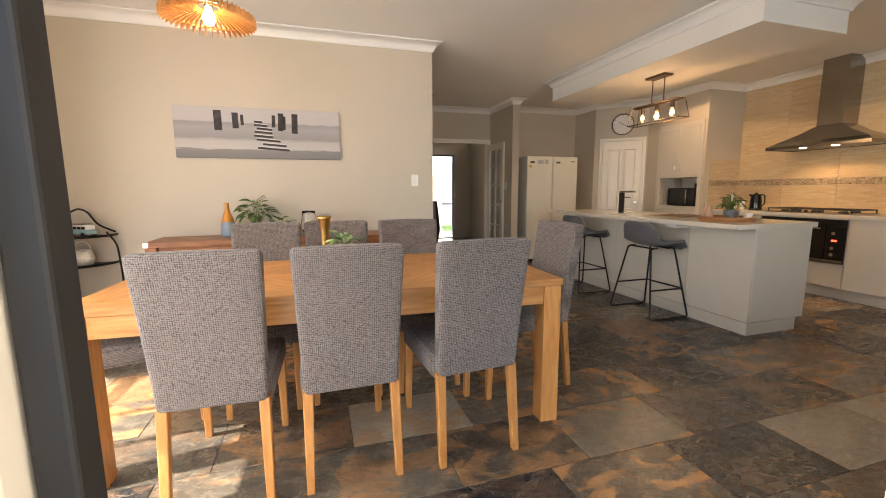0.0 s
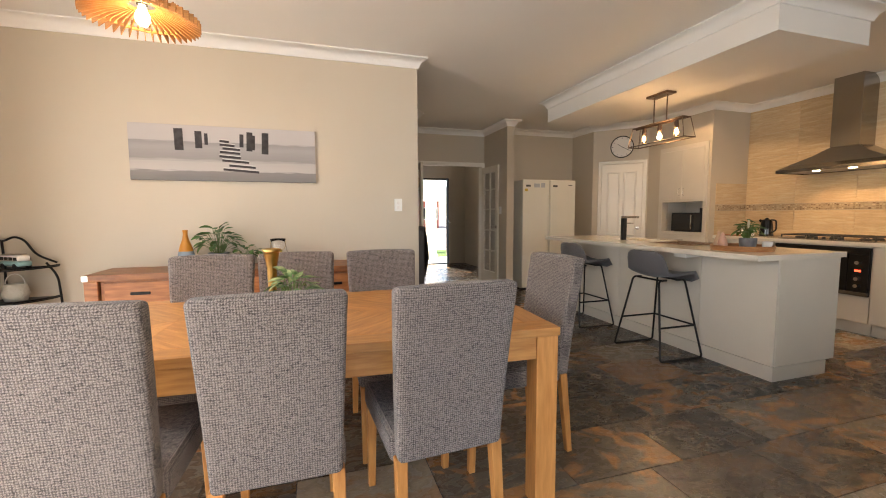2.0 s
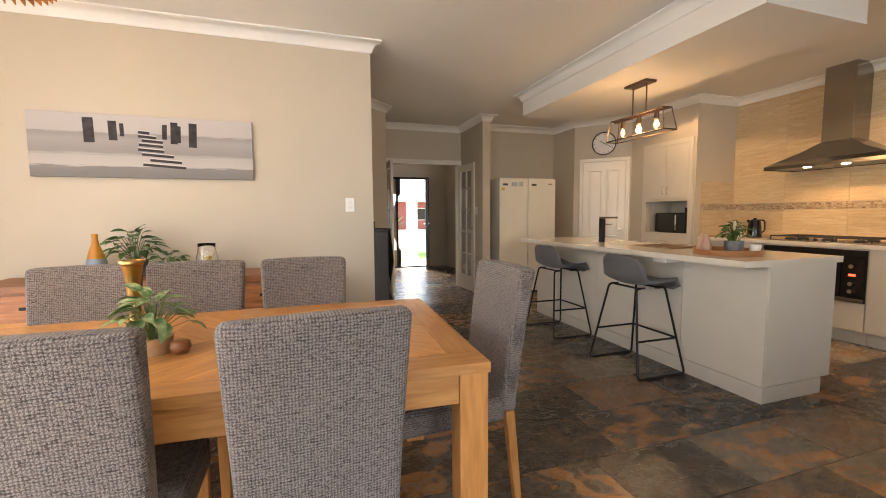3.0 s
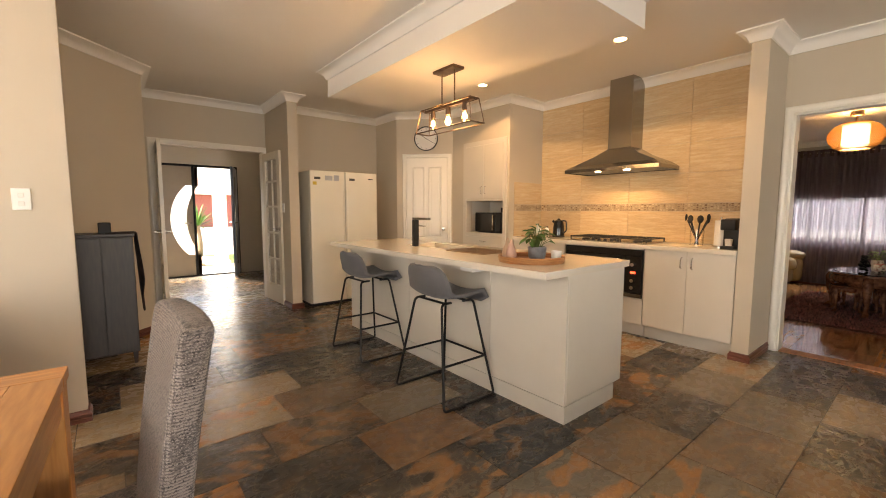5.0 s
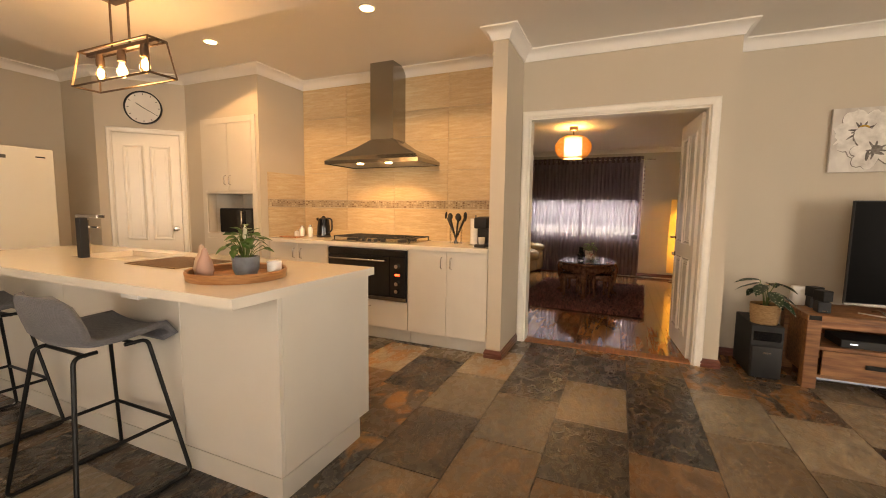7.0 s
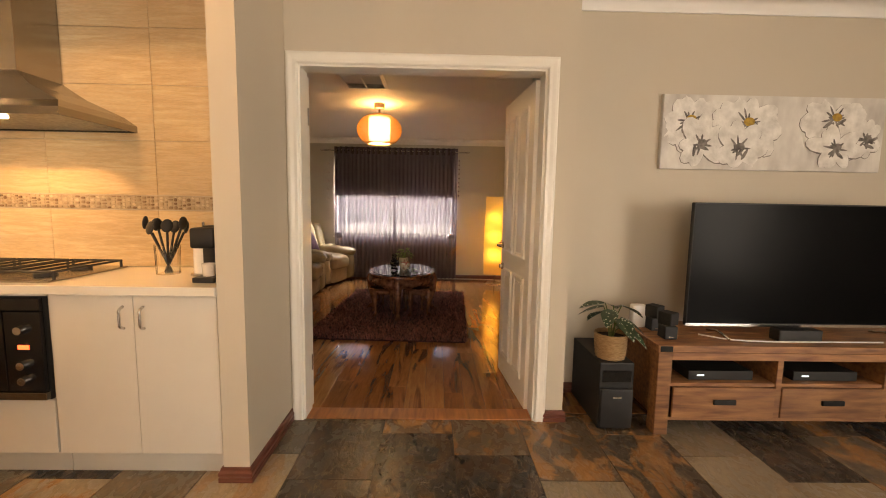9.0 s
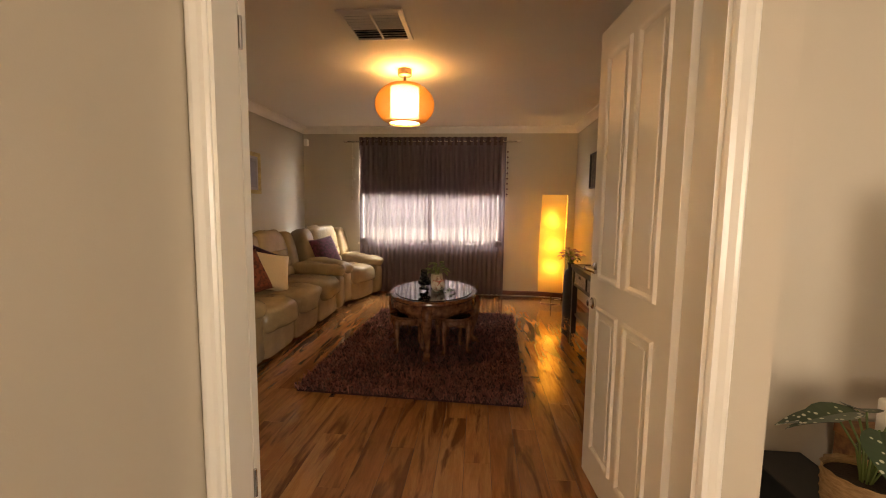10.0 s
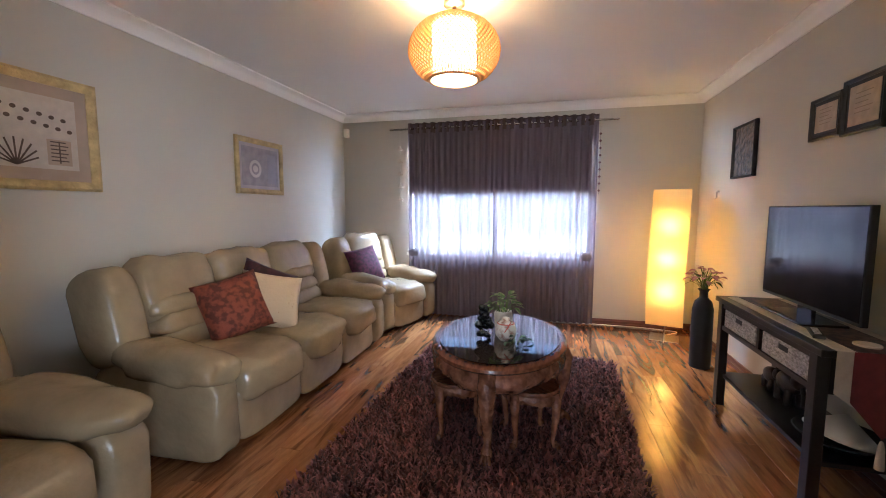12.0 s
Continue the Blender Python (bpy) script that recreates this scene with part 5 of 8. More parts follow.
pane(lathe([(0, 0), (0.055, 0), (0.06, 0.15), (0.056, 0.15), (0.051, 0.006), (0, 0.006)], 28), ut, name="jar")
rng = random.Random(4)
for i in range(7):
    a = i * 0.9
    x, y = 0.06 * math.cos(a), 0.085 * math.sin(a)
    bm = tube([(-0.2 * x, -0.2 * y, 0.008), (x, y, 0.215 + 0.012 * (i % 3))], 0.006, 6)
    q = bmesh.ops.create_uvsphere(bm, u_segments=10, v_segments=6, radius=0.027)["verts"]
    bmesh.ops.transform(bm, matrix=Matrix.Translation((1.15 * x, 1.15 * y, 0.24 + 0.012 * (i % 3))) @ Euler((0.3 * math.sin(a), 0.3 * math.cos(a), a)).to_matrix().to_4x4() @ Matrix.Diagonal((0.4, 1.0, 1.3, 1)), verts=q)
    part("utensil", bm, BLACK_MATT, ut, "black nylon utensil", 40)
pt = thing("paper_towel", "white paper towel roll on a stand", "paper towel", Matrix.Translation((5.60, 2.36, 0.9155)))
part("stand", lathe([(0, 0), (0.065, 0), (0.065, 0.01), (0.006, 0.012), (0.006, 0.27), (0, 0.275)], 24), CHROME, pt)
part("roll", lathe([(0.02, 0.013), (0.05, 0.013), (0.05, 0.24), (0.02, 0.24), (0.02, 0.013)], 28), CERAMIC, pt)
cm = thing("coffee_machine", "slim black pod coffee machine with a white cup", "coffee machine", Matrix.Translation((5.50, 2.245, 0.9155)))
part("body", box(-0.02, -0.06, 0, 0.16, 0.06, 0.26, 0.012), BLACK_MATT, cm, "", 40)
part("head", box(-0.13, -0.055, 0.16, -0.0205, 0.055, 0.255, 0.012), BLACK_MATT, cm, "", 40)
part("drip_tray", box(-0.13, -0.05, 0, -0.0205, 0.05, 0.025, 0.005), BLACK_MATT, cm)
part("cup", lathe([(0, 0.026), (0.025, 0.026), (0.03, 0.085), (0.027, 0.085), (0.022, 0.032), (0, 0.032)], 20, m=Matrix.Translation((-0.075, 0, 0))), CERAMIC, cm, "white cup", 40)

# ---- kitchen lights ----
pk = thing("kitchen_pendant", "bronze open-frame pendant with three filament bulbs", "lamp", Matrix.Translation((3.52, 3.73, 2.385)))
BRONZE = mat("brushed_bronze", (0.16, 0.11, 0.08), 0.35, 0.9, vary=0.2, scale=30)
part("ceiling_plate", box(-0.06, -0.13, -0.022, 0.06, 0.13, 0.0, 0.003), BRONZE, pk)
for y in (-0.08, 0.08):
    part("rod", tube([(0, y, -0.02), (0, y, -0.28)], 0.006, 8), BRONZE, pk)
bm = bmesh.new()
for x in (-0.07, 0.07):
    k = 0.31
    tube([(x * 0.7, -k, -0.285), (x * 0.7, k, -0.285), (x, k + 0.04, -0.475), (x, -k - 0.04, -0.475)], 0.006, 6, bm=bm, closed=True)
for y, z, x in ((-0.31, -0.285, 0.049), (0.31, -0.285, 0.049), (0.35, -0.475, 0.07), (-0.35, -0.475, 0.07)):
    tube([(-x, y, z), (x, y, z)], 0.006, 6, bm=bm)
part("frame", bm, BRONZE, pk, "open rectangular metal frame")
part("bar", box(-0.012, -0.31, -0.30, 0.012, 0.31, -0.28), BRONZE, pk)
for y in (-0.20, 0.0, 0.20):
    s = part("socket", lathe([(0, -0.30), (0.018, -0.30), (0.022, -0.33), (0.022, -0.36), (0.017, -0.365), (0, -0.365)], 16, m=Matrix.Translation((0, y, 0))), BRONZE, pk, "", 40)
    b = part("bulb", lathe([(0.010, -0.366), (0.014, -0.38), (0.026, -0.405), (0.025, -0.425), (0.013, -0.445), (0, -0.449)], 20, m=Matrix.Translation((0, y, 0))), WARM_GLASS, pk, "clear filament bulb", True)
    b.visible_shadow = False
    part("filament", lathe([(0, -0.375), (0.009, -0.385), (0.011, -0.415), (0, -0.43)], 10, m=Matrix.Translation((0, y, 0))), glow("filament", (1.0, 0.55, 0.18), 16), b, "glowing filament", True)
lamp("pendant_glow", "POINT", 2.4, Matrix.Translation((3.52, 3.73, 1.965)), WARM, radius=0.12)
for x, y in ((4.634, 2.871), (4.634, 4.46)):
    dl = thing("downlight", "lit round recessed ceiling downlight", "light", Matrix.Translation((x, y, H)), "ceiling downlights")
    part("ring", lathe([(0.046, -0.001), (0.062, -0.001), (0.060, -0.008), (0.048, -0.006), (0.046, -0.001)], 28), CERAMIC, dl)
    part("lens", lathe([(0, -0.005), (0.046, -0.005), (0.046, -0.001), (0, -0.001)], 28), glow("downlight_glow", (1.0, 0.72, 0.40), 5.0), dl, "glowing lens")
    lamp("downlight_lamp", "SPOT", 9.5, look((x, y, H - 0.012), (x, y, 0)), (1.0, 0.66, 0.36), radius=0.04).data.spot_size = radians(140)


# ---- lounge: sofas ----
LEATHER = mat("beige_leather", (0.30, 0.225, 0.13), 0.25, vary=0.16, scale=5, bump=0.6, bump_scale=15)


def cushion(cx, cy, cz, rx, ry, rz, e=0.4, bm=None, tilt=(0, 0, 0), nu=28, nv=16, crease=0.0, seed=0):
    """A soft rounded block: half sizes rx, ry, rz; e near 0 is boxy, 1 is an egg."""
    bm = bm or bmesh.new()
    m = Matrix.Translation((cx, cy, cz)) @ Euler([radians(a) for a in tilt]).to_matrix().to_4x4()

    def f(w, k):
        return math.copysign(abs(w) ** k, w)
    rings = []
    for j in range(1, nv):
        v = -math.pi / 2 + math.pi * j / nv
        ring = []
        for i in range(nu):
            u = 2 * math.pi * i / nu
            p = Vector((rx * f(math.cos(v), e) * f(math.cos(u), e), ry * f(math.cos(v), e) * f(math.sin(u), e), rz * f(math.sin(v), e)))
            if crease:
                p *= 1 + crease * noise.noise(Vector((p.x * 9 + seed, p.y * 9, p.z * 9)))
            ring.append(bm.verts.new(m @ p))
        rings.append(ring)
    lo, hi = bm.verts.new(m @ Vector((0, 0, -rz))), bm.verts.new(m @ Vector((0, 0, rz)))
    for a, b in zip(rings, rings[1:]):
        for i in range(nu):
            bm.faces.new((a[i], a[(i + 1) % nu], b[(i + 1) % nu], b[i]))
    for i in range(nu):
        bm.faces.new((rings[0][(i + 1) % nu], rings[0][i], lo))
        bm.faces.new((rings[-1][i], rings[-1][(i + 1) % nu], hi))
    return bm


def recliner(name, label, seats, seat_w, arm_w, m):
    """Padded leather recliner seats in a row: front at y = 0, back at y = 0.88, middle at x = 0."""
    s = thing(name, label, "sofa" if seats > 1 else "armchair", m, "beige leather recliner suite")
    total = seats * seat_w
    part("base", box(-total / 2, 0.06, 0.02, total / 2, 0.80, 0.35, 0.02), LEATHER, s)
    for i in range(seats):
        x = -total / 2 + seat_w * (i + 0.5)
        h = seat_w / 2
        part("foot_panel", cushion(x, 0.05, 0.195, h - 0.004, 0.055, 0.165, 0.32, crease=0.04, seed=i), LEATHER, s, "", True)
        part("seat_cushion", cushion(x, 0.28, 0.355, h - 0.002, 0.36, 0.130, 0.50, crease=0.10, seed=i + 4), LEATHER, s, "", True)
        for k, (y, z, rz) in enumerate(((0.585, 0.505, 0.075), (0.615, 0.605, 0.070), (0.645, 0.700, 0.065))):
            part("lumbar_roll", cushion(x, y, z, h - 0.012 - 0.02 * k, 0.115, rz, 0.62, tilt=(-14, 0, 0), crease=0.14, seed=i + 9 + k), LEATHER, s, "", True)
        part("back_cushion", cushion(x, 0.71, 0.765, h - 0.001, 0.135, 0.225, 0.5, tilt=(-14, 0, 0), crease=0.16, seed=i + 13), LEATHER, s, "", True)
    part("back_shell", box(-total / 2 - 0.03, 0.70, 0.05, total / 2 + 0.03, 0.80, 0.82, 0.03, 3), LEATHER, s)
    for sx in (-1, 1):
        x = sx * (total / 2 + arm_w / 2)
        part("arm", cushion(x, 0.36, 0.245, arm_w / 2 - 0.002, 0.40, 0.225, 0.36, crease=0.05, seed=sx), LEATHER, s, "", True)
        part("arm_pad", cushion(x, 0.28, 0.505, arm_w / 2 + 0.035, 0.34, 0.085, 0.72, crease=0.18, seed=sx, tilt=(5, 0, 0), nu=36, nv=20), LEATHER, s, "puffed leather arm pad", True)
        part("wing", cushion(sx * (total / 2 + 0.095), 0.70, 0.70, 0.115, 0.15, 0.26, 0.55, tilt=(-14, 0, 0), crease=0.06, seed=sx), LEATHER, s, "", True)
    return s


recliner("sofa", "three-seat beige leather recliner sofa with scatter cushions", 3, 0.565, 0.20, Matrix.Translation((8.53, 2.84, 0)))
recliner("armchair", "beige leather recliner armchair beside the window", 1, 0.54, 0.20, pose(10.12, 2.74, 0, 0, 0, -18))
recliner("armchair", "beige leather recliner armchair near the door", 1, 0.56, 0.22, pose(6.74, 2.81, 0, 0, 0, 9))
PILLOWS = [("rust", (0.24, 0.055, 0.025), 8.13, 3.235, 0.655, (-34, 64, 12)), ("plum", (0.05, 0.012, 0.022), 8.52, 3.31, 0.67, (-30, 68, -28)),
           ("cream", (0.62, 0.50, 0.34), 8.36, 3.145, 0.65, (-38, 58, -16)), ("purple", (0.09, 0.012, 0.04), 10.07, 3.24, 0.66, (-30, 66, 8))]
# (yaw, lean, spin) of each
for i, (tone, c, x, y, z, (yaw, lean, spin)) in enumerate(PILLOWS):
    p = thing("scatter_cushion", "%s patterned square scatter cushion on the leather seat" % tone, "cushion", pose(x, y, z, 0, 0, yaw) @ pose(0, 0, 0, lean, 0, 0) @ pose(0, 0, 0, 0, 0, spin))
    bm = bmesh.new()
    n = 14
    for side in (1, -1):
        g = [[bm.verts.new((0.20 * (2 * a / n - 1) * (1 - 0.06 * (1 - (2 * b / n - 1) ** 2)), 0.20 * (2 * b / n - 1) * (1 - 0.06 * (1 - (2 * a / n - 1) ** 2)), side * 0.085 * ((1 - (2 * a / n - 1) ** 2) * (1 - (2 * b / n - 1) ** 2)) ** 0.45)) for b in range(n + 1)] for a in range(n + 1)]
        for a in range(n):
            for b in range(n):
                bm.faces.new((g[a][b], g[a + 1][b], g[a + 1][b + 1], g[a][b + 1]))
    bmesh.ops.remove_doubles(bm, verts=bm.verts, dist=1e-4)
    part("cover", bm, mat(tone + "_cushion_cloth", c, 0.75, second=tuple(q * 0.45 for q in c) if tone != "cream" else (0.40, 0.22, 0.14), scale=26 if tone != "cream" else 40, contrast=(0.4, 0.55) if tone != "cream" else (0.24, 0.34), bump=0.2), p, "", True)

# ---- rug ----
rug = thing("rug", "deep shaggy burgundy-brown rug under the coffee table", "rug", pose(8.383, 1.592, 0, 0, 0, -2.6))
part("backing", box(-1.10, -0.765, 0.0, 1.10, 0.765, 0.014), mat("rug_backing", (0.045, 0.014, 0.012), 0.95), rug)
SHAG = bpy.data.materials.new("shag_pile")
SHAG.use_nodes = True
n_, l_ = SHAG.node_tree.nodes, SHAG.node_tree.links
geo, rp = n_.new("ShaderNodeNewGeometry"), n_.new("ShaderNodeValToRGB")
rp.color_ramp.elements[0].color, rp.color_ramp.elements[1].color = (0.022, 0.007, 0.007, 1), (0.30, 0.105, 0.085, 1)
l_.new(geo.outputs["Random Per Island"], rp.inputs["Fac"])
l_.new(rp.outputs["Color"], n_["Principled BSDF"].inputs["Base Color"])
n_["Principled BSDF"].inputs["Roughness"].default_value = 0.8
n_["Principled BSDF"].inputs["Sheen Weight"].default_value = 0.0
rs = np.random.RandomState(7)
N = 26000
px, py = rs.uniform(-1.11, 1.11, N), rs.uniform(-0.78, 0.78, N)
ang, ln, wd = rs.uniform(0, 2 * np.pi, N), rs.uniform(0.018, 0.040, N), rs.uniform(0.0035, 0.0075, N)
dx, dy = np.cos(ang), np.sin(ang)
hz = rs.uniform(0.022, 0.045, N)
verts = np.empty((N, 5, 3))
for k, (f, w, h) in enumerate(((0, 1, 0), (0, -1, 0), (0.5, 1, 0.8), (0.5, -1, 0.8), (1, 0, 1))):
    verts[:, k, 0] = px + dx * ln * f - dy * wd * w
    verts[:, k, 1] = py + dy * ln * f + dx * wd * w
    verts[:, k, 2] = 0.012 + hz * h
faces = []
for i in range(N):
    b = 5 * i
    faces += [(b, b + 1, b + 3, b + 2), (b + 2, b + 3, b + 4)]
me = bpy.data.meshes.new("pile")
me.from_pydata(verts.reshape(-1, 3).tolist(), [], faces)
me.materials.append(SHAG)
pile = tagged(new("pile", me), "shaggy burgundy pile of short strands", kind="stuff")
pile.parent = rug

# ---- carved coffee table with nested stools ----
CARVED = mat("carved_rosewood", (0.25, 0.10, 0.05), 0.24, second=(0.085, 0.028, 0.014), scale=22, bump=0.9, bump_scale=42)
ROSE = mat("polished_rosewood", (0.19, 0.07, 0.032), 0.18, second=(0.09, 0.03, 0.014), scale=8, stretch=(1, 6, 6))
TABLE_GLASS = mat("dark_table_glass", (0.015, 0.012, 0.013), 0.02, spec=0.8)


def carved_body(parent, rx, ry, z1, rim, apron, legs, leg_h, foot=0.05):
    k = ry / rx
    part("rim", lathe([(0, z1 - rim), (rx * 0.97, z1 - rim), (rx, z1 - rim * 0.6), (rx * 0.995, z1 - 0.006), (rx * 0.965, z1), (rx * 0.90, z1 - 0.001), (rx * 0.90, z1 - 0.008), (0, z1 - 0.008)], 64, sy=k), ROSE, parent, "polished moulded rim", 40)
    bm = bmesh.new()
    n, rows = 168, []
    for i in range(n):
        a = 2 * math.pi * i / n
        drop = apron * (0.72 + 0.28 * abs(math.cos(len(legs) * a / 2)) ** 0.7 + 0.05 * math.cos(4 * len(legs) * a))
        col = []
        for s in range(9):
            q = s / 8
            r = rx * (0.93 + 0.055 * math.sin(math.pi * q) + 0.016 * math.sin(math.pi * q) * noise.noise(Vector((14 * a, 7 * q, rx))) + 0.012 * math.cos(28 * a + 5 * q) * math.sin(2 * math.pi * q))
            col.append(bm.verts.new((r * math.cos(a), r * k * math.sin(a), z1 - rim - drop * q)))
        col.append(bm.verts.new((rx * 0.86 * math.cos(a), rx * k * 0.86 * math.sin(a), z1 - rim - drop)))
        col.append(bm.verts.new((rx * 0.86 * math.cos(a), rx * k * 0.86 * math.sin(a), z1 - rim)))
        rows.append(col)
    for a, b in zip(rows, rows[1:] + rows[:1]):
        for s in range(10):
            bm.faces.new((a[s], a[s + 1], b[s + 1], b[s]))
    part("apron", bm, CARVED, parent, "carved scalloped apron", 60)
    for a in legs:
        c, s = math.cos(a), math.sin(a)

        def at(r, z):
            return (rx * r * c, rx * k * r * s, z)
        leg = part("leg", tube([at(0.90, z1 - rim - 0.005), at(0.965, z1 - rim - apron * 0.6), at(0.96, leg_h * 0.62), at(0.90, leg_h * 0.35), at(0.87, leg_h * 0.16), at(0.93, 0.035), at(0.96, 0.012)], 0.03, 12, radii=[foot * 0.9, foot * 0.95, foot * 0.72, foot * 0.5, foot * 0.42, foot * 0.6, foot * 0.5]), CARVED, parent, "carved cabriole leg with claw foot", True)
        bm = bmesh.new()
        for w in (-0.5, 0, 0.5):
            cc, ss = math.cos(a + w * 0.9), math.sin(a + w * 0.9)
            x, y, _ = at(0.93, 0)
            tube([(x, y, 0.034), (x + cc * foot * 0.7, y + ss * foot * 0.7, 0.026), (x + cc * foot * 1.15, y + ss * foot * 1.15, 0.006)], 0.01, 8, bm=bm, radii=[foot * 0.3, foot * 0.26, foot * 0.12])
        part("claw_foot", bm, ROSE, leg, "", True)


ct = thing("coffee_table", "oval carved rosewood coffee table with a glass top", "coffee table", Matrix.Translation((8.38, 1.575, 0.045)))
carved_body(ct, 0.55, 0.39, 0.475, 0.035, 0.110, [0, math.pi / 2, math.pi, 3 * math.pi / 2], 0.40)
part("glass_top", lathe([(0, 0.4745), (0.484, 0.4745), (0.486, 0.4795), (0, 0.4805)], 64, sy=0.385 / 0.54), TABLE_GLASS, ct, "dark glass inlay reflecting the window", 30)
for a in (45, 135, 225, 315):
    x, y = 8.38 + 0.36 * math.cos(radians(a)), 1.575 + 0.27 * math.sin(radians(a))
    st = thing("nesting_stool", "small carved rosewood stool tucked under the table", "stool", pose(x, y, 0.045, 0, 0, a), "stools nested under the coffee table")
    carved_body(st, 0.165, 0.15, 0.315, 0.022, 0.055, [0.3, 1.9, 3.45, 5.0], 0.26, 0.028)
# ornaments on it
v = thing("ribbed_vase", "ribbed cream vase with a small leafy plant", "vase", Matrix.Translation((8.44, 1.56, 0.526)))
bm = lathe([(0, 0), (0.04, 0), (0.05, 0.03), (0.055, 0.10), (0.05, 0.13), (0.045, 0.13), (0.045, 0.10), (0, 0.09)], 48)
for q in bm.verts:
    a = math.atan2(q.co.y, q.co.x)
    k = 1 + 0.03 * math.cos(16 * a)
    q.co.x, q.co.y = q.co.x * k, q.co.y * k
part("body", bm, mat("cream_glaze", (0.55, 0.50, 0.40), 0.3), v, "", 60)
foliage(v, LEAF_PALE, 36, 0.05, 0.035, 0.10, 0.13, 0.11, random.Random(2))
v = thing("painted_jar", "small round painted porcelain jar with red cord", "jar", Matrix.Translation((8.28, 1.53, 0.526)))
part("body", lathe([(0, 0), (0.035, 0), (0.06, 0.035), (0.062, 0.065), (0.045, 0.10), (0.022, 0.115), (0.022, 0.13), (0, 0.13)], 32), mat("porcelain_painted", (0.60, 0.55, 0.48), 0.25, second=(0.28, 0.16, 0.12), scale=24, contrast=(0.36, 0.5)), v, "", True)
part("cord", lathe([(0.0465, 0.095), (0.050, 0.098), (0.0465, 0.101), (0.0465, 0.095)], 28, bm=tube([(-0.062, 0, 0.06), (-0.05, -0.02, 0.09), (-0.03, -0.03, 0.11)], 0.003, 6)), mat("red_cord", (0.4, 0.04, 0.02), 0.6), v, "red cord")
v = thing("lattice_vase", "black openwork ornament vase on the glass", "ornament", Matrix.Translation((8.30, 1.66, 0.526)))
rng = random.Random(6)
bm = bmesh.new()
for i in range(30):
    a, z = rng.uniform(0, 6.28), rng.uniform(0.012, 0.19)
    r = 0.028 + 0.016 * math.sin(z * 30)
    m = Matrix.Translation((r * math.cos(a), r * math.sin(a), z)) @ Matrix.Rotation(rng.uniform(0, 3), 4, "X")
    q = bmesh.ops.create_uvsphere(bm, u_segments=8, v_segments=6, radius=rng.uniform(0.014, 0.024), matrix=m)
part("body", bm, BLACK_GLOSS, v, "", True)
v = thing("vine_sprig", "dark green artificial sprig lying on the glass", "plant", Matrix.Translation((8.25, 1.47, 0.527)))
foliage(v, LEAF_DARK, 16, 0.035, 0.022, 0.09, 0.05, 0.0, random.Random(12), up=0.1)

# ---- lounge window, blind and curtain ----
lw = structure(thing("window_3", "aluminium sliding window with a view of the fence", "window", Matrix.Translation((10.71, 0, 0))))
bm = bmesh.new()
for y0, y1, z0, z1 in ((WIN_LO, WIN_LO + 0.045, WIN_B, WIN_T), (WIN_HI - 0.045, WIN_HI, WIN_B, WIN_T), (1.87, 1.93, WIN_B, WIN_T), (WIN_LO, WIN_HI, WIN_B, WIN_B + 0.05), (WIN_LO, WIN_HI, WIN_T - 0.05, WIN_T)):
    box(0.02, y0, z0, 0.07, y1, z1, bm=bm)
part("window_frame", bm, CREAM_METAL, lw)
pane(box(0.042, WIN_LO + 0.045, WIN_B + 0.05, 0.046, 1.87, WIN_T - 0.05), lw)
pane(box(0.052, 1.93, WIN_B + 0.05, 0.056, WIN_HI - 0.045, WIN_T - 0.05), lw)
part("window_sill", box(-0.03, WIN_LO - 0.02, WIN_B - 0.03, 0.10, WIN_HI + 0.02, WIN_B - 0.001, 0.004), WHITE, lw)
bl = thing("roller_blind", "brown roller blind drawn half way down", "blind", Matrix.Translation((10.69, 1.90, 0)))
part("cloth", box(-0.002, -1.03, 1.465, 0.002, 1.03, 2.09), mat("blind_cloth", (0.10, 0.065, 0.055), 0.8, vary=0.1, scale=30), bl)
part("roller", tube([(0, -1.04, 2.095), (0, 1.04, 2.095)], 0.018, 12), CREAM_METAL, bl)
part("bottom_bar", box(-0.008, -1.03, 1.45, 0.008, 1.03, 1.464, 0.003), mat("blind_bar", (0.10, 0.07, 0.06), 0.5), bl)
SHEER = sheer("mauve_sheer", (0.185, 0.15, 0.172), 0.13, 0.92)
lc = thing("curtain", "mauve-brown sheer eyelet curtain hung across the window", "curtain", Matrix.Translation((10.637, 0, 0)))
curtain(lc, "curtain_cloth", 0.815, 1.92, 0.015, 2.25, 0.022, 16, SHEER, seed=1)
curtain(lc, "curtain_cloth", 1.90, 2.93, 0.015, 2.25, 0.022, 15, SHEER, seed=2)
HEAD = mat("curtain_heading", (0.085, 0.055, 0.052), 0.8)
curtain(lc, "heading_tape", 0.815, 2.93, 2.15, 2.268, 0.031, 23, HEAD, x=-0.002, label="dense eyelet heading", seed=5)
part("rod", tube([(0, 0.68, 2.205), (0, 3.10, 2.205)], 0.011, 10), CHROME, lc, "satin metal curtain rod", True)
for y, s in ((0.68, -1), (3.10, 1)):
    part("finial", lathe([(0, 0), (0.014, 0.01), (0.010, 0.03), (0.014, 0.05), (0, 0.07)], 12, m=Matrix.Translation((0, y, 2.205)) @ Matrix.Rotation(radians(-90 * s), 4, "X")), CHROME, lc, "", True)
    part("bracket", tube([(0.072, y - s * 0.06, 2.205), (0, y - s * 0.06, 2.205)], 0.007), CHROME, lc)
for i in range(23):
    y = 0.86 + 2.03 * i / 22
    part("eyelet", lathe([(0.018, -0.003), (0.026, -0.003), (0.026, 0.003), (0.018, 0.003), (0.018, -0.003)], 16, m=Matrix.Translation((0, y, 2.205)) @ Matrix.Rotation(radians(90), 4, "X")), CHROME, lc)
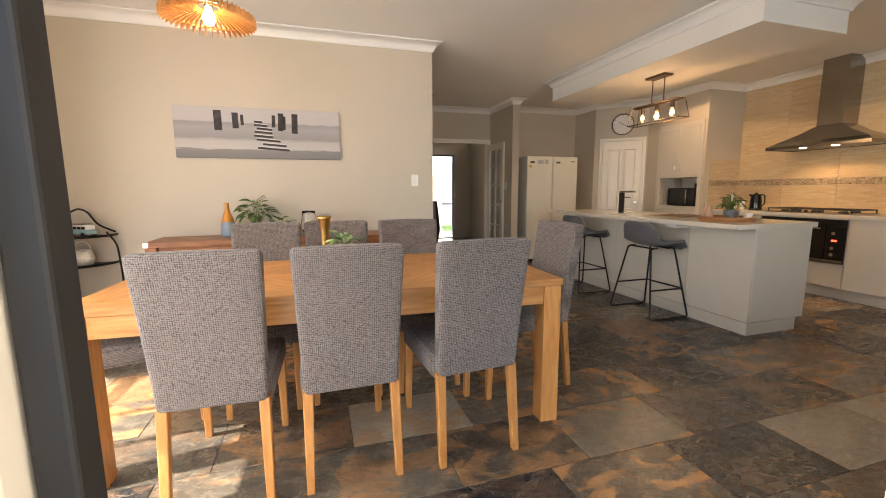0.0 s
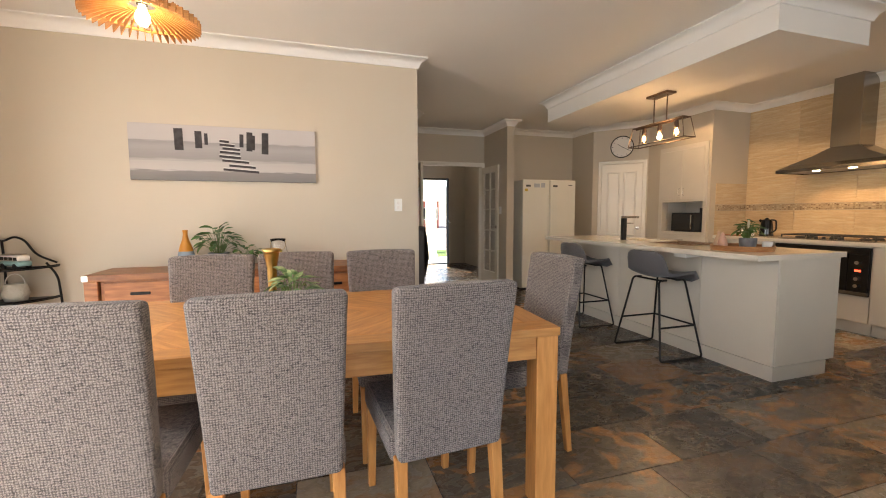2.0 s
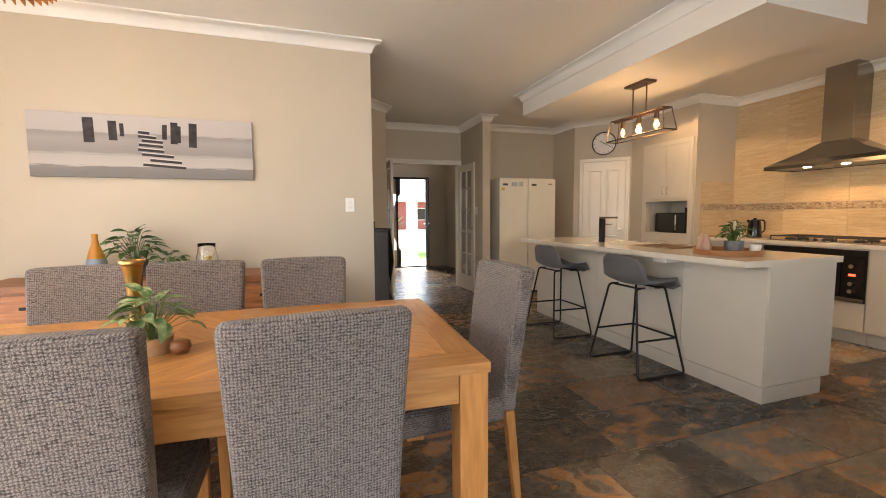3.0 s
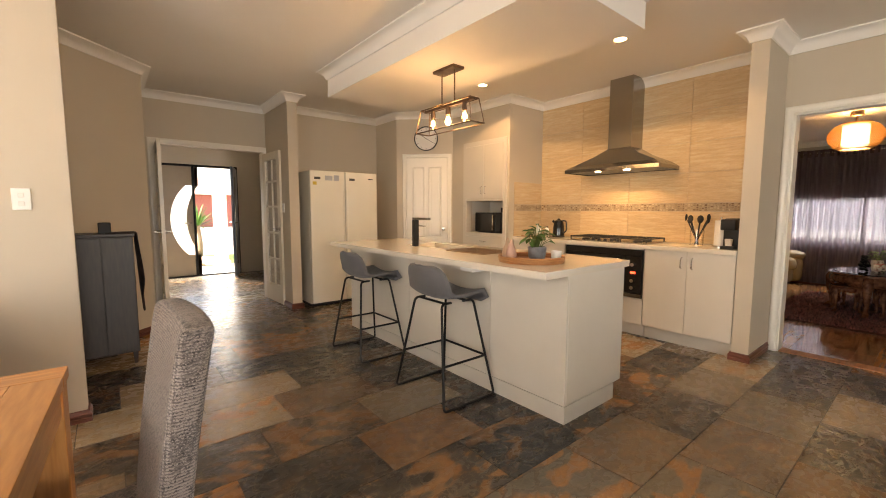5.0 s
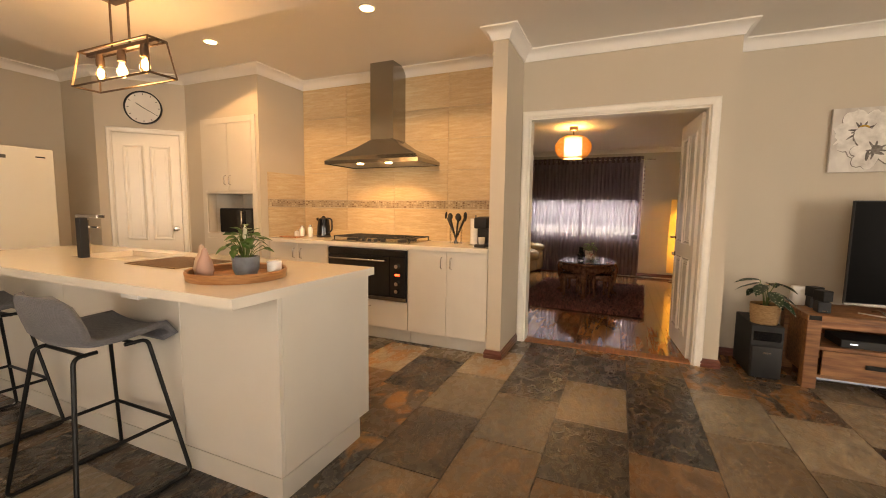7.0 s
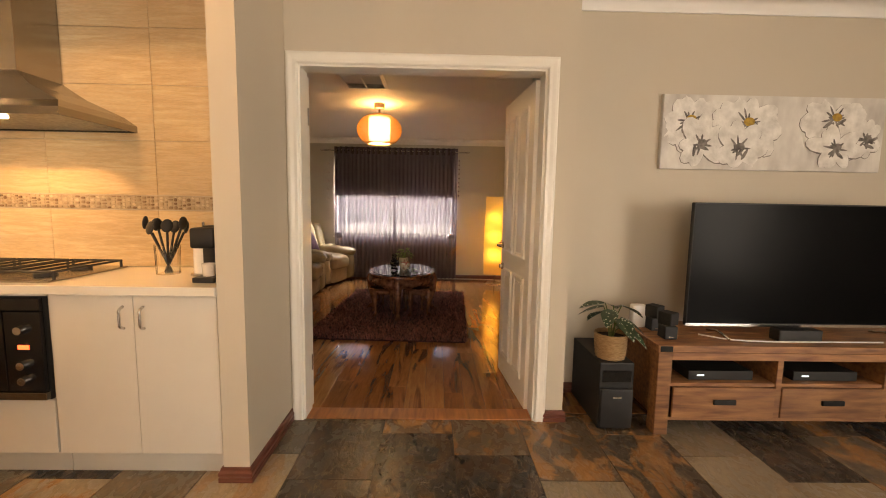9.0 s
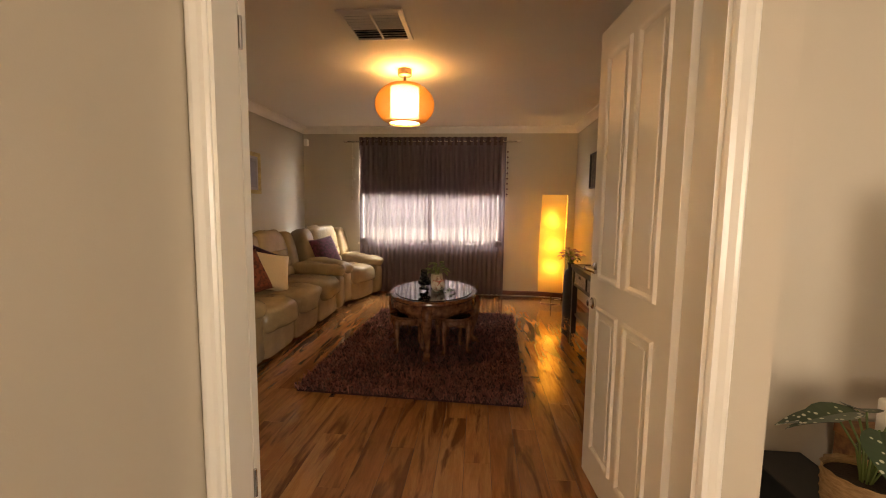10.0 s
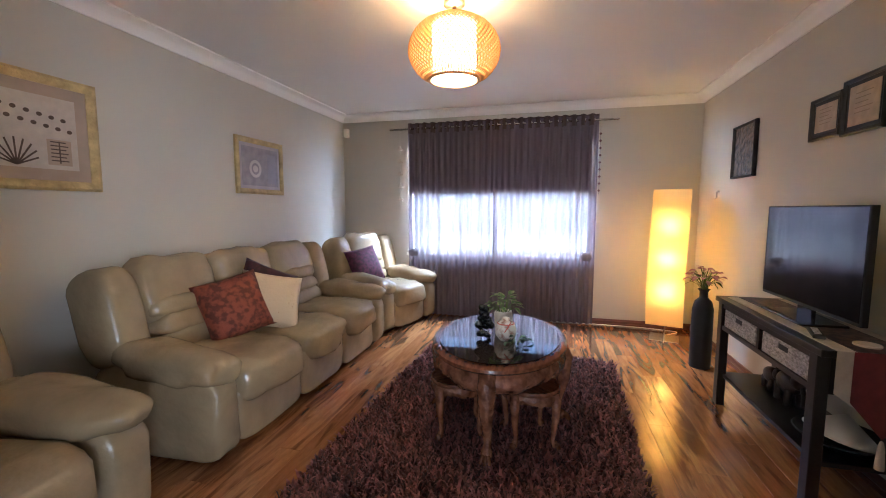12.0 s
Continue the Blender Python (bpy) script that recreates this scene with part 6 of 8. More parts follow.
for y in (0.90, 2.86):
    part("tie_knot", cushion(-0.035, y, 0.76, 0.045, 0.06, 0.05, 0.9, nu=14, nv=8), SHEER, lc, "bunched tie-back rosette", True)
gar = thing("hanging_garland", "string of small paper birds hung beside the window", "garland", Matrix.Translation((10.695, 3.05, 2.2)))
part("string", tube([(0, 0, 0), (0, 0.005, -0.9)], 0.0015, 4), CERAMIC, gar)
for i in range(5):
    part("bird", cushion(-0.005, 0.0, -0.22 - 0.15 * i, 0.012, 0.035, 0.012, 0.9, nu=10, nv=6, bm=cushion(-0.008, 0.01, -0.20 - 0.15 * i, 0.006, 0.02, 0.022, 0.9, nu=8, nv=6, tilt=(40, 0, 0))), mat("paper_bird_%d" % i, (0.5, 0.45, 0.36), 0.7), gar, "small folded bird")
gar = thing("hanging_garland", "string of dark wooden beads hung beside the window", "garland", Matrix.Translation((10.69, 0.79, 2.15)))
part("string", tube([(0, 0, 0), (0, 0, -0.72)], 0.0015, 4), BLACK_MATT, gar)
for i in range(9):
    part("bead", lathe([(0, -0.018), (0.016, 0), (0, 0.018)], 10, m=Matrix.Translation((0, 0, -0.08 - 0.075 * i))), mat("dark_bead_%d" % i, (0.10, 0.03, 0.025), 0.4), gar, "", True)
sn = thing("motion_sensor", "small white alarm sensor high in the corner", "sensor", pose(10.69, 3.74, 2.20, 0, 0, 0))
part("body", box(-0.045, -0.03, -0.05, 0.01, 0.03, 0.05, 0.01), PLASTIC, sn)

# ---- paper floor lamp ----
fl = thing("floor_lamp", "tall square paper floor lamp glowing warm yellow", "lamp", pose(10.33, 0.175, 0, 0, 0, -15))
part("base", box(-0.13, -0.13, 0, 0.13, 0.13, 0.012, 0.003), CHROME, fl, "flat square steel base")
part("stem", tube([(0, 0, 0.01), (0, 0, 0.30)], 0.009), CHROME, fl)
PAPER = bpy.data.materials.new("lamp_paper")
PAPER.use_nodes = True
n_, l_ = PAPER.node_tree.nodes, PAPER.node_tree.links
n_.remove(n_["Principled BSDF"])
tl, df, mx = n_.new("ShaderNodeBsdfTranslucent"), n_.new("ShaderNodeBsdfDiffuse"), n_.new("ShaderNodeMixShader")
tl.inputs["Color"].default_value, df.inputs["Color"].default_value, mx.inputs["Fac"].default_value = (0.95, 0.72, 0.34, 1), (0.80, 0.62, 0.34, 1), 0.35
l_.new(tl.outputs[0], mx.inputs[1]), l_.new(df.outputs[0], mx.inputs[2]), l_.new(mx.outputs[0], n_["Material Output"].inputs["Surface"])
bm = bmesh.new()
rings = []
for j in range(33):
    z = 0.165 + 1.29 * j / 32
    w = 0.155 + 0.006 * noise.noise(Vector((0, 0, z * 9))) + 0.006 * math.sin(z * 2.2)
    off = 0.010 * math.sin(z * 3.0)
    rings.append([bm.verts.new((off + sx * w, off + sy * w, z)) for sx, sy in ((-1, -1), (1, -1), (1, 1), (-1, 1))])
for a, b in zip(rings, rings[1:]):
    for i in range(4):
        bm.faces.new((a[i], a[(i + 1) % 4], b[(i + 1) % 4], b[i]))
part("shade", bm, PAPER, fl, "crinkled translucent paper shade")
for z in (0.50, 0.81, 1.12):
    lamp("floor_lamp_bulb", "POINT", 0.42, Matrix.Translation((10.262, 0.195, z)), (1.0, 0.58, 0.15), radius=0.035)
cab = thing("lamp_cable", "white cable lying along the skirting", "cable", Matrix.Translation((10.33, 0.20, 0.0)))
part("wire", tube(bend([(0.1, -0.05, 0.006), (0.25, -0.25, 0.006), (0.33, 0.1, 0.006), (0.35, 0.6, 0.006), (0.36, 1.1, 0.006)], 0.1), 0.005, 6), PLASTIC, cab, "", True)

# ---- woven ceiling lamp ----
cl = thing("ceiling_lamp", "round woven bamboo ceiling lamp with a lit fabric drum", "lamp", Matrix.Translation((8.25, 1.83, LH)))
part("cap", lathe([(0, 0), (0.06, 0), (0.06, -0.05), (0.052, -0.056), (0.012, -0.06), (0.012, -0.13), (0, -0.13)], 28), BRONZE, cl, "bronze ceiling cap", 40)
part("drum", lathe([(0.118, -0.155), (0.120, -0.155), (0.120, -0.43), (0.118, -0.43), (0.118, -0.155)], 40), glow("lit_drum", (1.0, 0.78, 0.42), 1.4), cl, "lit white fabric drum", 40)
part("diffuser", lathe([(0, -0.432), (0.126, -0.432), (0.126, -0.428), (0, -0.428)], 40), glow("lit_diffuser", (1.0, 0.80, 0.48), 2.2), cl, "lit round diffuser")
BAMBOO = mat("bamboo_strip", (0.72, 0.38, 0.11), 0.5, vary=0.2)
for s in (-1, 1):
    pts = []
    for j in range(13):
        v = j / 12
        r = 0.135 + 0.115 * math.sin(math.pi * v) ** 0.6
        pts.append((r * math.cos(s * 1.1 * v), r * math.sin(s * 1.1 * v), -0.14 - 0.30 * v))
    bm = tube(pts, 0.0034, 4)
    me = bpy.data.meshes.new("bamboo_strip")
    bm.to_mesh(me), bm.free()
    me.materials.append(BAMBOO)
    for i in range(64):
        o = new("bamboo_strip", me)
        o.parent = cl
        o.matrix_local = Matrix.Rotation(2 * math.pi * i / 64, 4, "Z")
for z in (-0.14, -0.44):
    part("hoop", lathe([(0.128, z - 0.006), (0.142, z - 0.006), (0.142, z + 0.006), (0.128, z + 0.006), (0.128, z - 0.006)], 40), BAMBOO, cl)
lamp("ceiling_lamp_glow", "POINT", 0.7, Matrix.Translation((8.25, 1.83, LH - 0.115)), (1.0, 0.66, 0.32), radius=0.03)
lamp("ceiling_lamp_glow", "SPOT", 1.7, look((8.25, 1.83, LH - 0.45), (8.25, 1.83, 0)), (1.0, 0.70, 0.38), radius=0.1).data.spot_size = radians(150)

# ceiling vent
vt = thing("ceiling_vent", "square white ceiling air vent with slats", "vent", Matrix.Translation((7.41, 1.857, LH)))
bm = sweep([(-0.22, -0.2), (0.22, -0.2), (0.22, 0.2), (-0.22, 0.2)], [(0, 0), (0.03, 0), (0.03, -0.014), (0.0, -0.010)], True)
part("frame", bm, CORNICE, vt)
# no duct is cut: the black sheet paints its darkness behind the slats
part("backing", box(-0.19, -0.17, -0.004, 0.19, 0.17, -0.001), BLACK_MATT, vt, "black sheet standing in for the shaded duct")
for i in range(10):
    part("slat", box(-0.008, -0.17, -0.001, 0.008, 0.17, 0.001, m=Matrix.Translation((-0.17 + 0.038 * i, 0, -0.010)) @ Matrix.Rotation(radians(35 if i < 6 else -35), 4, "Y")), CORNICE, vt)
part("divider", box(-0.19, -0.006, -0.016, 0.19, 0.006, -0.006), CORNICE, vt)

# ---- console with the television ----
DARK = mat("dark_stained_wood", (0.011, 0.008, 0.008), 0.36, vary=0.3, scale=12, stretch=(1, 6, 6))
con = thing("console_table", "dark wooden console table with two wicker drawers", "console table", Matrix.Translation((8.45, 0.0, 0)))
part("top", box(-0.54, -0.155, 0.675, 0.55, 0.225, 0.705, 0.003), DARK, con)
for x in (-0.48, 0.48):
    for y in (-0.125, 0.195):
        part("leg", box(x - 0.028, y - 0.024, 0, x + 0.028, y + 0.024, 0.674, 0.003), DARK, con)
part("lower_shelf", box(-0.50, -0.145, 0.19, 0.50, 0.19, 0.212, 0.002), DARK, con)
part("rail", box(-0.45, 0.19, 0.645, 0.45, 0.212, 0.674, bm=box(-0.45, 0.19, 0.505, 0.45, 0.212, 0.53, bm=box(-0.012, 0.19, 0.53, 0.012, 0.212, 0.645))), DARK, con)
part("side_panel", box(-0.492, -0.128, 0.505, -0.47, 0.18, 0.674, bm=box(0.47, -0.128, 0.505, 0.492, 0.18, 0.674, bm=box(-0.45, -0.15, 0.505, 0.45, -0.13, 0.674))), DARK, con)
WICKER = mat("whitewashed_wicker", (0.50, 0.47, 0.44), 0.7, second=(0.16, 0.14, 0.13), scale=60, stretch=(1, 1, 2), bump=1.0, bump_scale=110)
for x in (-0.235, 0.235):
    d = part("wicker_drawer", box(x - 0.20, -0.125, 0.532, x + 0.20, 0.208, 0.64, 0.006), WICKER, con, "white-washed wicker drawer")
    # solid black patch in place of the shade inside a finger hole
    part("grip_shade", box(x - 0.04, 0.2082, 0.60, x + 0.04, 0.2095, 0.625), BLACK_MATT, d, "black patch for the shade of a finger hole")
run = thing("table_runner", "cream and burgundy table runner hanging over the console end", "table runner", Matrix.Translation((8.45, 0.0, 0.706)))
BURG = mat("burgundy_satin", (0.16, 0.018, 0.022), 0.45, vary=0.2, scale=30)
PALE = mat("cream_satin", (0.50, 0.44, 0.34), 0.5, vary=0.1, scale=30)
part("cream_edge", box(-0.548, -0.15, 0, 0.50, 0.175, 0.002), PALE, run)
part("centre", box(-0.549, -0.10, 0.0022, 0.50, 0.11, 0.004), mat("dark_brocade", (0.10, 0.05, 0.045), 0.5, second=(0.02, 0.015, 0.018), scale=30, contrast=(0.45, 0.55)), run, "dark patterned middle")
for y, w, dr, mt_, off, nm in ((0.005, 0.17, 0.30, PALE, -0.543, "cream_drop"), (0.005, 0.115, 0.35, BURG, -0.547, "burgundy_drop")):
    bm = extrude([(-w, 0), (w, 0), (w, -dr * 0.6), (0, -dr), (-w, -dr * 0.6)], 0.003, m=Matrix.Translation((off, y, 0.003)) @ Matrix(((0, 0, -1, 0), (1, 0, 0, 0), (0, 1, 0, 0), (0, 0, 0, 1))))
    part(nm, bm, mt_, run)
part("tassel", lathe([(0, -0.35), (0.006, -0.355), (0.011, -0.38), (0.016, -0.47), (0, -0.47)], 12, m=Matrix.Translation((-0.549, 0.005, 0))), PALE, run, "cream tassel", 50)


SCREEN_MATT = mat("satin_black_screen", (0.003, 0.003, 0.0033), 0.25, vary=0.1, spec=0.05)


def television(name, label, w, h, m, silver=False):
    """A flat set facing +y, its foot at z = 0."""
    tv = thing(name, label, "television", m)
    part("housing", box(-w / 2, -0.03, 0.06, w / 2, 0.0, 0.06 + h, 0.004), BLACK_MATT, tv)
    part("screen", box(-w / 2 + 0.008, 0.0005, 0.078, w / 2 - 0.008, 0.002, 0.06 + h - 0.008), SCREEN_MATT if silver else BLACK_GLOSS, tv, "switched-off black screen")
    if silver:
        part("trim", box(-w / 2, 0.0005, 0.058, w / 2, 0.004, 0.074), CHROME, tv, "thin silver lower trim")
        for s in (-1, 1):
            part("foot", tube(bend([(s * w * 0.36, 0.10, 0.006), (s * w * 0.36, 0.0, 0.03), (s * w * 0.36, -0.10, 0.006)], 0.03), 0.007, 8), CHROME, tv, "", True)
    else:
        part("neck", box(-0.06, -0.03, 0.012, 0.06, -0.01, 0.08), BLACK_GLOSS, tv)
        part("stand", box(-0.19, -0.10, 0, 0.19, 0.10, 0.012, 0.005), BLACK_GLOSS, tv)
    part("back_box", box(-w * 0.3, -0.06, 0.16, w * 0.3, -0.031, 0.06 + h * 0.75, 0.006), BLACK_MATT, tv)
    return tv


television("lounge_television", "small black flat television on the console", 0.82, 0.52, pose(8.46, 0.02, 0.7105, 0, 0, 0))
kb = thing("remote_control", "black remote control on the runner", "remote", pose(8.13, 0.13, 0.7105, 0, 0, 70))
part("body", box(-0.022, -0.08, 0, 0.022, 0.08, 0.016, 0.004), BLACK_MATT, kb)
for i in range(5):
    part("button", box(-0.012, -0.06 + 0.025 * i, 0.0162, 0.012, -0.048 + 0.025 * i, 0.018), PLASTIC, kb)
tin = thing("coaster", "round pale coaster on the runner", "coaster", Matrix.Translation((8.0, 0.02, 0.7105)))
part("disc", lathe([(0, 0), (0.045, 0), (0.045, 0.008), (0, 0.008)], 24), PALE, tin)
hat = thing("conical_bowl", "white painted conical dish leaning in a dark bowl", "bowl", pose(8.12, 0.01, 0.213, 0, 0, 0))
part("bowl", lathe([(0, 0), (0.08, 0), (0.17, 0.05), (0.165, 0.055), (0.08, 0.012), (0, 0.012)], 32), DARK, hat, "dark shallow bowl", 40)
part("dish", lathe([(0.135, 0), (0.0, 0.10), (0.0, 0.095), (0.13, -0.003), (0.135, 0)], 32, m=pose(0, 0, 0.05, 12, 0, 0)), mat("painted_white", (0.66, 0.62, 0.58), 0.5, second=(0.5, 0.2, 0.16), scale=18, contrast=(0.25, 0.32)), hat, "white painted cone", 40)
for x, k in ((8.55, 1.0), (8.73, 0.75)):
    el = thing("elephant_figure", "dark carved elephant figure on the lower shelf", "figurine", Matrix.Translation((x, 0.0, 0.2125)) @ Matrix.Scale(k, 4))
    bm = cushion(0, 0, 0.11, 0.085, 0.05, 0.06, 0.9, nu=16, nv=10)
    cushion(-0.085, 0, 0.145, 0.04, 0.035, 0.042, 0.9, bm=bm, nu=14, nv=8)
    tube([(-0.115, 0, 0.13), (-0.14, 0, 0.08), (-0.135, 0, 0.03)], 0.012, 8, bm=bm)
    for xx in (-0.05, 0.05):
        for yy in (-0.028, 0.028):
            tube([(xx, yy, 0.0), (xx, yy, 0.09)], 0.019, 8, bm=bm)
    part("body", bm, mat("carved_ebony", (0.03, 0.02, 0.018), 0.35, bump=0.3, bump_scale=40), el, "", True)
fv = thing("flower_vase", "tall black floor vase with purple flowers", "vase", Matrix.Translation((9.61, 0.09, 0)))
part("vase", lathe([(0, 0), (0.075, 0), (0.078, 0.1), (0.075, 0.48), (0.06, 0.54), (0.03, 0.57), (0.03, 0.62), (0.045, 0.64), (0.04, 0.64), (0.024, 0.6), (0, 0.58)], 28), BLACK_MATT, fv, "tall matt black vase", 50)
foliage(fv, mat("purple_petal", (0.22, 0.07, 0.20), 0.6, second=(0.42, 0.26, 0.34), scale=30), 40, 0.05, 0.04, 0.13, 0.17, 0.66, random.Random(9), name="petal")
foliage(fv, LEAF_DARK, 14, 0.07, 0.02, 0.12, 0.12, 0.64, random.Random(10))


# ---- pictures in the lounge ----
GOLD = mat("gilt_frame", (0.50, 0.38, 0.17), 0.45, 0.35, vary=0.25, scale=20, bump=0.7, bump_scale=70)


def framed(name, label, w, h, m, frame_mat, fw, fd, art, mount=None, mount_w=0.0, glazed=False):
    """A framed picture facing -y, its middle at the origin, its back at y = 0."""
    f = thing(name, label, "picture", m)
    bm = sweep([(-w / 2, -h / 2), (w / 2, -h / 2), (w / 2, h / 2), (-w / 2, h / 2)], [(0, 0), (0, fd * 0.7), (fw * 0.3, fd), (fw * 0.7, fd * 0.85), (fw, fd * 0.5), (fw, 0)], True)
    bmesh.ops.transform(bm, matrix=Matrix.Rotation(radians(90), 4, "X"), verts=bm.verts)
    part("frame", bm, frame_mat, f, "", 40)
    a = fw - 0.002
    if mount:
        part("mount", box(-w / 2 + a, -0.008, -h / 2 + a, w / 2 - a, -0.002, h / 2 - a), mount, f)
        a += mount_w
    part("print", box(-w / 2 + a, -0.0105, -h / 2 + a, w / 2 - a, -0.0085 if mount else -0.002, h / 2 - a), art, f)
    return f


BEIGE_MOUNT = mat("mount_board", (0.36, 0.27, 0.20), 0.35, spec=0.8)
PALE_PRINT = mat("pale_print", (0.50, 0.44, 0.38), 0.3, vary=0.1, scale=20)
INK2 = mat("brown_ink", (0.09, 0.055, 0.04), 0.6, vary=0.3, scale=40)
f = framed("framed_print", "large gilt-framed orchid print with a brush character", 0.70, 0.58, Matrix.Translation((7.43, 3.799, 1.658)), GOLD, 0.05, 0.028, PALE_PRINT, BEIGE_MOUNT, 0.06)
bm = bmesh.new()
for i in range(9):
    a = radians(-70 + 17 * i)
    box(-0.004, -0.012, 0, 0.004, -0.0115, 0.13 * (0.6 + 0.4 * math.cos(a)), bm=bm, m=Matrix.Translation((-0.03, 0, -0.17)) @ Matrix.Rotation(a, 4, "Y"))
for i in range(14):
    bmesh.ops.create_uvsphere(bm, u_segments=8, v_segments=6, radius=0.013, matrix=Matrix.Translation((-0.13 + 0.026 * i, -0.0112, 0.12 - 0.05 * (i % 2) - 0.004 * i)) @ Matrix.Diagonal((1, 0.06, 0.8, 1)))
part("painted_orchid", bm, INK2, f, "painted orchid leaves and buds")
bm = box(0.10, -0.0118, -0.16, 0.21, -0.0108, -0.03)
part("painted_seal", bm, BEIGE_MOUNT, f, "tan square behind the character")
bm = bmesh.new()
for i in range(6):
    box(0.115, -0.0128, -0.045 - 0.019 * i, 0.195 if i % 2 else 0.185, -0.0120, -0.039 - 0.019 * i, bm=bm)
box(0.152, -0.0128, -0.15, 0.158, -0.0120, -0.037, bm=bm)
part("painted_character", bm, INK2, f, "dark brush strokes")
f = framed("framed_print", "gilt-framed pale print of shells and scrolls", 0.61, 0.475, Matrix.Translation((9.14, 3.799, 1.64)), GOLD, 0.045, 0.028, mat("blue_grey_print", (0.36, 0.34, 0.36), 0.3, second=(0.24, 0.22, 0.26), scale=12), mat("lilac_mount", (0.42, 0.38, 0.40), 0.3), 0.03)
bm = lathe([(0.05, 0), (0.075, 0), (0.075, 0.001), (0.05, 0.001), (0.05, 0)], 32, m=Matrix.Translation((-0.07, -0.0107, -0.02)) @ Matrix.Rotation(radians(90), 4, "X"))
lathe([(0, 0), (0.03, 0), (0.03, 0.001), (0, 0.001)], 24, bm=bm, m=Matrix.Translation((-0.07, -0.0107, -0.02)) @ Matrix.Rotation(radians(90), 4, "X"))
part("painted_motif", bm, mat("pale_ink", (0.55, 0.53, 0.52), 0.5), f, "pale round motif")
part("painted_panel", box(0.09, -0.0115, -0.14, 0.20, -0.0107, 0.12), mat("lilac_panel", (0.30, 0.29, 0.35), 0.5), f)
BLACK_FRAME = mat("black_frame", (0.014, 0.013, 0.014), 0.35)
PARCH = mat("parchment", (0.46, 0.36, 0.25), 0.6, vary=0.15, scale=20)
for i, (x, z, w, h) in enumerate(((8.76, 1.78, 0.265, 0.235), (8.475, 1.788, 0.29, 0.28), (8.165, 1.80, 0.29, 0.29))):
    f = framed("framed_certificate", "black-framed parchment certificate on the lounge wall", w, h, pose(x, -0.179, z, 0, 0, 180), BLACK_FRAME, 0.022, 0.022, PARCH, mat("black_mount_%d" % i, (0.02, 0.022, 0.024), 0.5), 0.022)
    bm = bmesh.new()
    for k in range(5):
        box(-w * 0.2, -0.0118, h * 0.2 - k * h * 0.085, w * (0.2 - 0.05 * (k % 3)), -0.0107, h * 0.215 - k * h * 0.085, bm=bm)
    part("writing", bm, mat("faded_ink_%d" % i, (0.30, 0.22, 0.14), 0.7), f, "faded lines of writing")
f = framed("relief_picture", "dark carved wooden wall panel", 0.38, 0.42, pose(9.725, -0.179, 1.73, 0, 0, 180), BLACK_FRAME, 0.02, 0.03, mat("carved_relief", (0.13, 0.085, 0.05), 0.45, second=(0.03, 0.02, 0.014), scale=26, contrast=(0.4, 0.6), bump=1.0, bump_scale=30))
hk = thing("wall_hook", "small white wall hook by the lamp", "hook", Matrix.Translation((10.2, -0.18, 1.40)))
part("hook", tube(bend([(0, 0.0, 0.03), (0, 0.02, 0.03), (0, 0.02, -0.03), (0, 0.035, -0.03)], 0.01), 0.004, 6), PLASTIC, hk, "", True)


# ---- family area ----
tu = thing("tv_unit", "long rustic acacia television unit with drawers and open shelves", "tv unit", Matrix.Translation((5.96, -1.12, 0)))
for i in range(4):
    part("top_plank", box(-0.26 + 0.13 * i + 0.001, -1.03, 0.49, -0.26 + 0.13 * (i + 1) - 0.001, 1.03, 0.53, 0.004), RUSTIC, tu)
for y in (-0.985, 0.985):
    for x in (-0.215, 0.215):
        lg = part("leg", box(x - 0.042, y - 0.04, 0, x + 0.042, y + 0.04, 0.489, 0.004), RUSTIC, tu)
    part("side_panel", box(-0.17, y - 0.012, 0.08, 0.17, y + 0.012, 0.488), RUSTIC, tu)
    part("corner_plate", box(-0.263, y - 0.035, 0.495, -0.2605, y + 0.035, 0.527), BLACK_METAL, tu, "dark metal corner plate")
part("back_panel", box(0.20, -0.945, 0.08, 0.215, 0.945, 0.488), RUSTIC, tu)
part("bottom_board", box(-0.24, -0.945, 0.08, 0.199, 0.945, 0.10), RUSTIC, tu)
part("shelf_board", box(-0.24, -0.945, 0.285, 0.199, 0.945, 0.305), RUSTIC, tu)
part("top_rail", box(-0.257, -0.945, 0.445, -0.235, 0.945, 0.489, 0.002), RUSTIC, tu)
for y in (-0.315, 0.315):
    part("divider", box(-0.25, y - 0.016, 0.10, 0.199, y + 0.016, 0.444), RUSTIC, tu)
for i in range(3):
    y0, y1 = -0.945 + 0.63 * i + 0.02, -0.945 + 0.63 * (i + 1) - 0.02
    d = part("drawer_front", box(-0.256, y0, 0.105, -0.238, y1, 0.282, 0.003), RUSTIC, tu)
    part("handle", box(-0.27, (y0 + y1) / 2 - 0.065, 0.185, -0.2565, (y0 + y1) / 2 + 0.065, 0.215, 0.004), BLACK_METAL, d, "dark cast metal pull")
for i, y in enumerate((0.62, 0.0, -0.60)):
    pb = thing("set_top_box", "slim black set-top box on the open shelf", "media player", Matrix.Translation((5.89, -1.12 + y, 0.306)))
    part("case", box(-0.13, -0.19, 0, 0.13, 0.19, 0.055, 0.003), BLACK_MATT, pb)
    part("status_light", box(-0.1315, 0.10, 0.025, -0.1302, 0.14, 0.032), glow("status_glow_%d" % i, (0.6, 0.8, 1.0), 0.6), pb)
television("television", "large black flat television with a thin silver edge", 1.46, 0.745, pose(5.90, -1.085, 0.531, 0, 0, 90), True)
sb = thing("soundbar", "short black speaker bar in front of the television", "speaker", Matrix.Translation((5.82, -0.97, 0.531)))
part("bar", box(-0.04, -0.13, 0, 0.04, 0.13, 0.07, 0.008), BLACK_MATT, sb)
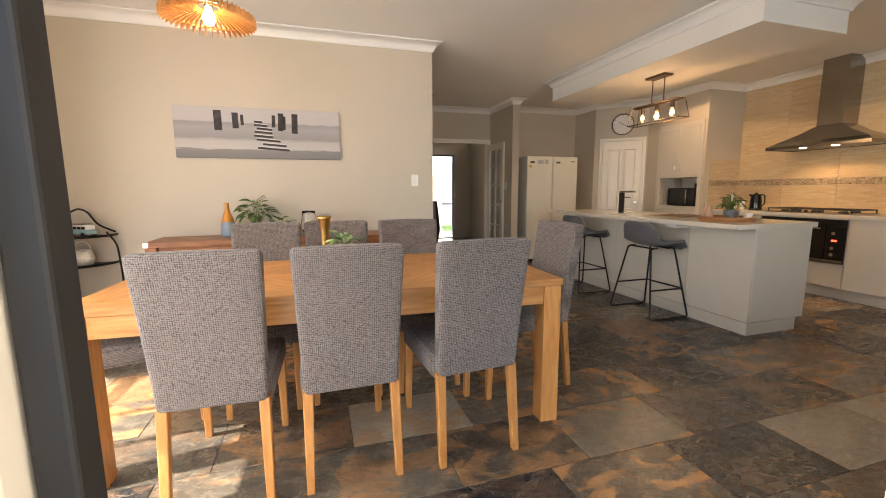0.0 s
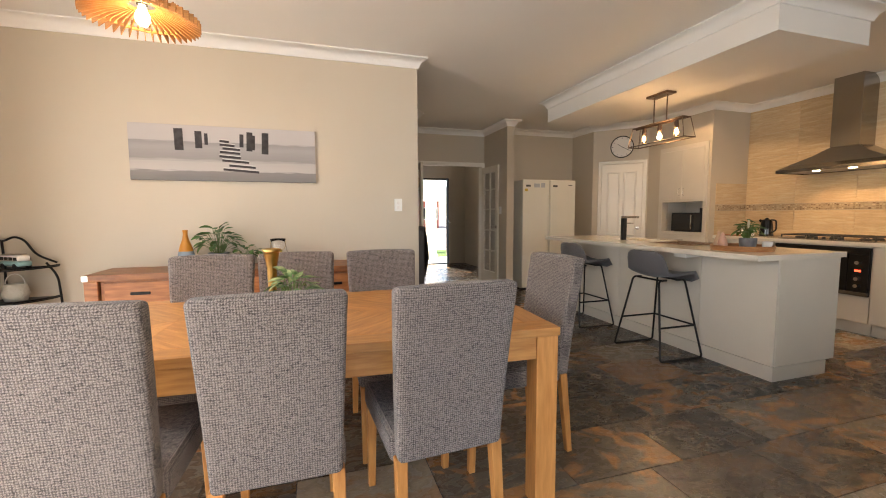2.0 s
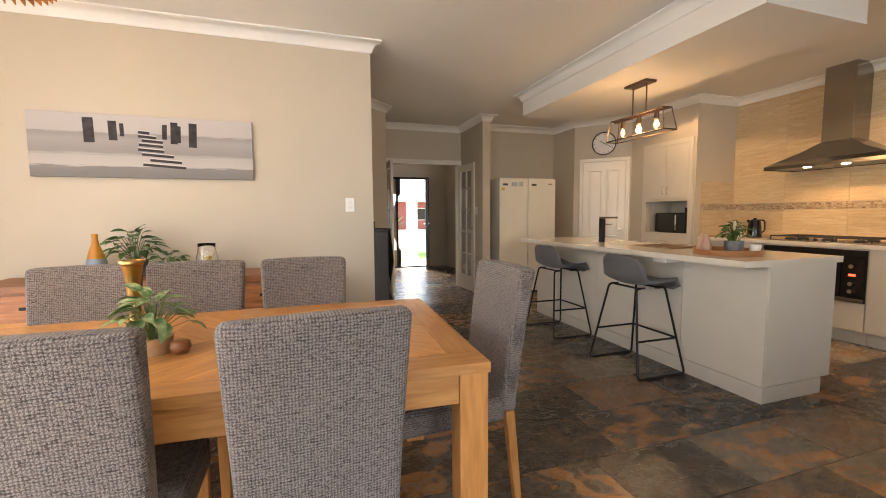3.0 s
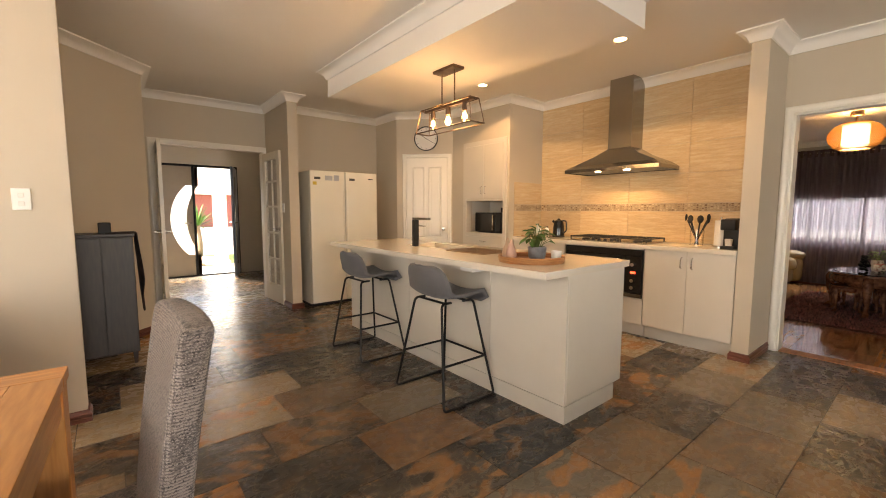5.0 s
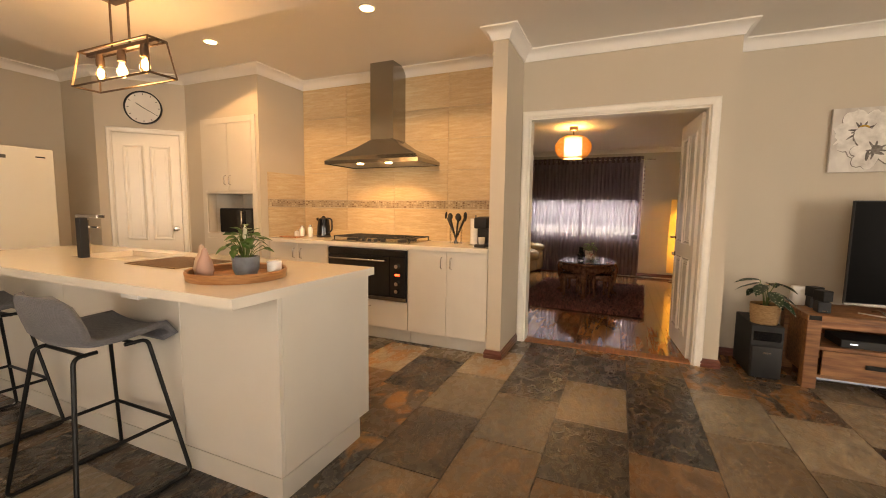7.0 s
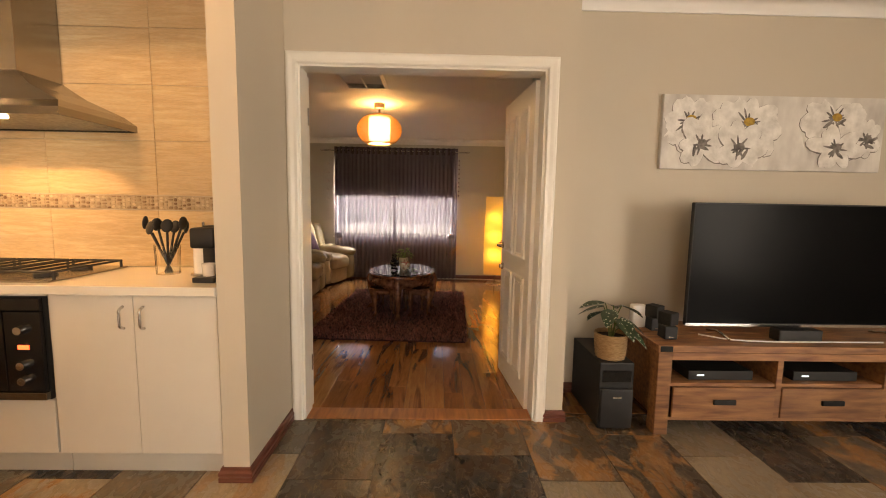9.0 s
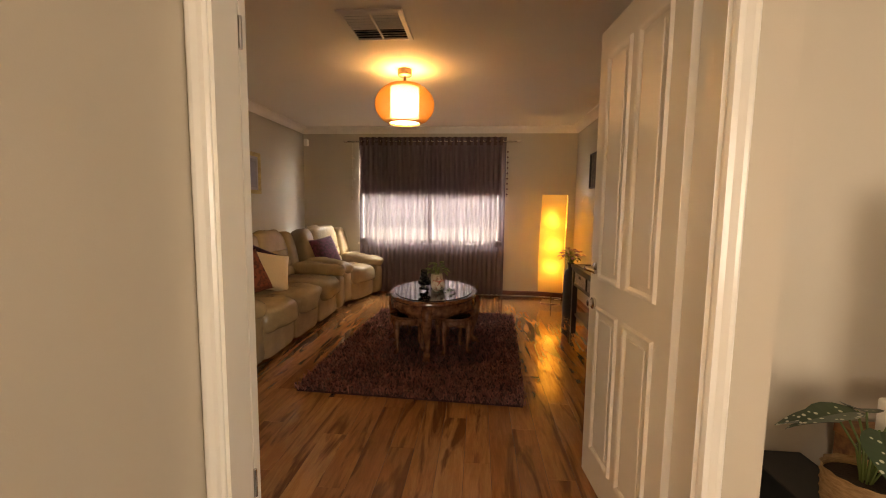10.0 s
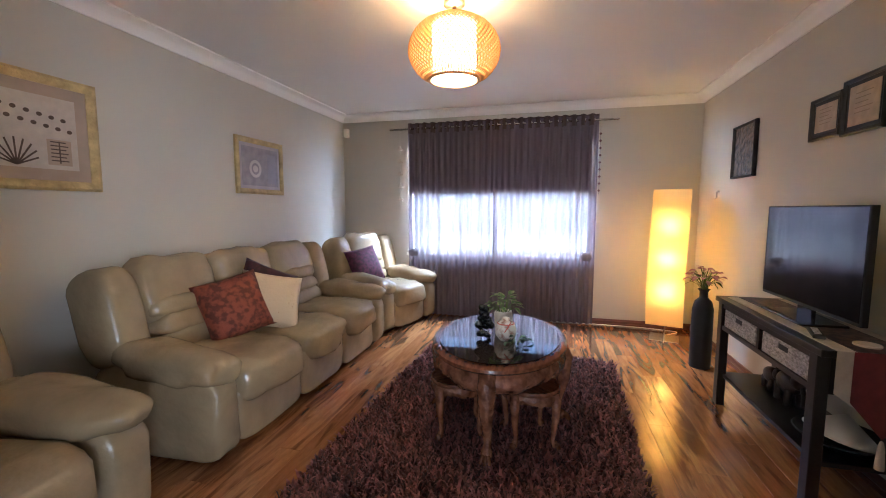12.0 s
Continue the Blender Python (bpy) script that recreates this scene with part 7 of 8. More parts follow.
cb = thing("white_cable", "white cable lying on the television unit", "cable", Matrix.Translation((5.80, -0.56, 0.531)))
part("wire", tube(bend([(0.10, 0.12, 0.005), (0.0, 0.0, 0.005), (-0.03, -0.2, 0.005), (-0.02, -0.9, 0.005)], 0.1), 0.005, 6), PLASTIC, cb, "", True)
for y, x in ((-0.215, 5.84), (-0.225, 6.01)):
    sp = thing("cube_speaker", "twin black cube satellite speaker", "speaker", Matrix.Translation((x, y, 0.531)), "cube speakers")
    part("lower_cube", box(-0.04, -0.038, 0, 0.045, 0.038, 0.078, 0.006), BLACK_MATT, sp)
    part("upper_cube", box(-0.04, -0.038, 0.081, 0.045, 0.038, 0.158, 0.006, m=Matrix.Rotation(radians(28), 4, "Z")), BLACK_MATT, sp)
    part("badge", box(-0.0415, -0.015, 0.012, -0.0402, 0.015, 0.018), CHROME, sp)
rt = thing("router", "white upright modem box on the television unit", "modem", Matrix.Translation((6.06, -0.14, 0.531)))
part("case", box(-0.025, -0.045, 0, 0.025, 0.045, 0.15, 0.012, 3), PLASTIC, rt, "", 40)
su = thing("subwoofer", "black bass speaker box with a slotted front", "speaker", Matrix.Translation((5.975, 0.112, 0)))
part("cabinet", box(-0.22, -0.10, 0.01, 0.24, 0.10, 0.405, 0.006), BLACK_MATT, su)
part("grille", box(-0.24, -0.095, 0.015, -0.221, 0.095, 0.255, 0.012, 3), BLACK_MATT, su, "curved black grille", 40)
# port is not opened: a black strip stands for its dark inside
part("slot", box(-0.2225, -0.085, 0.29, -0.2205, 0.085, 0.36), BLACK_GLOSS, su, "black strip in place of the shaded port slot")
part("badge", box(-0.2425, -0.025, 0.20, -0.2402, 0.025, 0.21), CHROME, su)
part("foot", box(-0.2, -0.09, 0, 0.2, 0.09, 0.0095), BLACK_MATT, su)
SPOTTED = bpy.data.materials.new("spotted_leaf")
SPOTTED.use_nodes = True
n_, l_ = SPOTTED.node_tree.nodes, SPOTTED.node_tree.links
co_, vo_, rp_ = n_.new("ShaderNodeTexCoord"), n_.new("ShaderNodeTexVoronoi"), n_.new("ShaderNodeValToRGB")
vo_.inputs["Scale"].default_value = 55
rp_.color_ramp.elements[0].color, rp_.color_ramp.elements[1].color = (0.55, 0.55, 0.45, 1), (0.02, 0.045, 0.016, 1)
rp_.color_ramp.elements[0].position, rp_.color_ramp.elements[1].position = 0.22, 0.30
l_.new(co_.outputs["Object"], vo_.inputs["Vector"]), l_.new(vo_.outputs["Distance"], rp_.inputs["Fac"]), l_.new(rp_.outputs["Color"], n_["Principled BSDF"].inputs["Base Color"])
n_["Principled BSDF"].inputs["Roughness"].default_value = 0.4
pl = thing("begonia_plant", "spotted-leaf plant in a woven seagrass basket", "plant", Matrix.Translation((5.86, 0.115, 0.4055)))
bm = bmesh.new()
n = 56
rows = []
for j in range(13):
    z = 0.15 * j / 12
    r = 0.075 + 0.018 * math.sin(1.2 * j / 12 + 0.4)
    rows.append([bm.verts.new(((r + 0.003 * math.cos(14 * 2 * math.pi * i / n + (j % 2) * math.pi)) * math.cos(2 * math.pi * i / n), (r + 0.003 * math.cos(14 * 2 * math.pi * i / n + (j % 2) * math.pi)) * math.sin(2 * math.pi * i / n), z)) for i in range(n)])
for a, b in zip(rows, rows[1:]):
    for i in range(n):
        bm.faces.new((a[i], a[(i + 1) % n], b[(i + 1) % n], b[i]))
bm.faces.new(rows[0][::-1])
part("basket", bm, BASKET, pl, "woven seagrass basket", True)
part("soil", lathe([(0, 0.125), (0.088, 0.125), (0.088, 0.12), (0, 0.12)], 24), SOIL, pl)
bm = leaf_mesh(0.17, 0.095, 0.15, 6)
bmesh.ops.recalc_face_normals(bm, faces=bm.faces)
me = bpy.data.meshes.new("leaf")
bm.to_mesh(me), bm.free()
me.materials.append(SPOTTED)
stems = bmesh.new()
for a, r, z, tilt in ((150, 0.06, 0.30, -20), (190, 0.07, 0.25, -28), (230, 0.07, 0.20, -35), (100, 0.05, 0.33, -5), (60, 0.05, 0.30, -22), (20, 0.07, 0.26, -30), (330, 0.06, 0.30, -14), (280, 0.06, 0.31, -24), (255, 0.05, 0.24, -30), (310, 0.07, 0.20, -40)):
    c, s = math.cos(radians(a)), math.sin(radians(a))
    o = new("leaf", me)
    o.parent = pl
    o.matrix_local = Matrix.Translation((r * c, r * s, z)) @ Euler((radians(tilt), 0, radians(a - 90))).to_matrix().to_4x4()
    tube([(0.01 * c, 0.01 * s, 0.12), (0.4 * r * c, 0.4 * r * s, 0.6 * z + 0.05), (r * c, r * s, z)], 0.003, 5, bm=stems)
part("stems", stems, STEM, pl)

# flower painting
fp = thing("flower_painting", "long canvas painting of white daisies on grey", "picture", Matrix.Translation((6.249, -1.04, 1.80)) @ Matrix.Rotation(radians(-90), 4, "Z"))
part("canvas", box(-0.74, -0.03, -0.24, 0.74, 0.0, 0.24, 0.003), mat("grey_brush_ground", (0.80, 0.77, 0.71), 0.8, second=(0.50, 0.46, 0.42), scale=7, bump=0.4, bump_scale=30, stretch=(1, 1, 0.5)), fp)
PETAL = mat("painted_petal", (0.88, 0.85, 0.80), 0.7, second=(0.60, 0.57, 0.52), scale=16, bump=0.6, bump_scale=60)
UMBER = mat("painted_umber", (0.07, 0.06, 0.055), 0.8, second=(0.30, 0.27, 0.24), scale=34)
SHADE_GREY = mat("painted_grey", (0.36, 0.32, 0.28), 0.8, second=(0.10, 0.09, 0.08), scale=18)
OCHRE = mat("painted_ochre", (0.42, 0.25, 0.04), 0.8, vary=0.4, scale=40)
rng = random.Random(21)


def dab(bmx, x, z, a, length, width, dy):
    """A flat stroke of thick paint that stays within the canvas."""
    c, s_ = abs(math.cos(a)), abs(math.sin(a))
    hx, hz = length * c + width * s_, length * s_ + width * c
    x, z = max(-0.735 + hx, min(0.735 - hx, x)), max(-0.236 + hz, min(0.236 - hz, z))
    bmesh.ops.create_uvsphere(bmx, u_segments=12, v_segments=6, radius=1.0, matrix=Matrix.Translation((x, dy, z)) @ Matrix.Rotation(-a, 4, "Y") @ Matrix.Diagonal((length, 0.0011, width, 1)))


for f_, (x, z, r, count) in enumerate(((-0.565, 0.07, 0.23, 11), (-0.18, 0.06, 0.24, 11), (0.40, 0.10, 0.22, 10), (0.62, -0.03, 0.17, 9), (-0.48, -0.08, 0.19, 8), (-0.23, -0.10, 0.19, 8), (0.42, -0.09, 0.18, 8))):
    outline, petals, heart, strokes = bmesh.new(), bmesh.new(), bmesh.new(), bmesh.new()
    for k in range(count):
        a = 2 * math.pi * k / count + rng.uniform(-0.3, 0.3)
        rr = r * rng.uniform(0.75, 1.15)
        px, pz = x + 0.55 * rr * math.cos(a), z + 0.48 * rr * math.sin(a)
        w = rng.uniform(0.24, 0.34) * rr
        dy = -0.0306 - 0.0010 * f_ - 0.0001 * k
        dab(outline, px, pz, a, 0.48 * rr, w + 0.0045, dy)
        dab(petals, px + 0.002, pz + 0.003, a, 0.47 * rr, w, dy - 0.0004)
        if k % 2:
            dab(petals, px + 0.004, pz + 0.4 * w, a + 0.1, 0.34 * rr, 0.012, dy - 0.0008)
        dab(strokes, x + 0.20 * rr * math.cos(a), z + 0.20 * rr * math.sin(a), a, rng.uniform(0.10, 0.26) * rr, 0.007, -0.0330 - 0.0010 * f_)
    for k in range(3):
        dab(strokes, x + rng.uniform(-0.05, 0.05), z - 0.02 * k, rng.uniform(0.2, 2.9), 0.04, 0.011, -0.0331 - 0.0010 * f_)
    bmesh.ops.create_uvsphere(heart, u_segments=12, v_segments=8, radius=1.0, matrix=Matrix.Translation((x + 0.012, -0.0335 - 0.0010 * f_, z + 0.012)) @ Matrix.Diagonal((0.16 * r, 0.0016, 0.12 * r, 1)))
    flower = part("flower", petals, PETAL, fp, "white daisy in thick paint")
    part("outline", outline, SHADE_GREY, flower, "soft grey painted edge")
    part("heart", heart, OCHRE if f_ < 3 else UMBER, flower, "ochre flower heart" if f_ < 3 else "dark flower heart")
    part("brush_stroke", strokes, UMBER, flower, "dark brush strokes")

# sofa end with a throw
GREY_SOFA = weave("taupe_upholstery", (0.10, 0.085, 0.075), (0.20, 0.17, 0.15), 300, bump=0.2)
fs = thing("family_sofa", "low taupe fabric sofa with a fringed throw on its arm", "sofa", Matrix.Translation((2.95, -0.55, 0)))
part("base", box(-0.42, -1.0, 0.06, 0.42, 1.0, 0.30, 0.03), GREY_SOFA, fs)
for y in (-0.48, 0.36):
    part("seat_cushion", cushion(0.08, y - 0.04, 0.38, 0.36, 0.41, 0.10, 0.3), GREY_SOFA, fs, "", True)
part("backrest", cushion(-0.34, -0.02, 0.50, 0.12, 0.98, 0.26, 0.3), GREY_SOFA, fs, "", True)
for y in (-0.93, 0.93):
    part("arm", cushion(0.0, y, 0.34, 0.43, 0.12, 0.25, 0.3), GREY_SOFA, fs, "", True)
for x in (-0.36, 0.36):
    for y in (-0.9, 0.9):
        part("foot", box(x - 0.03, y - 0.03, 0, x + 0.03, y + 0.03, 0.065), BLACK_MATT, fs)
th = thing("throw_blanket", "dark brown knitted throw with a fringe over the sofa arm", "throw", Matrix.Translation((3.1, 0.38, 0.592)))
DARK_WOOL = mat("brown_wool", (0.07, 0.048, 0.038), 0.95, vary=0.4, scale=60, bump=1.0, bump_scale=90)
part("cloth", cushion(0.02, -0.04, 0.0, 0.20, 0.13, 0.02, 0.35, crease=0.15), DARK_WOOL, th, "", True)
rng = random.Random(3)
bm = bmesh.new()
for i in range(60):
    y = -0.16 + 0.25 * i / 59
    tube([(0.20, y, 0.0), (0.23, y + rng.uniform(-0.01, 0.01), 0.004), (0.27, y + rng.uniform(-0.02, 0.02), -0.012)], 0.003, 4, bm=bm)
part("fringe", bm, DARK_WOOL, th, "twisted wool fringe")

# ---- entry: glazed double doors ----
CREAM = mat("cream_door_paint", (0.70, 0.64, 0.53), 0.3, vary=0.04, scale=4)
architrave("trim", (3.02, 7.10), (1.78, 7.10), 2.03, 0.07)
for x0, x1 in ((1.77, 1.795), (3.005, 3.03)):
    structure(part("trim", box(x0, 7.085, 0, x1, 7.245, 2.03), WHITE), "cream door jamb lining", "trim")
for i, (x, turn) in enumerate(((1.79, -92.0), (3.01, -87.0))):
    d = structure(thing("door_%d" % (5 + i), "open cream glazed door with small panes and brass lever", "door", pose(x, 7.08, 0, 0, 0, turn)))
    w, h = 0.60, 2.0
    bm = bmesh.new()
    for a in ((0, 0.01, 0.09, h), (w - 0.09, 0.01, w, h), (0.09, 0.01, w - 0.09, 0.24), (0.09, h - 0.10, w - 0.09, h)):
        box(a[0], -0.018, a[1], a[2], 0.018, a[3], bm=bm)
    part("door_frame", bm, CREAM, d)
    for z in (0.59, 0.94, 1.29, 1.62):
        part("glazing_bar", box(0.09, -0.012, z - 0.012, w - 0.09, 0.012, z + 0.012), CREAM, d)
    part("glazing_bar", box(w / 2 - 0.012, -0.0115, 0.24, w / 2 + 0.012, 0.0115, h - 0.10), CREAM, d)
    zs = [0.24, 0.59, 0.94, 1.29, 1.62, 1.90]
    for z0, z1 in zip(zs, zs[1:]):
        for x0, x1 in ((0.09, w / 2), (w / 2, w - 0.09)):
            pane(box(x0 + 0.012, -0.002, z0 + 0.012, x1 - 0.012, 0.002, z1 - 0.012), d)
    for side in (-1, 1):
        lever(d, w - 0.05, 1.0, side, -0.10)
    for z in (0.25, 1.0, 1.75):
        part("hinge", tube([(-0.006, 0.02, z), (-0.006, 0.02, z + 0.09)], 0.007), CHROME, d)

# front doors
FRONT = mat("taupe_front_door", (0.36, 0.29, 0.21), 0.35, vary=0.05, scale=4)
# blue base lifted to take in the sky mirrored on the open leaf
NAVY = mat("dark_blue_door", (0.11, 0.14, 0.20), 0.28, vary=0.1)
fd = structure(thing("door_7", "wide front door with a fixed leaf and curved glass strip", "door", Matrix.Translation((0, 9.95, 0))))
part("door_frame", box(1.92, -0.01, 2.04, 3.32, 0.09, 2.08, bm=box(1.92, -0.01, 0, 1.95, 0.09, 2.04, bm=box(3.29, -0.01, 0, 3.32, 0.09, 2.04))), BLACK_METAL, fd)
ARC_R, ARC_CX, ARC_CZ = 0.92, 3.10, 1.05
ins, outs = [], []
for k in range(17):
    a = math.pi - 0.78 + 1.56 * k / 16
    outs.append((ARC_CX + ARC_R * math.cos(a), ARC_CZ + ARC_R * math.sin(a)))
    ins.append((ARC_CX + 0.06 + (ARC_R - 0.20) * math.cos(a), ARC_CZ + (ARC_R + 0.0) * math.sin(a)))
bm = bmesh.new()
for y in (0.02, 0.055):
    o = [bm.verts.new((x, y, z)) for x, z in outs]
    i_ = [bm.verts.new((x, y, z)) for x, z in ins]
    left = [bm.verts.new((1.95, y, z)) for x, z in outs]
    right = [bm.verts.new((2.545, y, z)) for x, z in ins]
    for k in range(16):
        bm.faces.new((left[k], o[k], o[k + 1], left[k + 1]))
        bm.faces.new((i_[k], right[k], right[k + 1], i_[k + 1]))
    for row, z in ((0, 2.04), (16, 0.02)):
        c = [bm.verts.new((1.95, y, z)), bm.verts.new((outs[row][0], y, z)), bm.verts.new((ins[row][0], y, z)), bm.verts.new((2.545, y, z))]
        for p, q in zip(zip([left[row], o[row], i_[row], right[row]], c), list(zip([left[row], o[row], i_[row], right[row]], c))[1:]):
            bm.faces.new((p[0], q[0], q[1], p[1]))
part("fixed_leaf", bm, FRONT, fd, "taupe fixed leaf round the curved glass")
bm = bmesh.new()
o = [bm.verts.new((x, 0.035, z)) for x, z in outs]
i_ = [bm.verts.new((x, 0.035, z)) for x, z in ins]
for k in range(16):
    bm.faces.new((o[k], i_[k], i_[k + 1], o[k + 1]))
pane(bm, fd, glass("frosted_glass", (0.95, 0.97, 1.0), 0.35), "curved_glass", "crescent of frosted glass")
part("mullion", box(2.545, -0.005, 0.0, 2.585, 0.07, 2.04), BLACK_METAL, fd, "black meeting stile")
part("sill", box(1.95, -0.02, 0.0, 3.29, 0.10, 0.018), BLACK_METAL, fd)
part("pull_handle", tube(bend([(2.50, 0.02, 1.0), (2.50, -0.04, 1.0), (2.40, -0.04, 1.0)], 0.02), 0.008), CHROME, fd, "", True)
od = structure(thing("door_8", "open dark blue front door leaf with a curved steel strip", "door", pose(3.285, 9.94, 0, 0, 0, 252)))
part("leaf", box(0.0, -0.022, 0.02, 0.66, 0.022, 2.03, 0.002), NAVY, od)
bm = tube([(0.36 + 0.18 * math.cos(2.2 * (k / 16 - 0.5)), 0.026, 0.25 + 1.6 * k / 16) for k in range(17)], 0.008, 6)
tube([(0.36 + 0.18 * math.cos(2.2 * (k / 16 - 0.5)), -0.026, 0.25 + 1.6 * k / 16) for k in range(17)], 0.008, 6, bm=bm)
part("curved_strip", bm, CHROME, od, "curved steel inlay", True)
for side in (-1, 1):
    lever(od, 0.60, 1.02, side, -0.10)
key = thing("key_rack", "small dark wooden key rack on the entry wall", "rack", Matrix.Translation((3.739, 8.5, 1.45)))
part("board", box(-0.02, -0.12, -0.05, 0, 0.12, 0.05, 0.004), DARK, key)
for y in (-0.08, 0.0, 0.08):
    part("hook", tube(bend([(-0.02, y, 0.0), (-0.045, y, 0.0), (-0.05, y, 0.025)], 0.01), 0.004, 6), CHROME, key, "", True)
hs = thing("hall_cabinet", "tall dark wooden hall cabinet draped with a dark cloth", "cabinet", Matrix.Translation((1.33, 5.30, 0)))
WENGE = mat("wenge_veneer", (0.042, 0.028, 0.021), 0.4, second=(0.022, 0.014, 0.011), scale=8, stretch=(8, 8, 1))
part("carcass", box(-0.28, -0.16, 0.10, 0.12, 0.16, 1.03, 0.004), WENGE, hs)
part("top", box(-0.29, -0.17, 1.031, 0.13, 0.17, 1.055, 0.003), WENGE, hs)
for x in (-0.25, 0.09):
    for y in (-0.13, 0.13):
        part("foot", tapered(x, y, x, y, 0, 0.10, 0.022, 0.035), WENGE, hs)
part("door", box(-0.272, -0.176, 0.115, -0.082, -0.161, 1.02, 0.002), WENGE, hs)
part("door", box(-0.078, -0.176, 0.115, 0.112, -0.161, 1.02, 0.002), WENGE, hs)
sc = thing("draped_cloth", "dark patterned cloth hanging over the cabinet side", "cloth", Matrix.Translation((1.33, 5.30, 1.056)))
SCARF = mat("dark_scarf", (0.07, 0.05, 0.045), 0.85, second=(0.02, 0.018, 0.02), scale=18)
part("cloth_top", box(-0.05, -0.15, 0, 0.14, 0.15, 0.004), SCARF, sc)
bm = bmesh.new()
g = []
for i in range(13):
    s = i / 12
    low = -0.25 - 0.42 * abs(math.sin(2.4 * s + 0.3))
    g.append([bm.verts.new((0.14 + 0.012 * math.sin(9 * s + 2 * j / 6) + 0.03 * j / 6, -0.15 + 0.30 * s, 0.003 + (low if j == 6 else low * j / 6))) for j in range(7)])
for a, b in zip(g, g[1:]):
    for j in range(6):
        bm.faces.new((a[j], b[j], b[j + 1], a[j + 1]))
bmesh.ops.solidify(bm, geom=list(bm.faces), thickness=0.004)
part("cloth_fall", bm, SCARF, sc, "", True)
bx = thing("small_speaker", "small black box on the hall cabinet", "box", Matrix.Translation((1.29, 5.26, 1.0555)))
part("body", box(-0.05, -0.04, 0, 0.03, 0.04, 0.085, 0.006), BLACK_MATT, bx)

# ---- outside ----
structure(part("ground", box(-400, -400, -0.35, 400, 400, -0.16), mat("dry_ground", (0.34, 0.29, 0.23), 0.9, vary=0.25, scale=0.6, bump=0.3, bump_scale=8)), "pale dry ground round the house", "ground")
structure(part("pavement", box(-1.0, 10.06, -0.159, 7.0, 15.0, -0.03), mat("pale_paving", (0.55, 0.48, 0.39), 0.8, vary=0.15, scale=3)), "pale paving before the front door", "pavement")
structure(part("lawn", box(2.8, 11.9, -0.03, 4.8, 14.0, -0.012), mat("lawn_green", (0.10, 0.16, 0.03), 0.9, vary=0.5, scale=20, bump=1, bump_scale=80)), "strip of green lawn", "ground")
pillar = thing("porch_pillar", "rendered cream porch pillar beside the front door", "pillar", Matrix.Translation((3.24, 11.3, -0.03)))
part("shaft", box(-0.12, -0.12, 0, 0.12, 0.12, 2.7, 0.01), mat("white_render", (0.74, 0.66, 0.55), 0.8, vary=0.06, scale=4, bump=0.3, bump_scale=90), pillar)
part("plinth", box(-0.15, -0.15, 0, 0.15, 0.15, 0.15, 0.01), mat("stone_plinth", (0.5, 0.44, 0.36), 0.8), pillar)
hous = thing("neighbour_house", "red-brown brick house with a tiled hip roof across the street", "house", Matrix.Translation((5.0, 40.0, -0.16)))
part("wall", box(-7, 0, 0, 7, 8, 2.7), mat("red_brick_wall", (0.30, 0.10, 0.075), 0.9, vary=0.25, scale=12), hous)
bm = bmesh.new()
lo = [bm.verts.new(c) for c in ((-7.6, -0.6, 2.7), (7.6, -0.6, 2.7), (7.6, 8.6, 2.7), (-7.6, 8.6, 2.7))]
hi = [bm.verts.new((-3, 4, 4.8)), bm.verts.new((3, 4, 4.8))]
bm.faces.new((lo[0], lo[1], hi[1], hi[0])), bm.faces.new((lo[2], lo[3], hi[0], hi[1])), bm.faces.new((lo[1], lo[2], hi[1])), bm.faces.new((lo[3], lo[0], hi[0])), bm.faces.new(lo[::-1])
part("roof", bm, mat("terracotta_roof", (0.52, 0.38, 0.31), 0.85, vary=0.25, scale=6), hous, "weathered terracotta roof")
for x in (-5.0, -2.4, 6.1):
    wd = part("window", box(x - 0.8, -0.03, 0.9, x + 0.8, -0.001, 2.1), CREAM_METAL, hous)
    part("pane", box(x - 0.74, -0.04, 0.96, x + 0.74, -0.031, 2.04), BLACK_GLOSS, wd)
rng = random.Random(31)
for x, y, k in ((3.04, 12.9, 1.05), (2.55, 14.2, 1.3)):
    yu = thing("yucca", "spiky yellow-green yucca in the front garden", "plant", Matrix.Translation((x, y, -0.04)))
    part("trunk", tube([(0, 0, 0), (0.03, 0, 0.45 * k), (0.0, 0.02, 0.85 * k)], 0.06, 8, radii=[0.08, 0.06, 0.05]), mat("yucca_bark_%d" % int(10 * k), (0.22, 0.15, 0.09), 0.9, bump=0.8, bump_scale=30), yu, "", True)
    bm = leaf_mesh(0.55 * k, 0.05, 0.1, 5)
    me = bpy.data.meshes.new("blade")
    bm.to_mesh(me), bm.free()
    me.materials.append(LEAF)
    for i in range(46):
        o = new("blade", me)
        o.parent = yu
        o.matrix_local = Matrix.Translation((0, 0.02, 0.84 * k)) @ Euler((radians(rng.uniform(-30, 80)), 0, rng.uniform(0, 6.28))).to_matrix().to_4x4()
for i in range(12):
    rk = thing("garden_rock", "rounded pale garden rock by the path", "rock", pose(2.55 + rng.uniform(-0.2, 0.9), 11.6 + rng.uniform(-0.3, 0.7), -0.03 + 0.08, 0, 0, rng.uniform(0, 360)), "garden rocks")
    part("stone", cushion(0, 0, 0, rng.uniform(0.10, 0.2), rng.uniform(0.09, 0.16), 0.09, 0.8, crease=0.35, seed=i * 3, nu=16, nv=10), mat("rock_%d" % i, (0.42 + rng.uniform(-0.1, 0.1), 0.32, 0.24), 0.9, vary=0.3, scale=8, bump=0.6, bump_scale=30), rk, "", 60)
fen = thing("side_fence", "cream ribbed steel boundary fence outside the lounge", "fence", Matrix.Translation((12.3, 0, -0.16)))
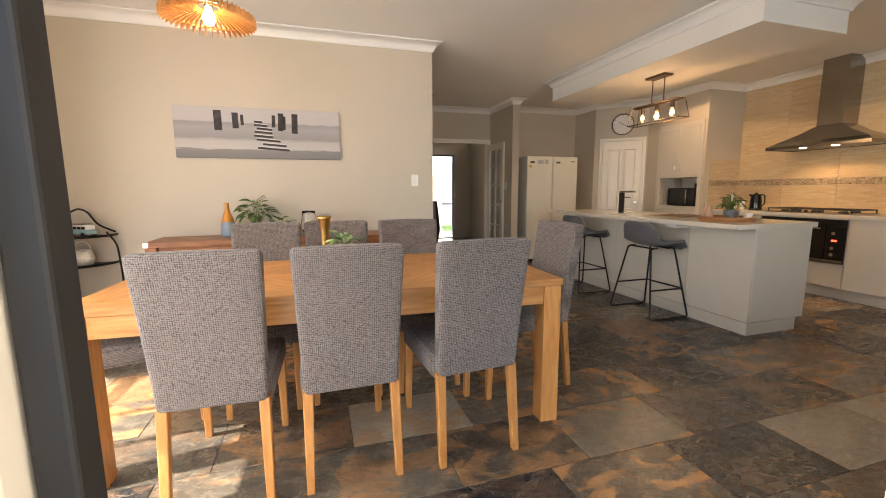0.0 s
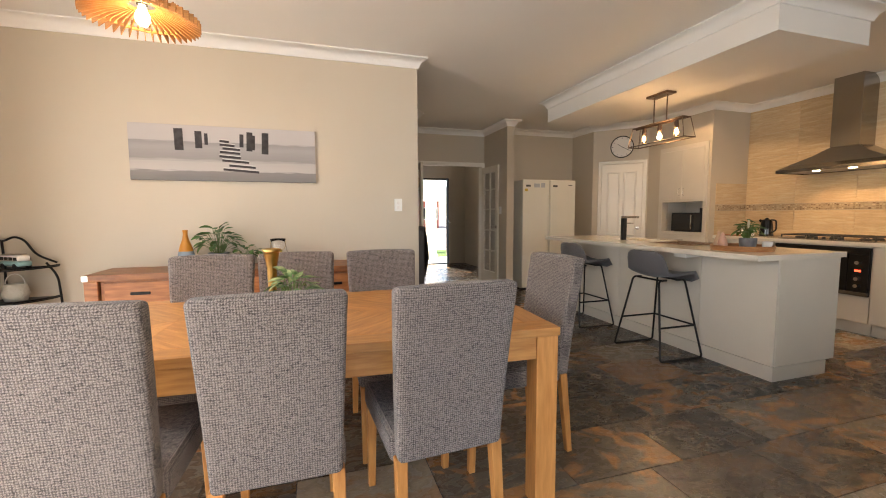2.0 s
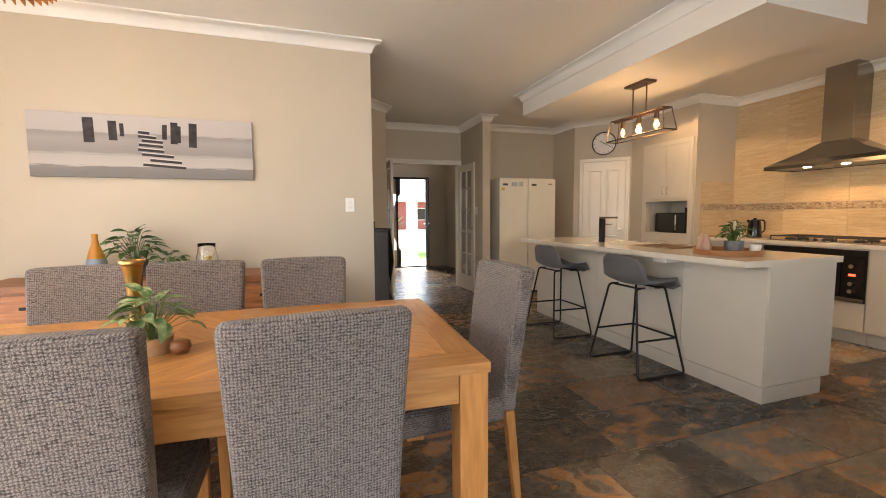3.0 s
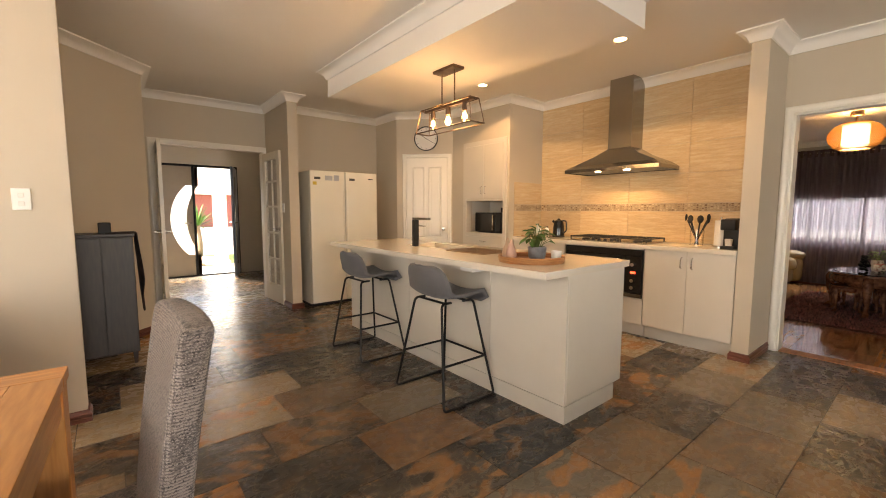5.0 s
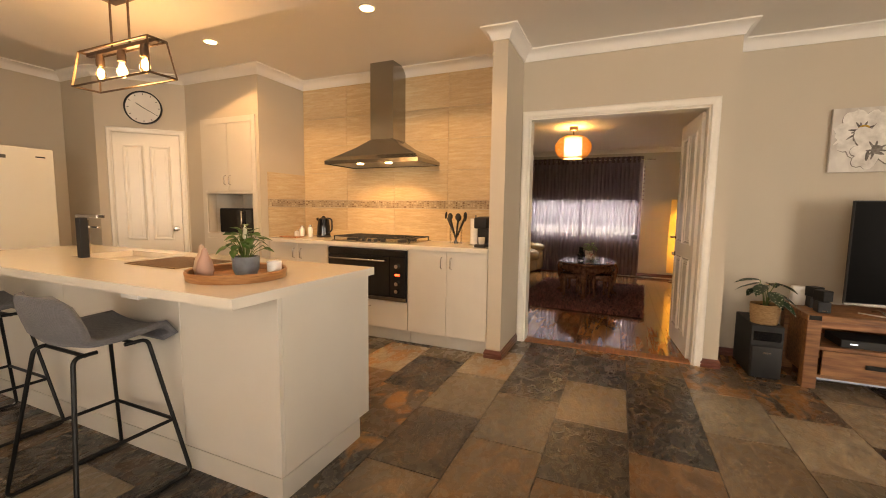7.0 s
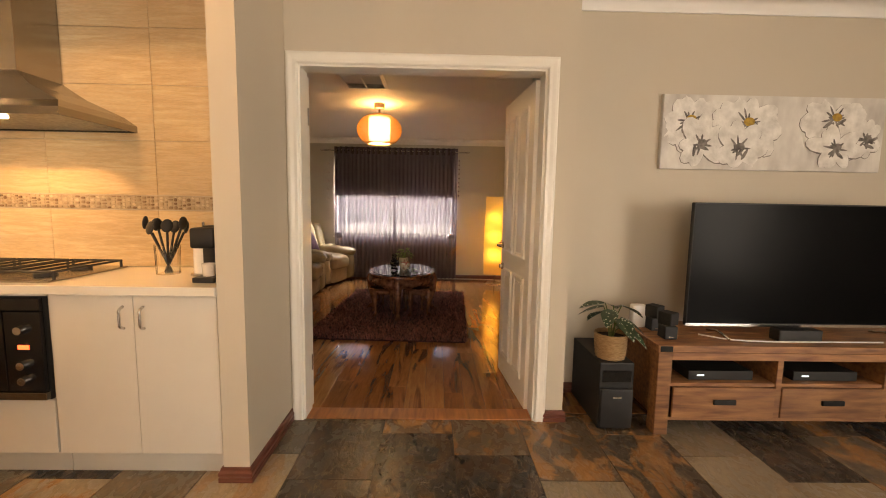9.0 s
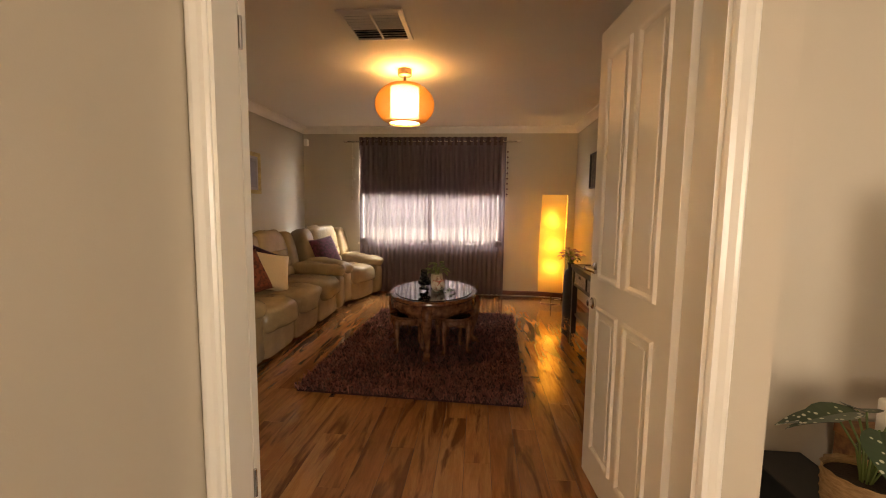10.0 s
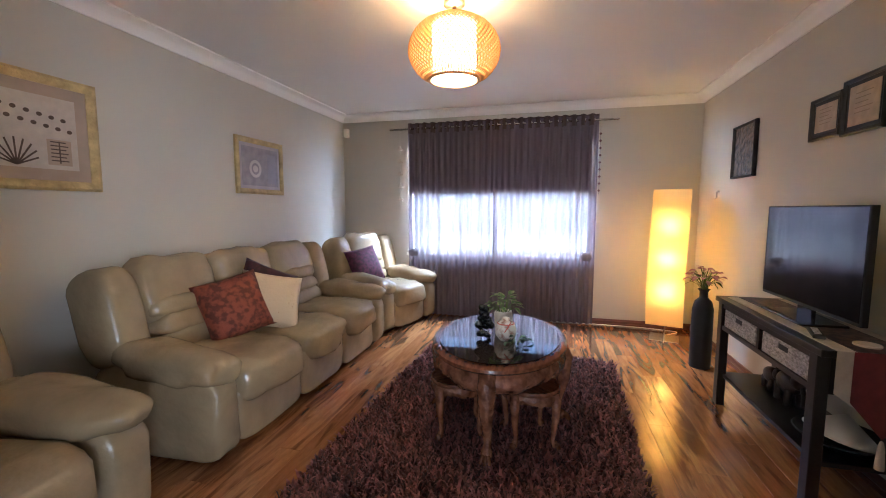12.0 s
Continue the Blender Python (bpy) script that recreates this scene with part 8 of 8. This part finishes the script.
FENCE = mat("cream_steel_fence", (0.36, 0.37, 0.38), 0.5, vary=0.04, scale=2)
bm = box(0.0, -4, 0.05, 0.006, 8, 1.95)
for i in range(60):
    y = -4 + 0.2 * i
    box(-0.018, y, 0.05, -0.0005, y + 0.045, 1.95, bm=bm)
part("sheet", bm, FENCE, fen)
for y in (-4, -1.6, 0.8, 3.2, 5.6, 8):
    part("post", box(-0.03, y - 0.03, 0, 0.03, y + 0.03, 2.0), FENCE, fen)
part("top_rail", box(-0.03, -4, 1.95, 0.03, 8, 2.0), FENCE, fen)

# unseen eave over the lounge window, added to keep sun off the fence
eave = structure(thing("roof_eave", "unseen boxed eave added to shade the fence by the lounge", "roof", Matrix.Translation((0, 0, 2.56))))
part("soffit", box(10.9, -1.2, 0.0, 11.62, 5.4, 0.02), WHITE, eave)
part("fascia", box(11.62, -1.2, -0.02, 11.645, 5.4, 0.17), WHITE, eave)
part("gutter", box(11.647, -1.2, 0.05, 11.76, 5.4, 0.17, 0.02), CREAM_METAL, eave)


# ---- wall tiles ----
def layered(name, stops, patch, rough, stretch, tone_from, patch_size=2.5, bump=0.3, coat=0.0, patch_edge=(0.52, 0.66), grain=None, bump_scale=12, veins=None):
    """Stone or wood pieces: a tone of its own for each piece, patches and grain within it."""
    m = bpy.data.materials.new(name)
    m.use_nodes = True
    n, l = m.node_tree.nodes, m.node_tree.links
    b = n["Principled BSDF"]
    if tone_from == "object":
        rnd = n.new("ShaderNodeObjectInfo").outputs["Random"]
    else:
        rnd = n.new("ShaderNodeNewGeometry").outputs["Random Per Island"]
    co = n.new("ShaderNodeTexCoord")
    sc = n.new("ShaderNodeVectorMath")
    sc.operation = "SCALE"
    sc.inputs[0].default_value = (37.0, 53.0, 29.0)
    l.new(rnd, sc.inputs["Scale"])
    ad = n.new("ShaderNodeVectorMath")
    ad.operation = "ADD"
    l.new(co.outputs["Object"], ad.inputs[0]), l.new(sc.outputs["Vector"], ad.inputs[1])
    mp = n.new("ShaderNodeMapping")
    mp.inputs["Scale"].default_value = stretch
    l.new(ad.outputs["Vector"], mp.inputs["Vector"])
    ramp = n.new("ShaderNodeValToRGB")
    el = ramp.color_ramp.elements
    el[0].position, el[0].color = stops[0][0], (*stops[0][1], 1)
    el[1].position, el[1].color = stops[-1][0], (*stops[-1][1], 1)
    for p, c in stops[1:-1]:
        e = el.new(p)
        e.color = (*c, 1)
    l.new(rnd, ramp.inputs["Fac"])

    def noisy(scale, detail, distort=0.0, vec=mp):
        t = n.new("ShaderNodeTexNoise")
        t.inputs["Scale"].default_value, t.inputs["Detail"].default_value, t.inputs["Distortion"].default_value = scale, detail, distort
        l.new(vec.outputs["Vector"], t.inputs["Vector"])
        return t

    def blend(kind, fac, a, c):
        mx = n.new("ShaderNodeMix")
        mx.data_type, mx.blend_type = "RGBA", kind
        l.new(fac, mx.inputs["Factor"])
        l.new(a, mx.inputs[6])
        if isinstance(c, tuple):
            mx.inputs[7].default_value = (*c, 1)
        else:
            l.new(c, mx.inputs[7])
        return mx.outputs[2]

    def band(t, lo, hi, top=1.0):
        mr = n.new("ShaderNodeMapRange")
        mr.inputs["From Min"].default_value, mr.inputs["From Max"].default_value, mr.inputs["To Max"].default_value = lo, hi, top
        l.new(t.outputs["Fac"], mr.inputs["Value"])
        return mr.outputs["Result"]

    big, mid, fine = noisy(patch_size, 10, 1.6), noisy(patch_size * 4, 8, 0.6), noisy(patch_size * 22, 5)
    gate = n.new("ShaderNodeMath")
    gate.operation = "MULTIPLY"
    gate.inputs[1].default_value = 7.31
    l.new(rnd, gate.inputs[0])
    fr = n.new("ShaderNodeMath")
    fr.operation = "FRACT"
    l.new(gate.outputs[0], fr.inputs[0])
    some = n.new("ShaderNodeMapRange")
    some.inputs["From Min"].default_value, some.inputs["From Max"].default_value = 0.5, 0.75
    some.inputs["To Min"].default_value = 0.12
    l.new(fr.outputs[0], some.inputs["Value"])
    share = n.new("ShaderNodeMath")
    share.operation = "MULTIPLY"
    l.new(some.outputs["Result"], share.inputs[0])
    l.new(band(big, *patch_edge, 0.95), share.inputs[1])
    out = blend("MIX", share.outputs[0] if veins else band(big, *patch_edge, 0.85), ramp.outputs["Color"], patch)
    if veins:
        ridge = n.new("ShaderNodeMath")
        ridge.operation = "SUBTRACT"
        l.new(noisy(patch_size * 1.6, 9, 2.2).outputs["Fac"], ridge.inputs[0])
        ridge.inputs[1].default_value = 0.5
        ab = n.new("ShaderNodeMath")
        ab.operation = "ABSOLUTE"
        l.new(ridge.outputs[0], ab.inputs[0])
        mr = n.new("ShaderNodeMapRange")
        mr.inputs["From Max"].default_value, mr.inputs["To Min"].default_value, mr.inputs["To Max"].default_value = 0.018, 0.32, 0.0
        l.new(ab.outputs[0], mr.inputs["Value"])
        out = blend("MIX", mr.outputs["Result"], out, veins)
    out = blend("MULTIPLY", band(mid, 0.38, 0.60, 0.5), out, grain or (0.42, 0.40, 0.38))
    out = blend("OVERLAY", band(fine, 0.2, 0.8, 0.55), out, (0.78, 0.74, 0.70))
    l.new(out, b.inputs["Base Color"])
    rr = n.new("ShaderNodeMapRange")
    rr.inputs["To Min"].default_value, rr.inputs["To Max"].default_value = rough - 0.08, rough + 0.14
    l.new(mid.outputs["Fac"], rr.inputs["Value"])
    l.new(rr.outputs["Result"], b.inputs["Roughness"])
    b.inputs["Coat Weight"].default_value = coat
    if bump:
        h = n.new("ShaderNodeMath")
        h.operation = "ADD"
        l.new(mid.outputs["Fac"], h.inputs[0]), l.new(noisy(bump_scale * 3, 5).outputs["Fac"], h.inputs[1])
        bp = n.new("ShaderNodeBump")
        bp.inputs["Strength"].default_value, bp.inputs["Distance"].default_value = bump, 0.006
        l.new(h.outputs[0], bp.inputs["Height"])
        l.new(bp.outputs["Normal"], b.inputs["Normal"])
    return m


TRAV = layered("travertine_tile", [(0, (0.50, 0.385, 0.245)), (0.5, (0.55, 0.43, 0.28)), (1, (0.47, 0.36, 0.23))], (0.60, 0.49, 0.33), 0.34, (1, 1, 9), "object", 1.6, 0.05, grain=(0.80, 0.72, 0.60))
splash = structure(thing("tiled_splashback", "beige travertine-look wall tiles with a pebble mosaic band", "wall tiles", Matrix.Translation((5.8495, 0, 0))))
ROWS_Z = [(0.917, 1.236), (1.322, 1.62), (1.622, 1.92), (1.922, 2.22), (2.222, H - 0.091)]
shared = {}


def tile(parent, sx, sy, sz, m, material, name="tile", cache=shared, bevel=0.0015):
    key = (round(sx, 3), round(sy, 3), round(sz, 3), material.name)
    if key not in cache:
        bm = box(-sx / 2, -sy / 2, -sz / 2, sx / 2, sy / 2, sz / 2)
        bmesh.ops.bevel(bm, geom=[e for e in bm.edges], offset=bevel, segments=1, affect="EDGES")
        me = bpy.data.meshes.new(name)
        bm.to_mesh(me), bm.free()
        me.materials.append(material)
        cache[key] = me
    ob = new(name, cache[key])
    ob.parent = parent
    ob.matrix_local = m
    return ob


for z0, z1 in ROWS_Z:
    for c in range(4):
        y0, y1 = 2.142 + 0.6015 * c, 2.142 + 0.6015 * (c + 1) - 0.002
        tile(splash, 0.008, y1 - y0, z1 - z0, Matrix.Translation((-0.0045, (y0 + y1) / 2, (z0 + z1) / 2)), TRAV)
side = structure(thing("tiled_return", "beige tiles on the side of the tall cabinet", "wall tiles", Matrix.Translation((0, 4.5495, 0))))
for z0, z1 in ((0.917, 1.236), (1.322, 1.60)):
    tile(side, 0.545, 0.008, z1 - z0, Matrix.Translation((5.5665, -0.0045, (z0 + z1) / 2)), TRAV)
PEBBLE = bpy.data.materials.new("pebble_mosaic")
PEBBLE.use_nodes = True
n_, l_ = PEBBLE.node_tree.nodes, PEBBLE.node_tree.links
g_, r_ = n_.new("ShaderNodeNewGeometry"), n_.new("ShaderNodeValToRGB")
r_.color_ramp.elements[0].color, r_.color_ramp.elements[1].color = (0.20, 0.11, 0.05, 1), (0.62, 0.50, 0.34, 1)
l_.new(g_.outputs["Random Per Island"], r_.inputs["Fac"]), l_.new(r_.outputs["Color"], n_["Principled BSDF"].inputs["Base Color"])
n_["Principled BSDF"].inputs["Roughness"].default_value = 0.3
rng = random.Random(17)
for owner, length, m in ((splash, 2.405, Matrix.Translation((-0.004, 2.142, 1.24)) @ Matrix.Rotation(radians(90), 4, "Z")), (side, 0.545, Matrix.Translation((5.294, -0.004, 1.24)))):
    bm = bmesh.new()
    x = 0.0
    while x < length - 0.02:
        w = rng.uniform(0.018, 0.034)
        z = 0.001
        while z < 0.07:
            h = min(rng.uniform(0.014, 0.026), 0.078 - z)
            cx, cz = x + w / 2, z + h / 2
            pts = [(cx + 0.5 * (w - 0.003) * math.cos(a) * rng.uniform(0.82, 1.05), cz + 0.5 * (h - 0.003) * math.sin(a) * rng.uniform(0.85, 1.05)) for a in [2 * math.pi * (k + 0.5) / 7 for k in range(7)]]
            lo_ = [bm.verts.new((px, 0.002, pz)) for px, pz in pts]
            hi_ = [bm.verts.new((cx + 0.85 * (px - cx), -0.005 if owner is side else 0.007, cz + 0.85 * (pz - cz))) for px, pz in pts]
            bm.faces.new(hi_)
            for k in range(7):
                bm.faces.new((lo_[k], lo_[(k + 1) % 7], hi_[(k + 1) % 7], hi_[k]))
            z += h
        x += w
    bmesh.ops.transform(bm, matrix=m, verts=bm.verts)
    tagged(part("pebbles", bm, PEBBLE, owner), "tan and cream pebble mosaic chips", kind="stuff")
    part("grout_bed", box(0, -0.0015, 0, length, 0.0015, 0.08, m=m), mat("grout", (0.45, 0.36, 0.25), 0.9), owner)

# ---- slate floor ----
floor = structure(thing("floor", "multicoloured slate tile floor in charcoal, rust and tan", "floor"))
structure(part("floor_bed", box(-2.1, -3.5, -0.1, 5.935, 10.06, -0.0035), mat("dark_grout", (0.05, 0.045, 0.04), 0.8, vary=0.2, scale=20)), "dark grout under the slate tiles", "floor")
STOPS = [(0.0, (0.022, 0.022, 0.024)), (0.13, (0.034, 0.031, 0.028)), (0.26, (0.085, 0.066, 0.046)), (0.36, (0.21, 0.115, 0.055)), (0.44, (0.036, 0.034, 0.031)), (0.56, (0.20, 0.165, 0.115)), (0.65, (0.040, 0.036, 0.032)), (0.76, (0.36, 0.30, 0.215)), (0.83, (0.30, 0.245, 0.17)), (0.90, (0.15, 0.105, 0.065)), (1.0, (0.024, 0.024, 0.026))]
SLATE = layered("slate_tile", STOPS, (0.36, 0.185, 0.075), 0.24, (1, 1.5, 1), "object", 3.0, 0.42, patch_edge=(0.50, 0.57), veins=(0.40, 0.31, 0.21), grain=(0.34, 0.32, 0.30))
SLATE_FAR = layered("slate_tile_far", STOPS, (0.36, 0.185, 0.075), 0.24, (1, 1.5, 1), "island", 3.0, 0.42, patch_edge=(0.50, 0.57), veins=(0.40, 0.31, 0.21), grain=(0.34, 0.32, 0.30))
far = bmesh.new()
TW, TL = 0.4, 0.6
rng = random.Random(40)
for r in range(-12, 23):
    y0, y1 = 1.06 + TW * r, 1.06 + TW * (r + 1)
    if y1 < -3.45 or y0 > 10.0:
        continue
    start = 4.70 + (0.2 * (r - 1)) % TL
    for c in range(-14, 5):
        x0, x1 = max(-2.08, start + TL * c), min(5.93, start + TL * (c + 1))
        if x1 - x0 < 0.03:
            continue
        cx, cy = (x0 + x1) / 2, (y0 + y1) / 2
        dining = cx < 0.9 and 0.2 < cy < 4.4
        hall = 0.4 < cx < 3.9 and 4.2 <= cy < 10.0
        kitchen = 0.8 <= cx and -1.0 < cy < 7.0
        family = cx > 0.7 and cy <= -1.0
        size = (x1 - x0 - 0.004, y1 - y0 - 0.004)
        if dining or hall or kitchen:
            tile(floor, size[0], size[1], 0.012, Matrix.Translation((cx, cy, -0.006 + rng.uniform(-0.0006, 0.0004))), SLATE, bevel=0.001)
        elif family:
            box(x0 + 0.002, y0 + 0.002, -0.012, x1 - 0.002, y1 - 0.002, 0.0, bm=far)
tagged(part("far_tiles", far, SLATE_FAR, floor), "slate tiles further off", kind="stuff")

# ---- laminate floor of the lounge ----
lam = structure(thing("floor_lounge", "glossy acacia-look laminate plank floor", "floor"))
structure(part("floor_bed", box(5.94, -0.25, -0.1, 10.78, 3.88, -0.0035), DARK), "dark underlay below the planks", "floor")
WOODS = layered("laminate_plank", [(0, (0.36, 0.165, 0.060)), (0.35, (0.27, 0.115, 0.042)), (0.65, (0.42, 0.215, 0.085)), (1, (0.30, 0.125, 0.045))], (0.12, 0.043, 0.017), 0.10, (0.8, 6, 1), "object", 1.5, 0.02, coat=0.6, patch_edge=(0.51, 0.63), grain=(0.62, 0.52, 0.44))
PW = 0.132
for r in range(31):
    y0 = -0.22 + PW * r
    off = (0.43 * r) % 1.2
    for c in range(-1, 5):
        x0, x1 = max(5.945, 5.945 + off - 1.2 + 1.2 * (c + 1) - 1.2 * 0), min(10.76, 5.945 + off + 1.2 * (c + 1))
        x0 = max(5.945, 5.945 + off + 1.2 * c)
        if x1 - x0 < 0.05:
            continue
        tile(lam, x1 - x0 - 0.0012, PW - 0.0012, 0.012, Matrix.Translation(((x0 + x1) / 2, y0 + PW / 2, -0.006)), WOODS, "plank", bevel=0.0008)
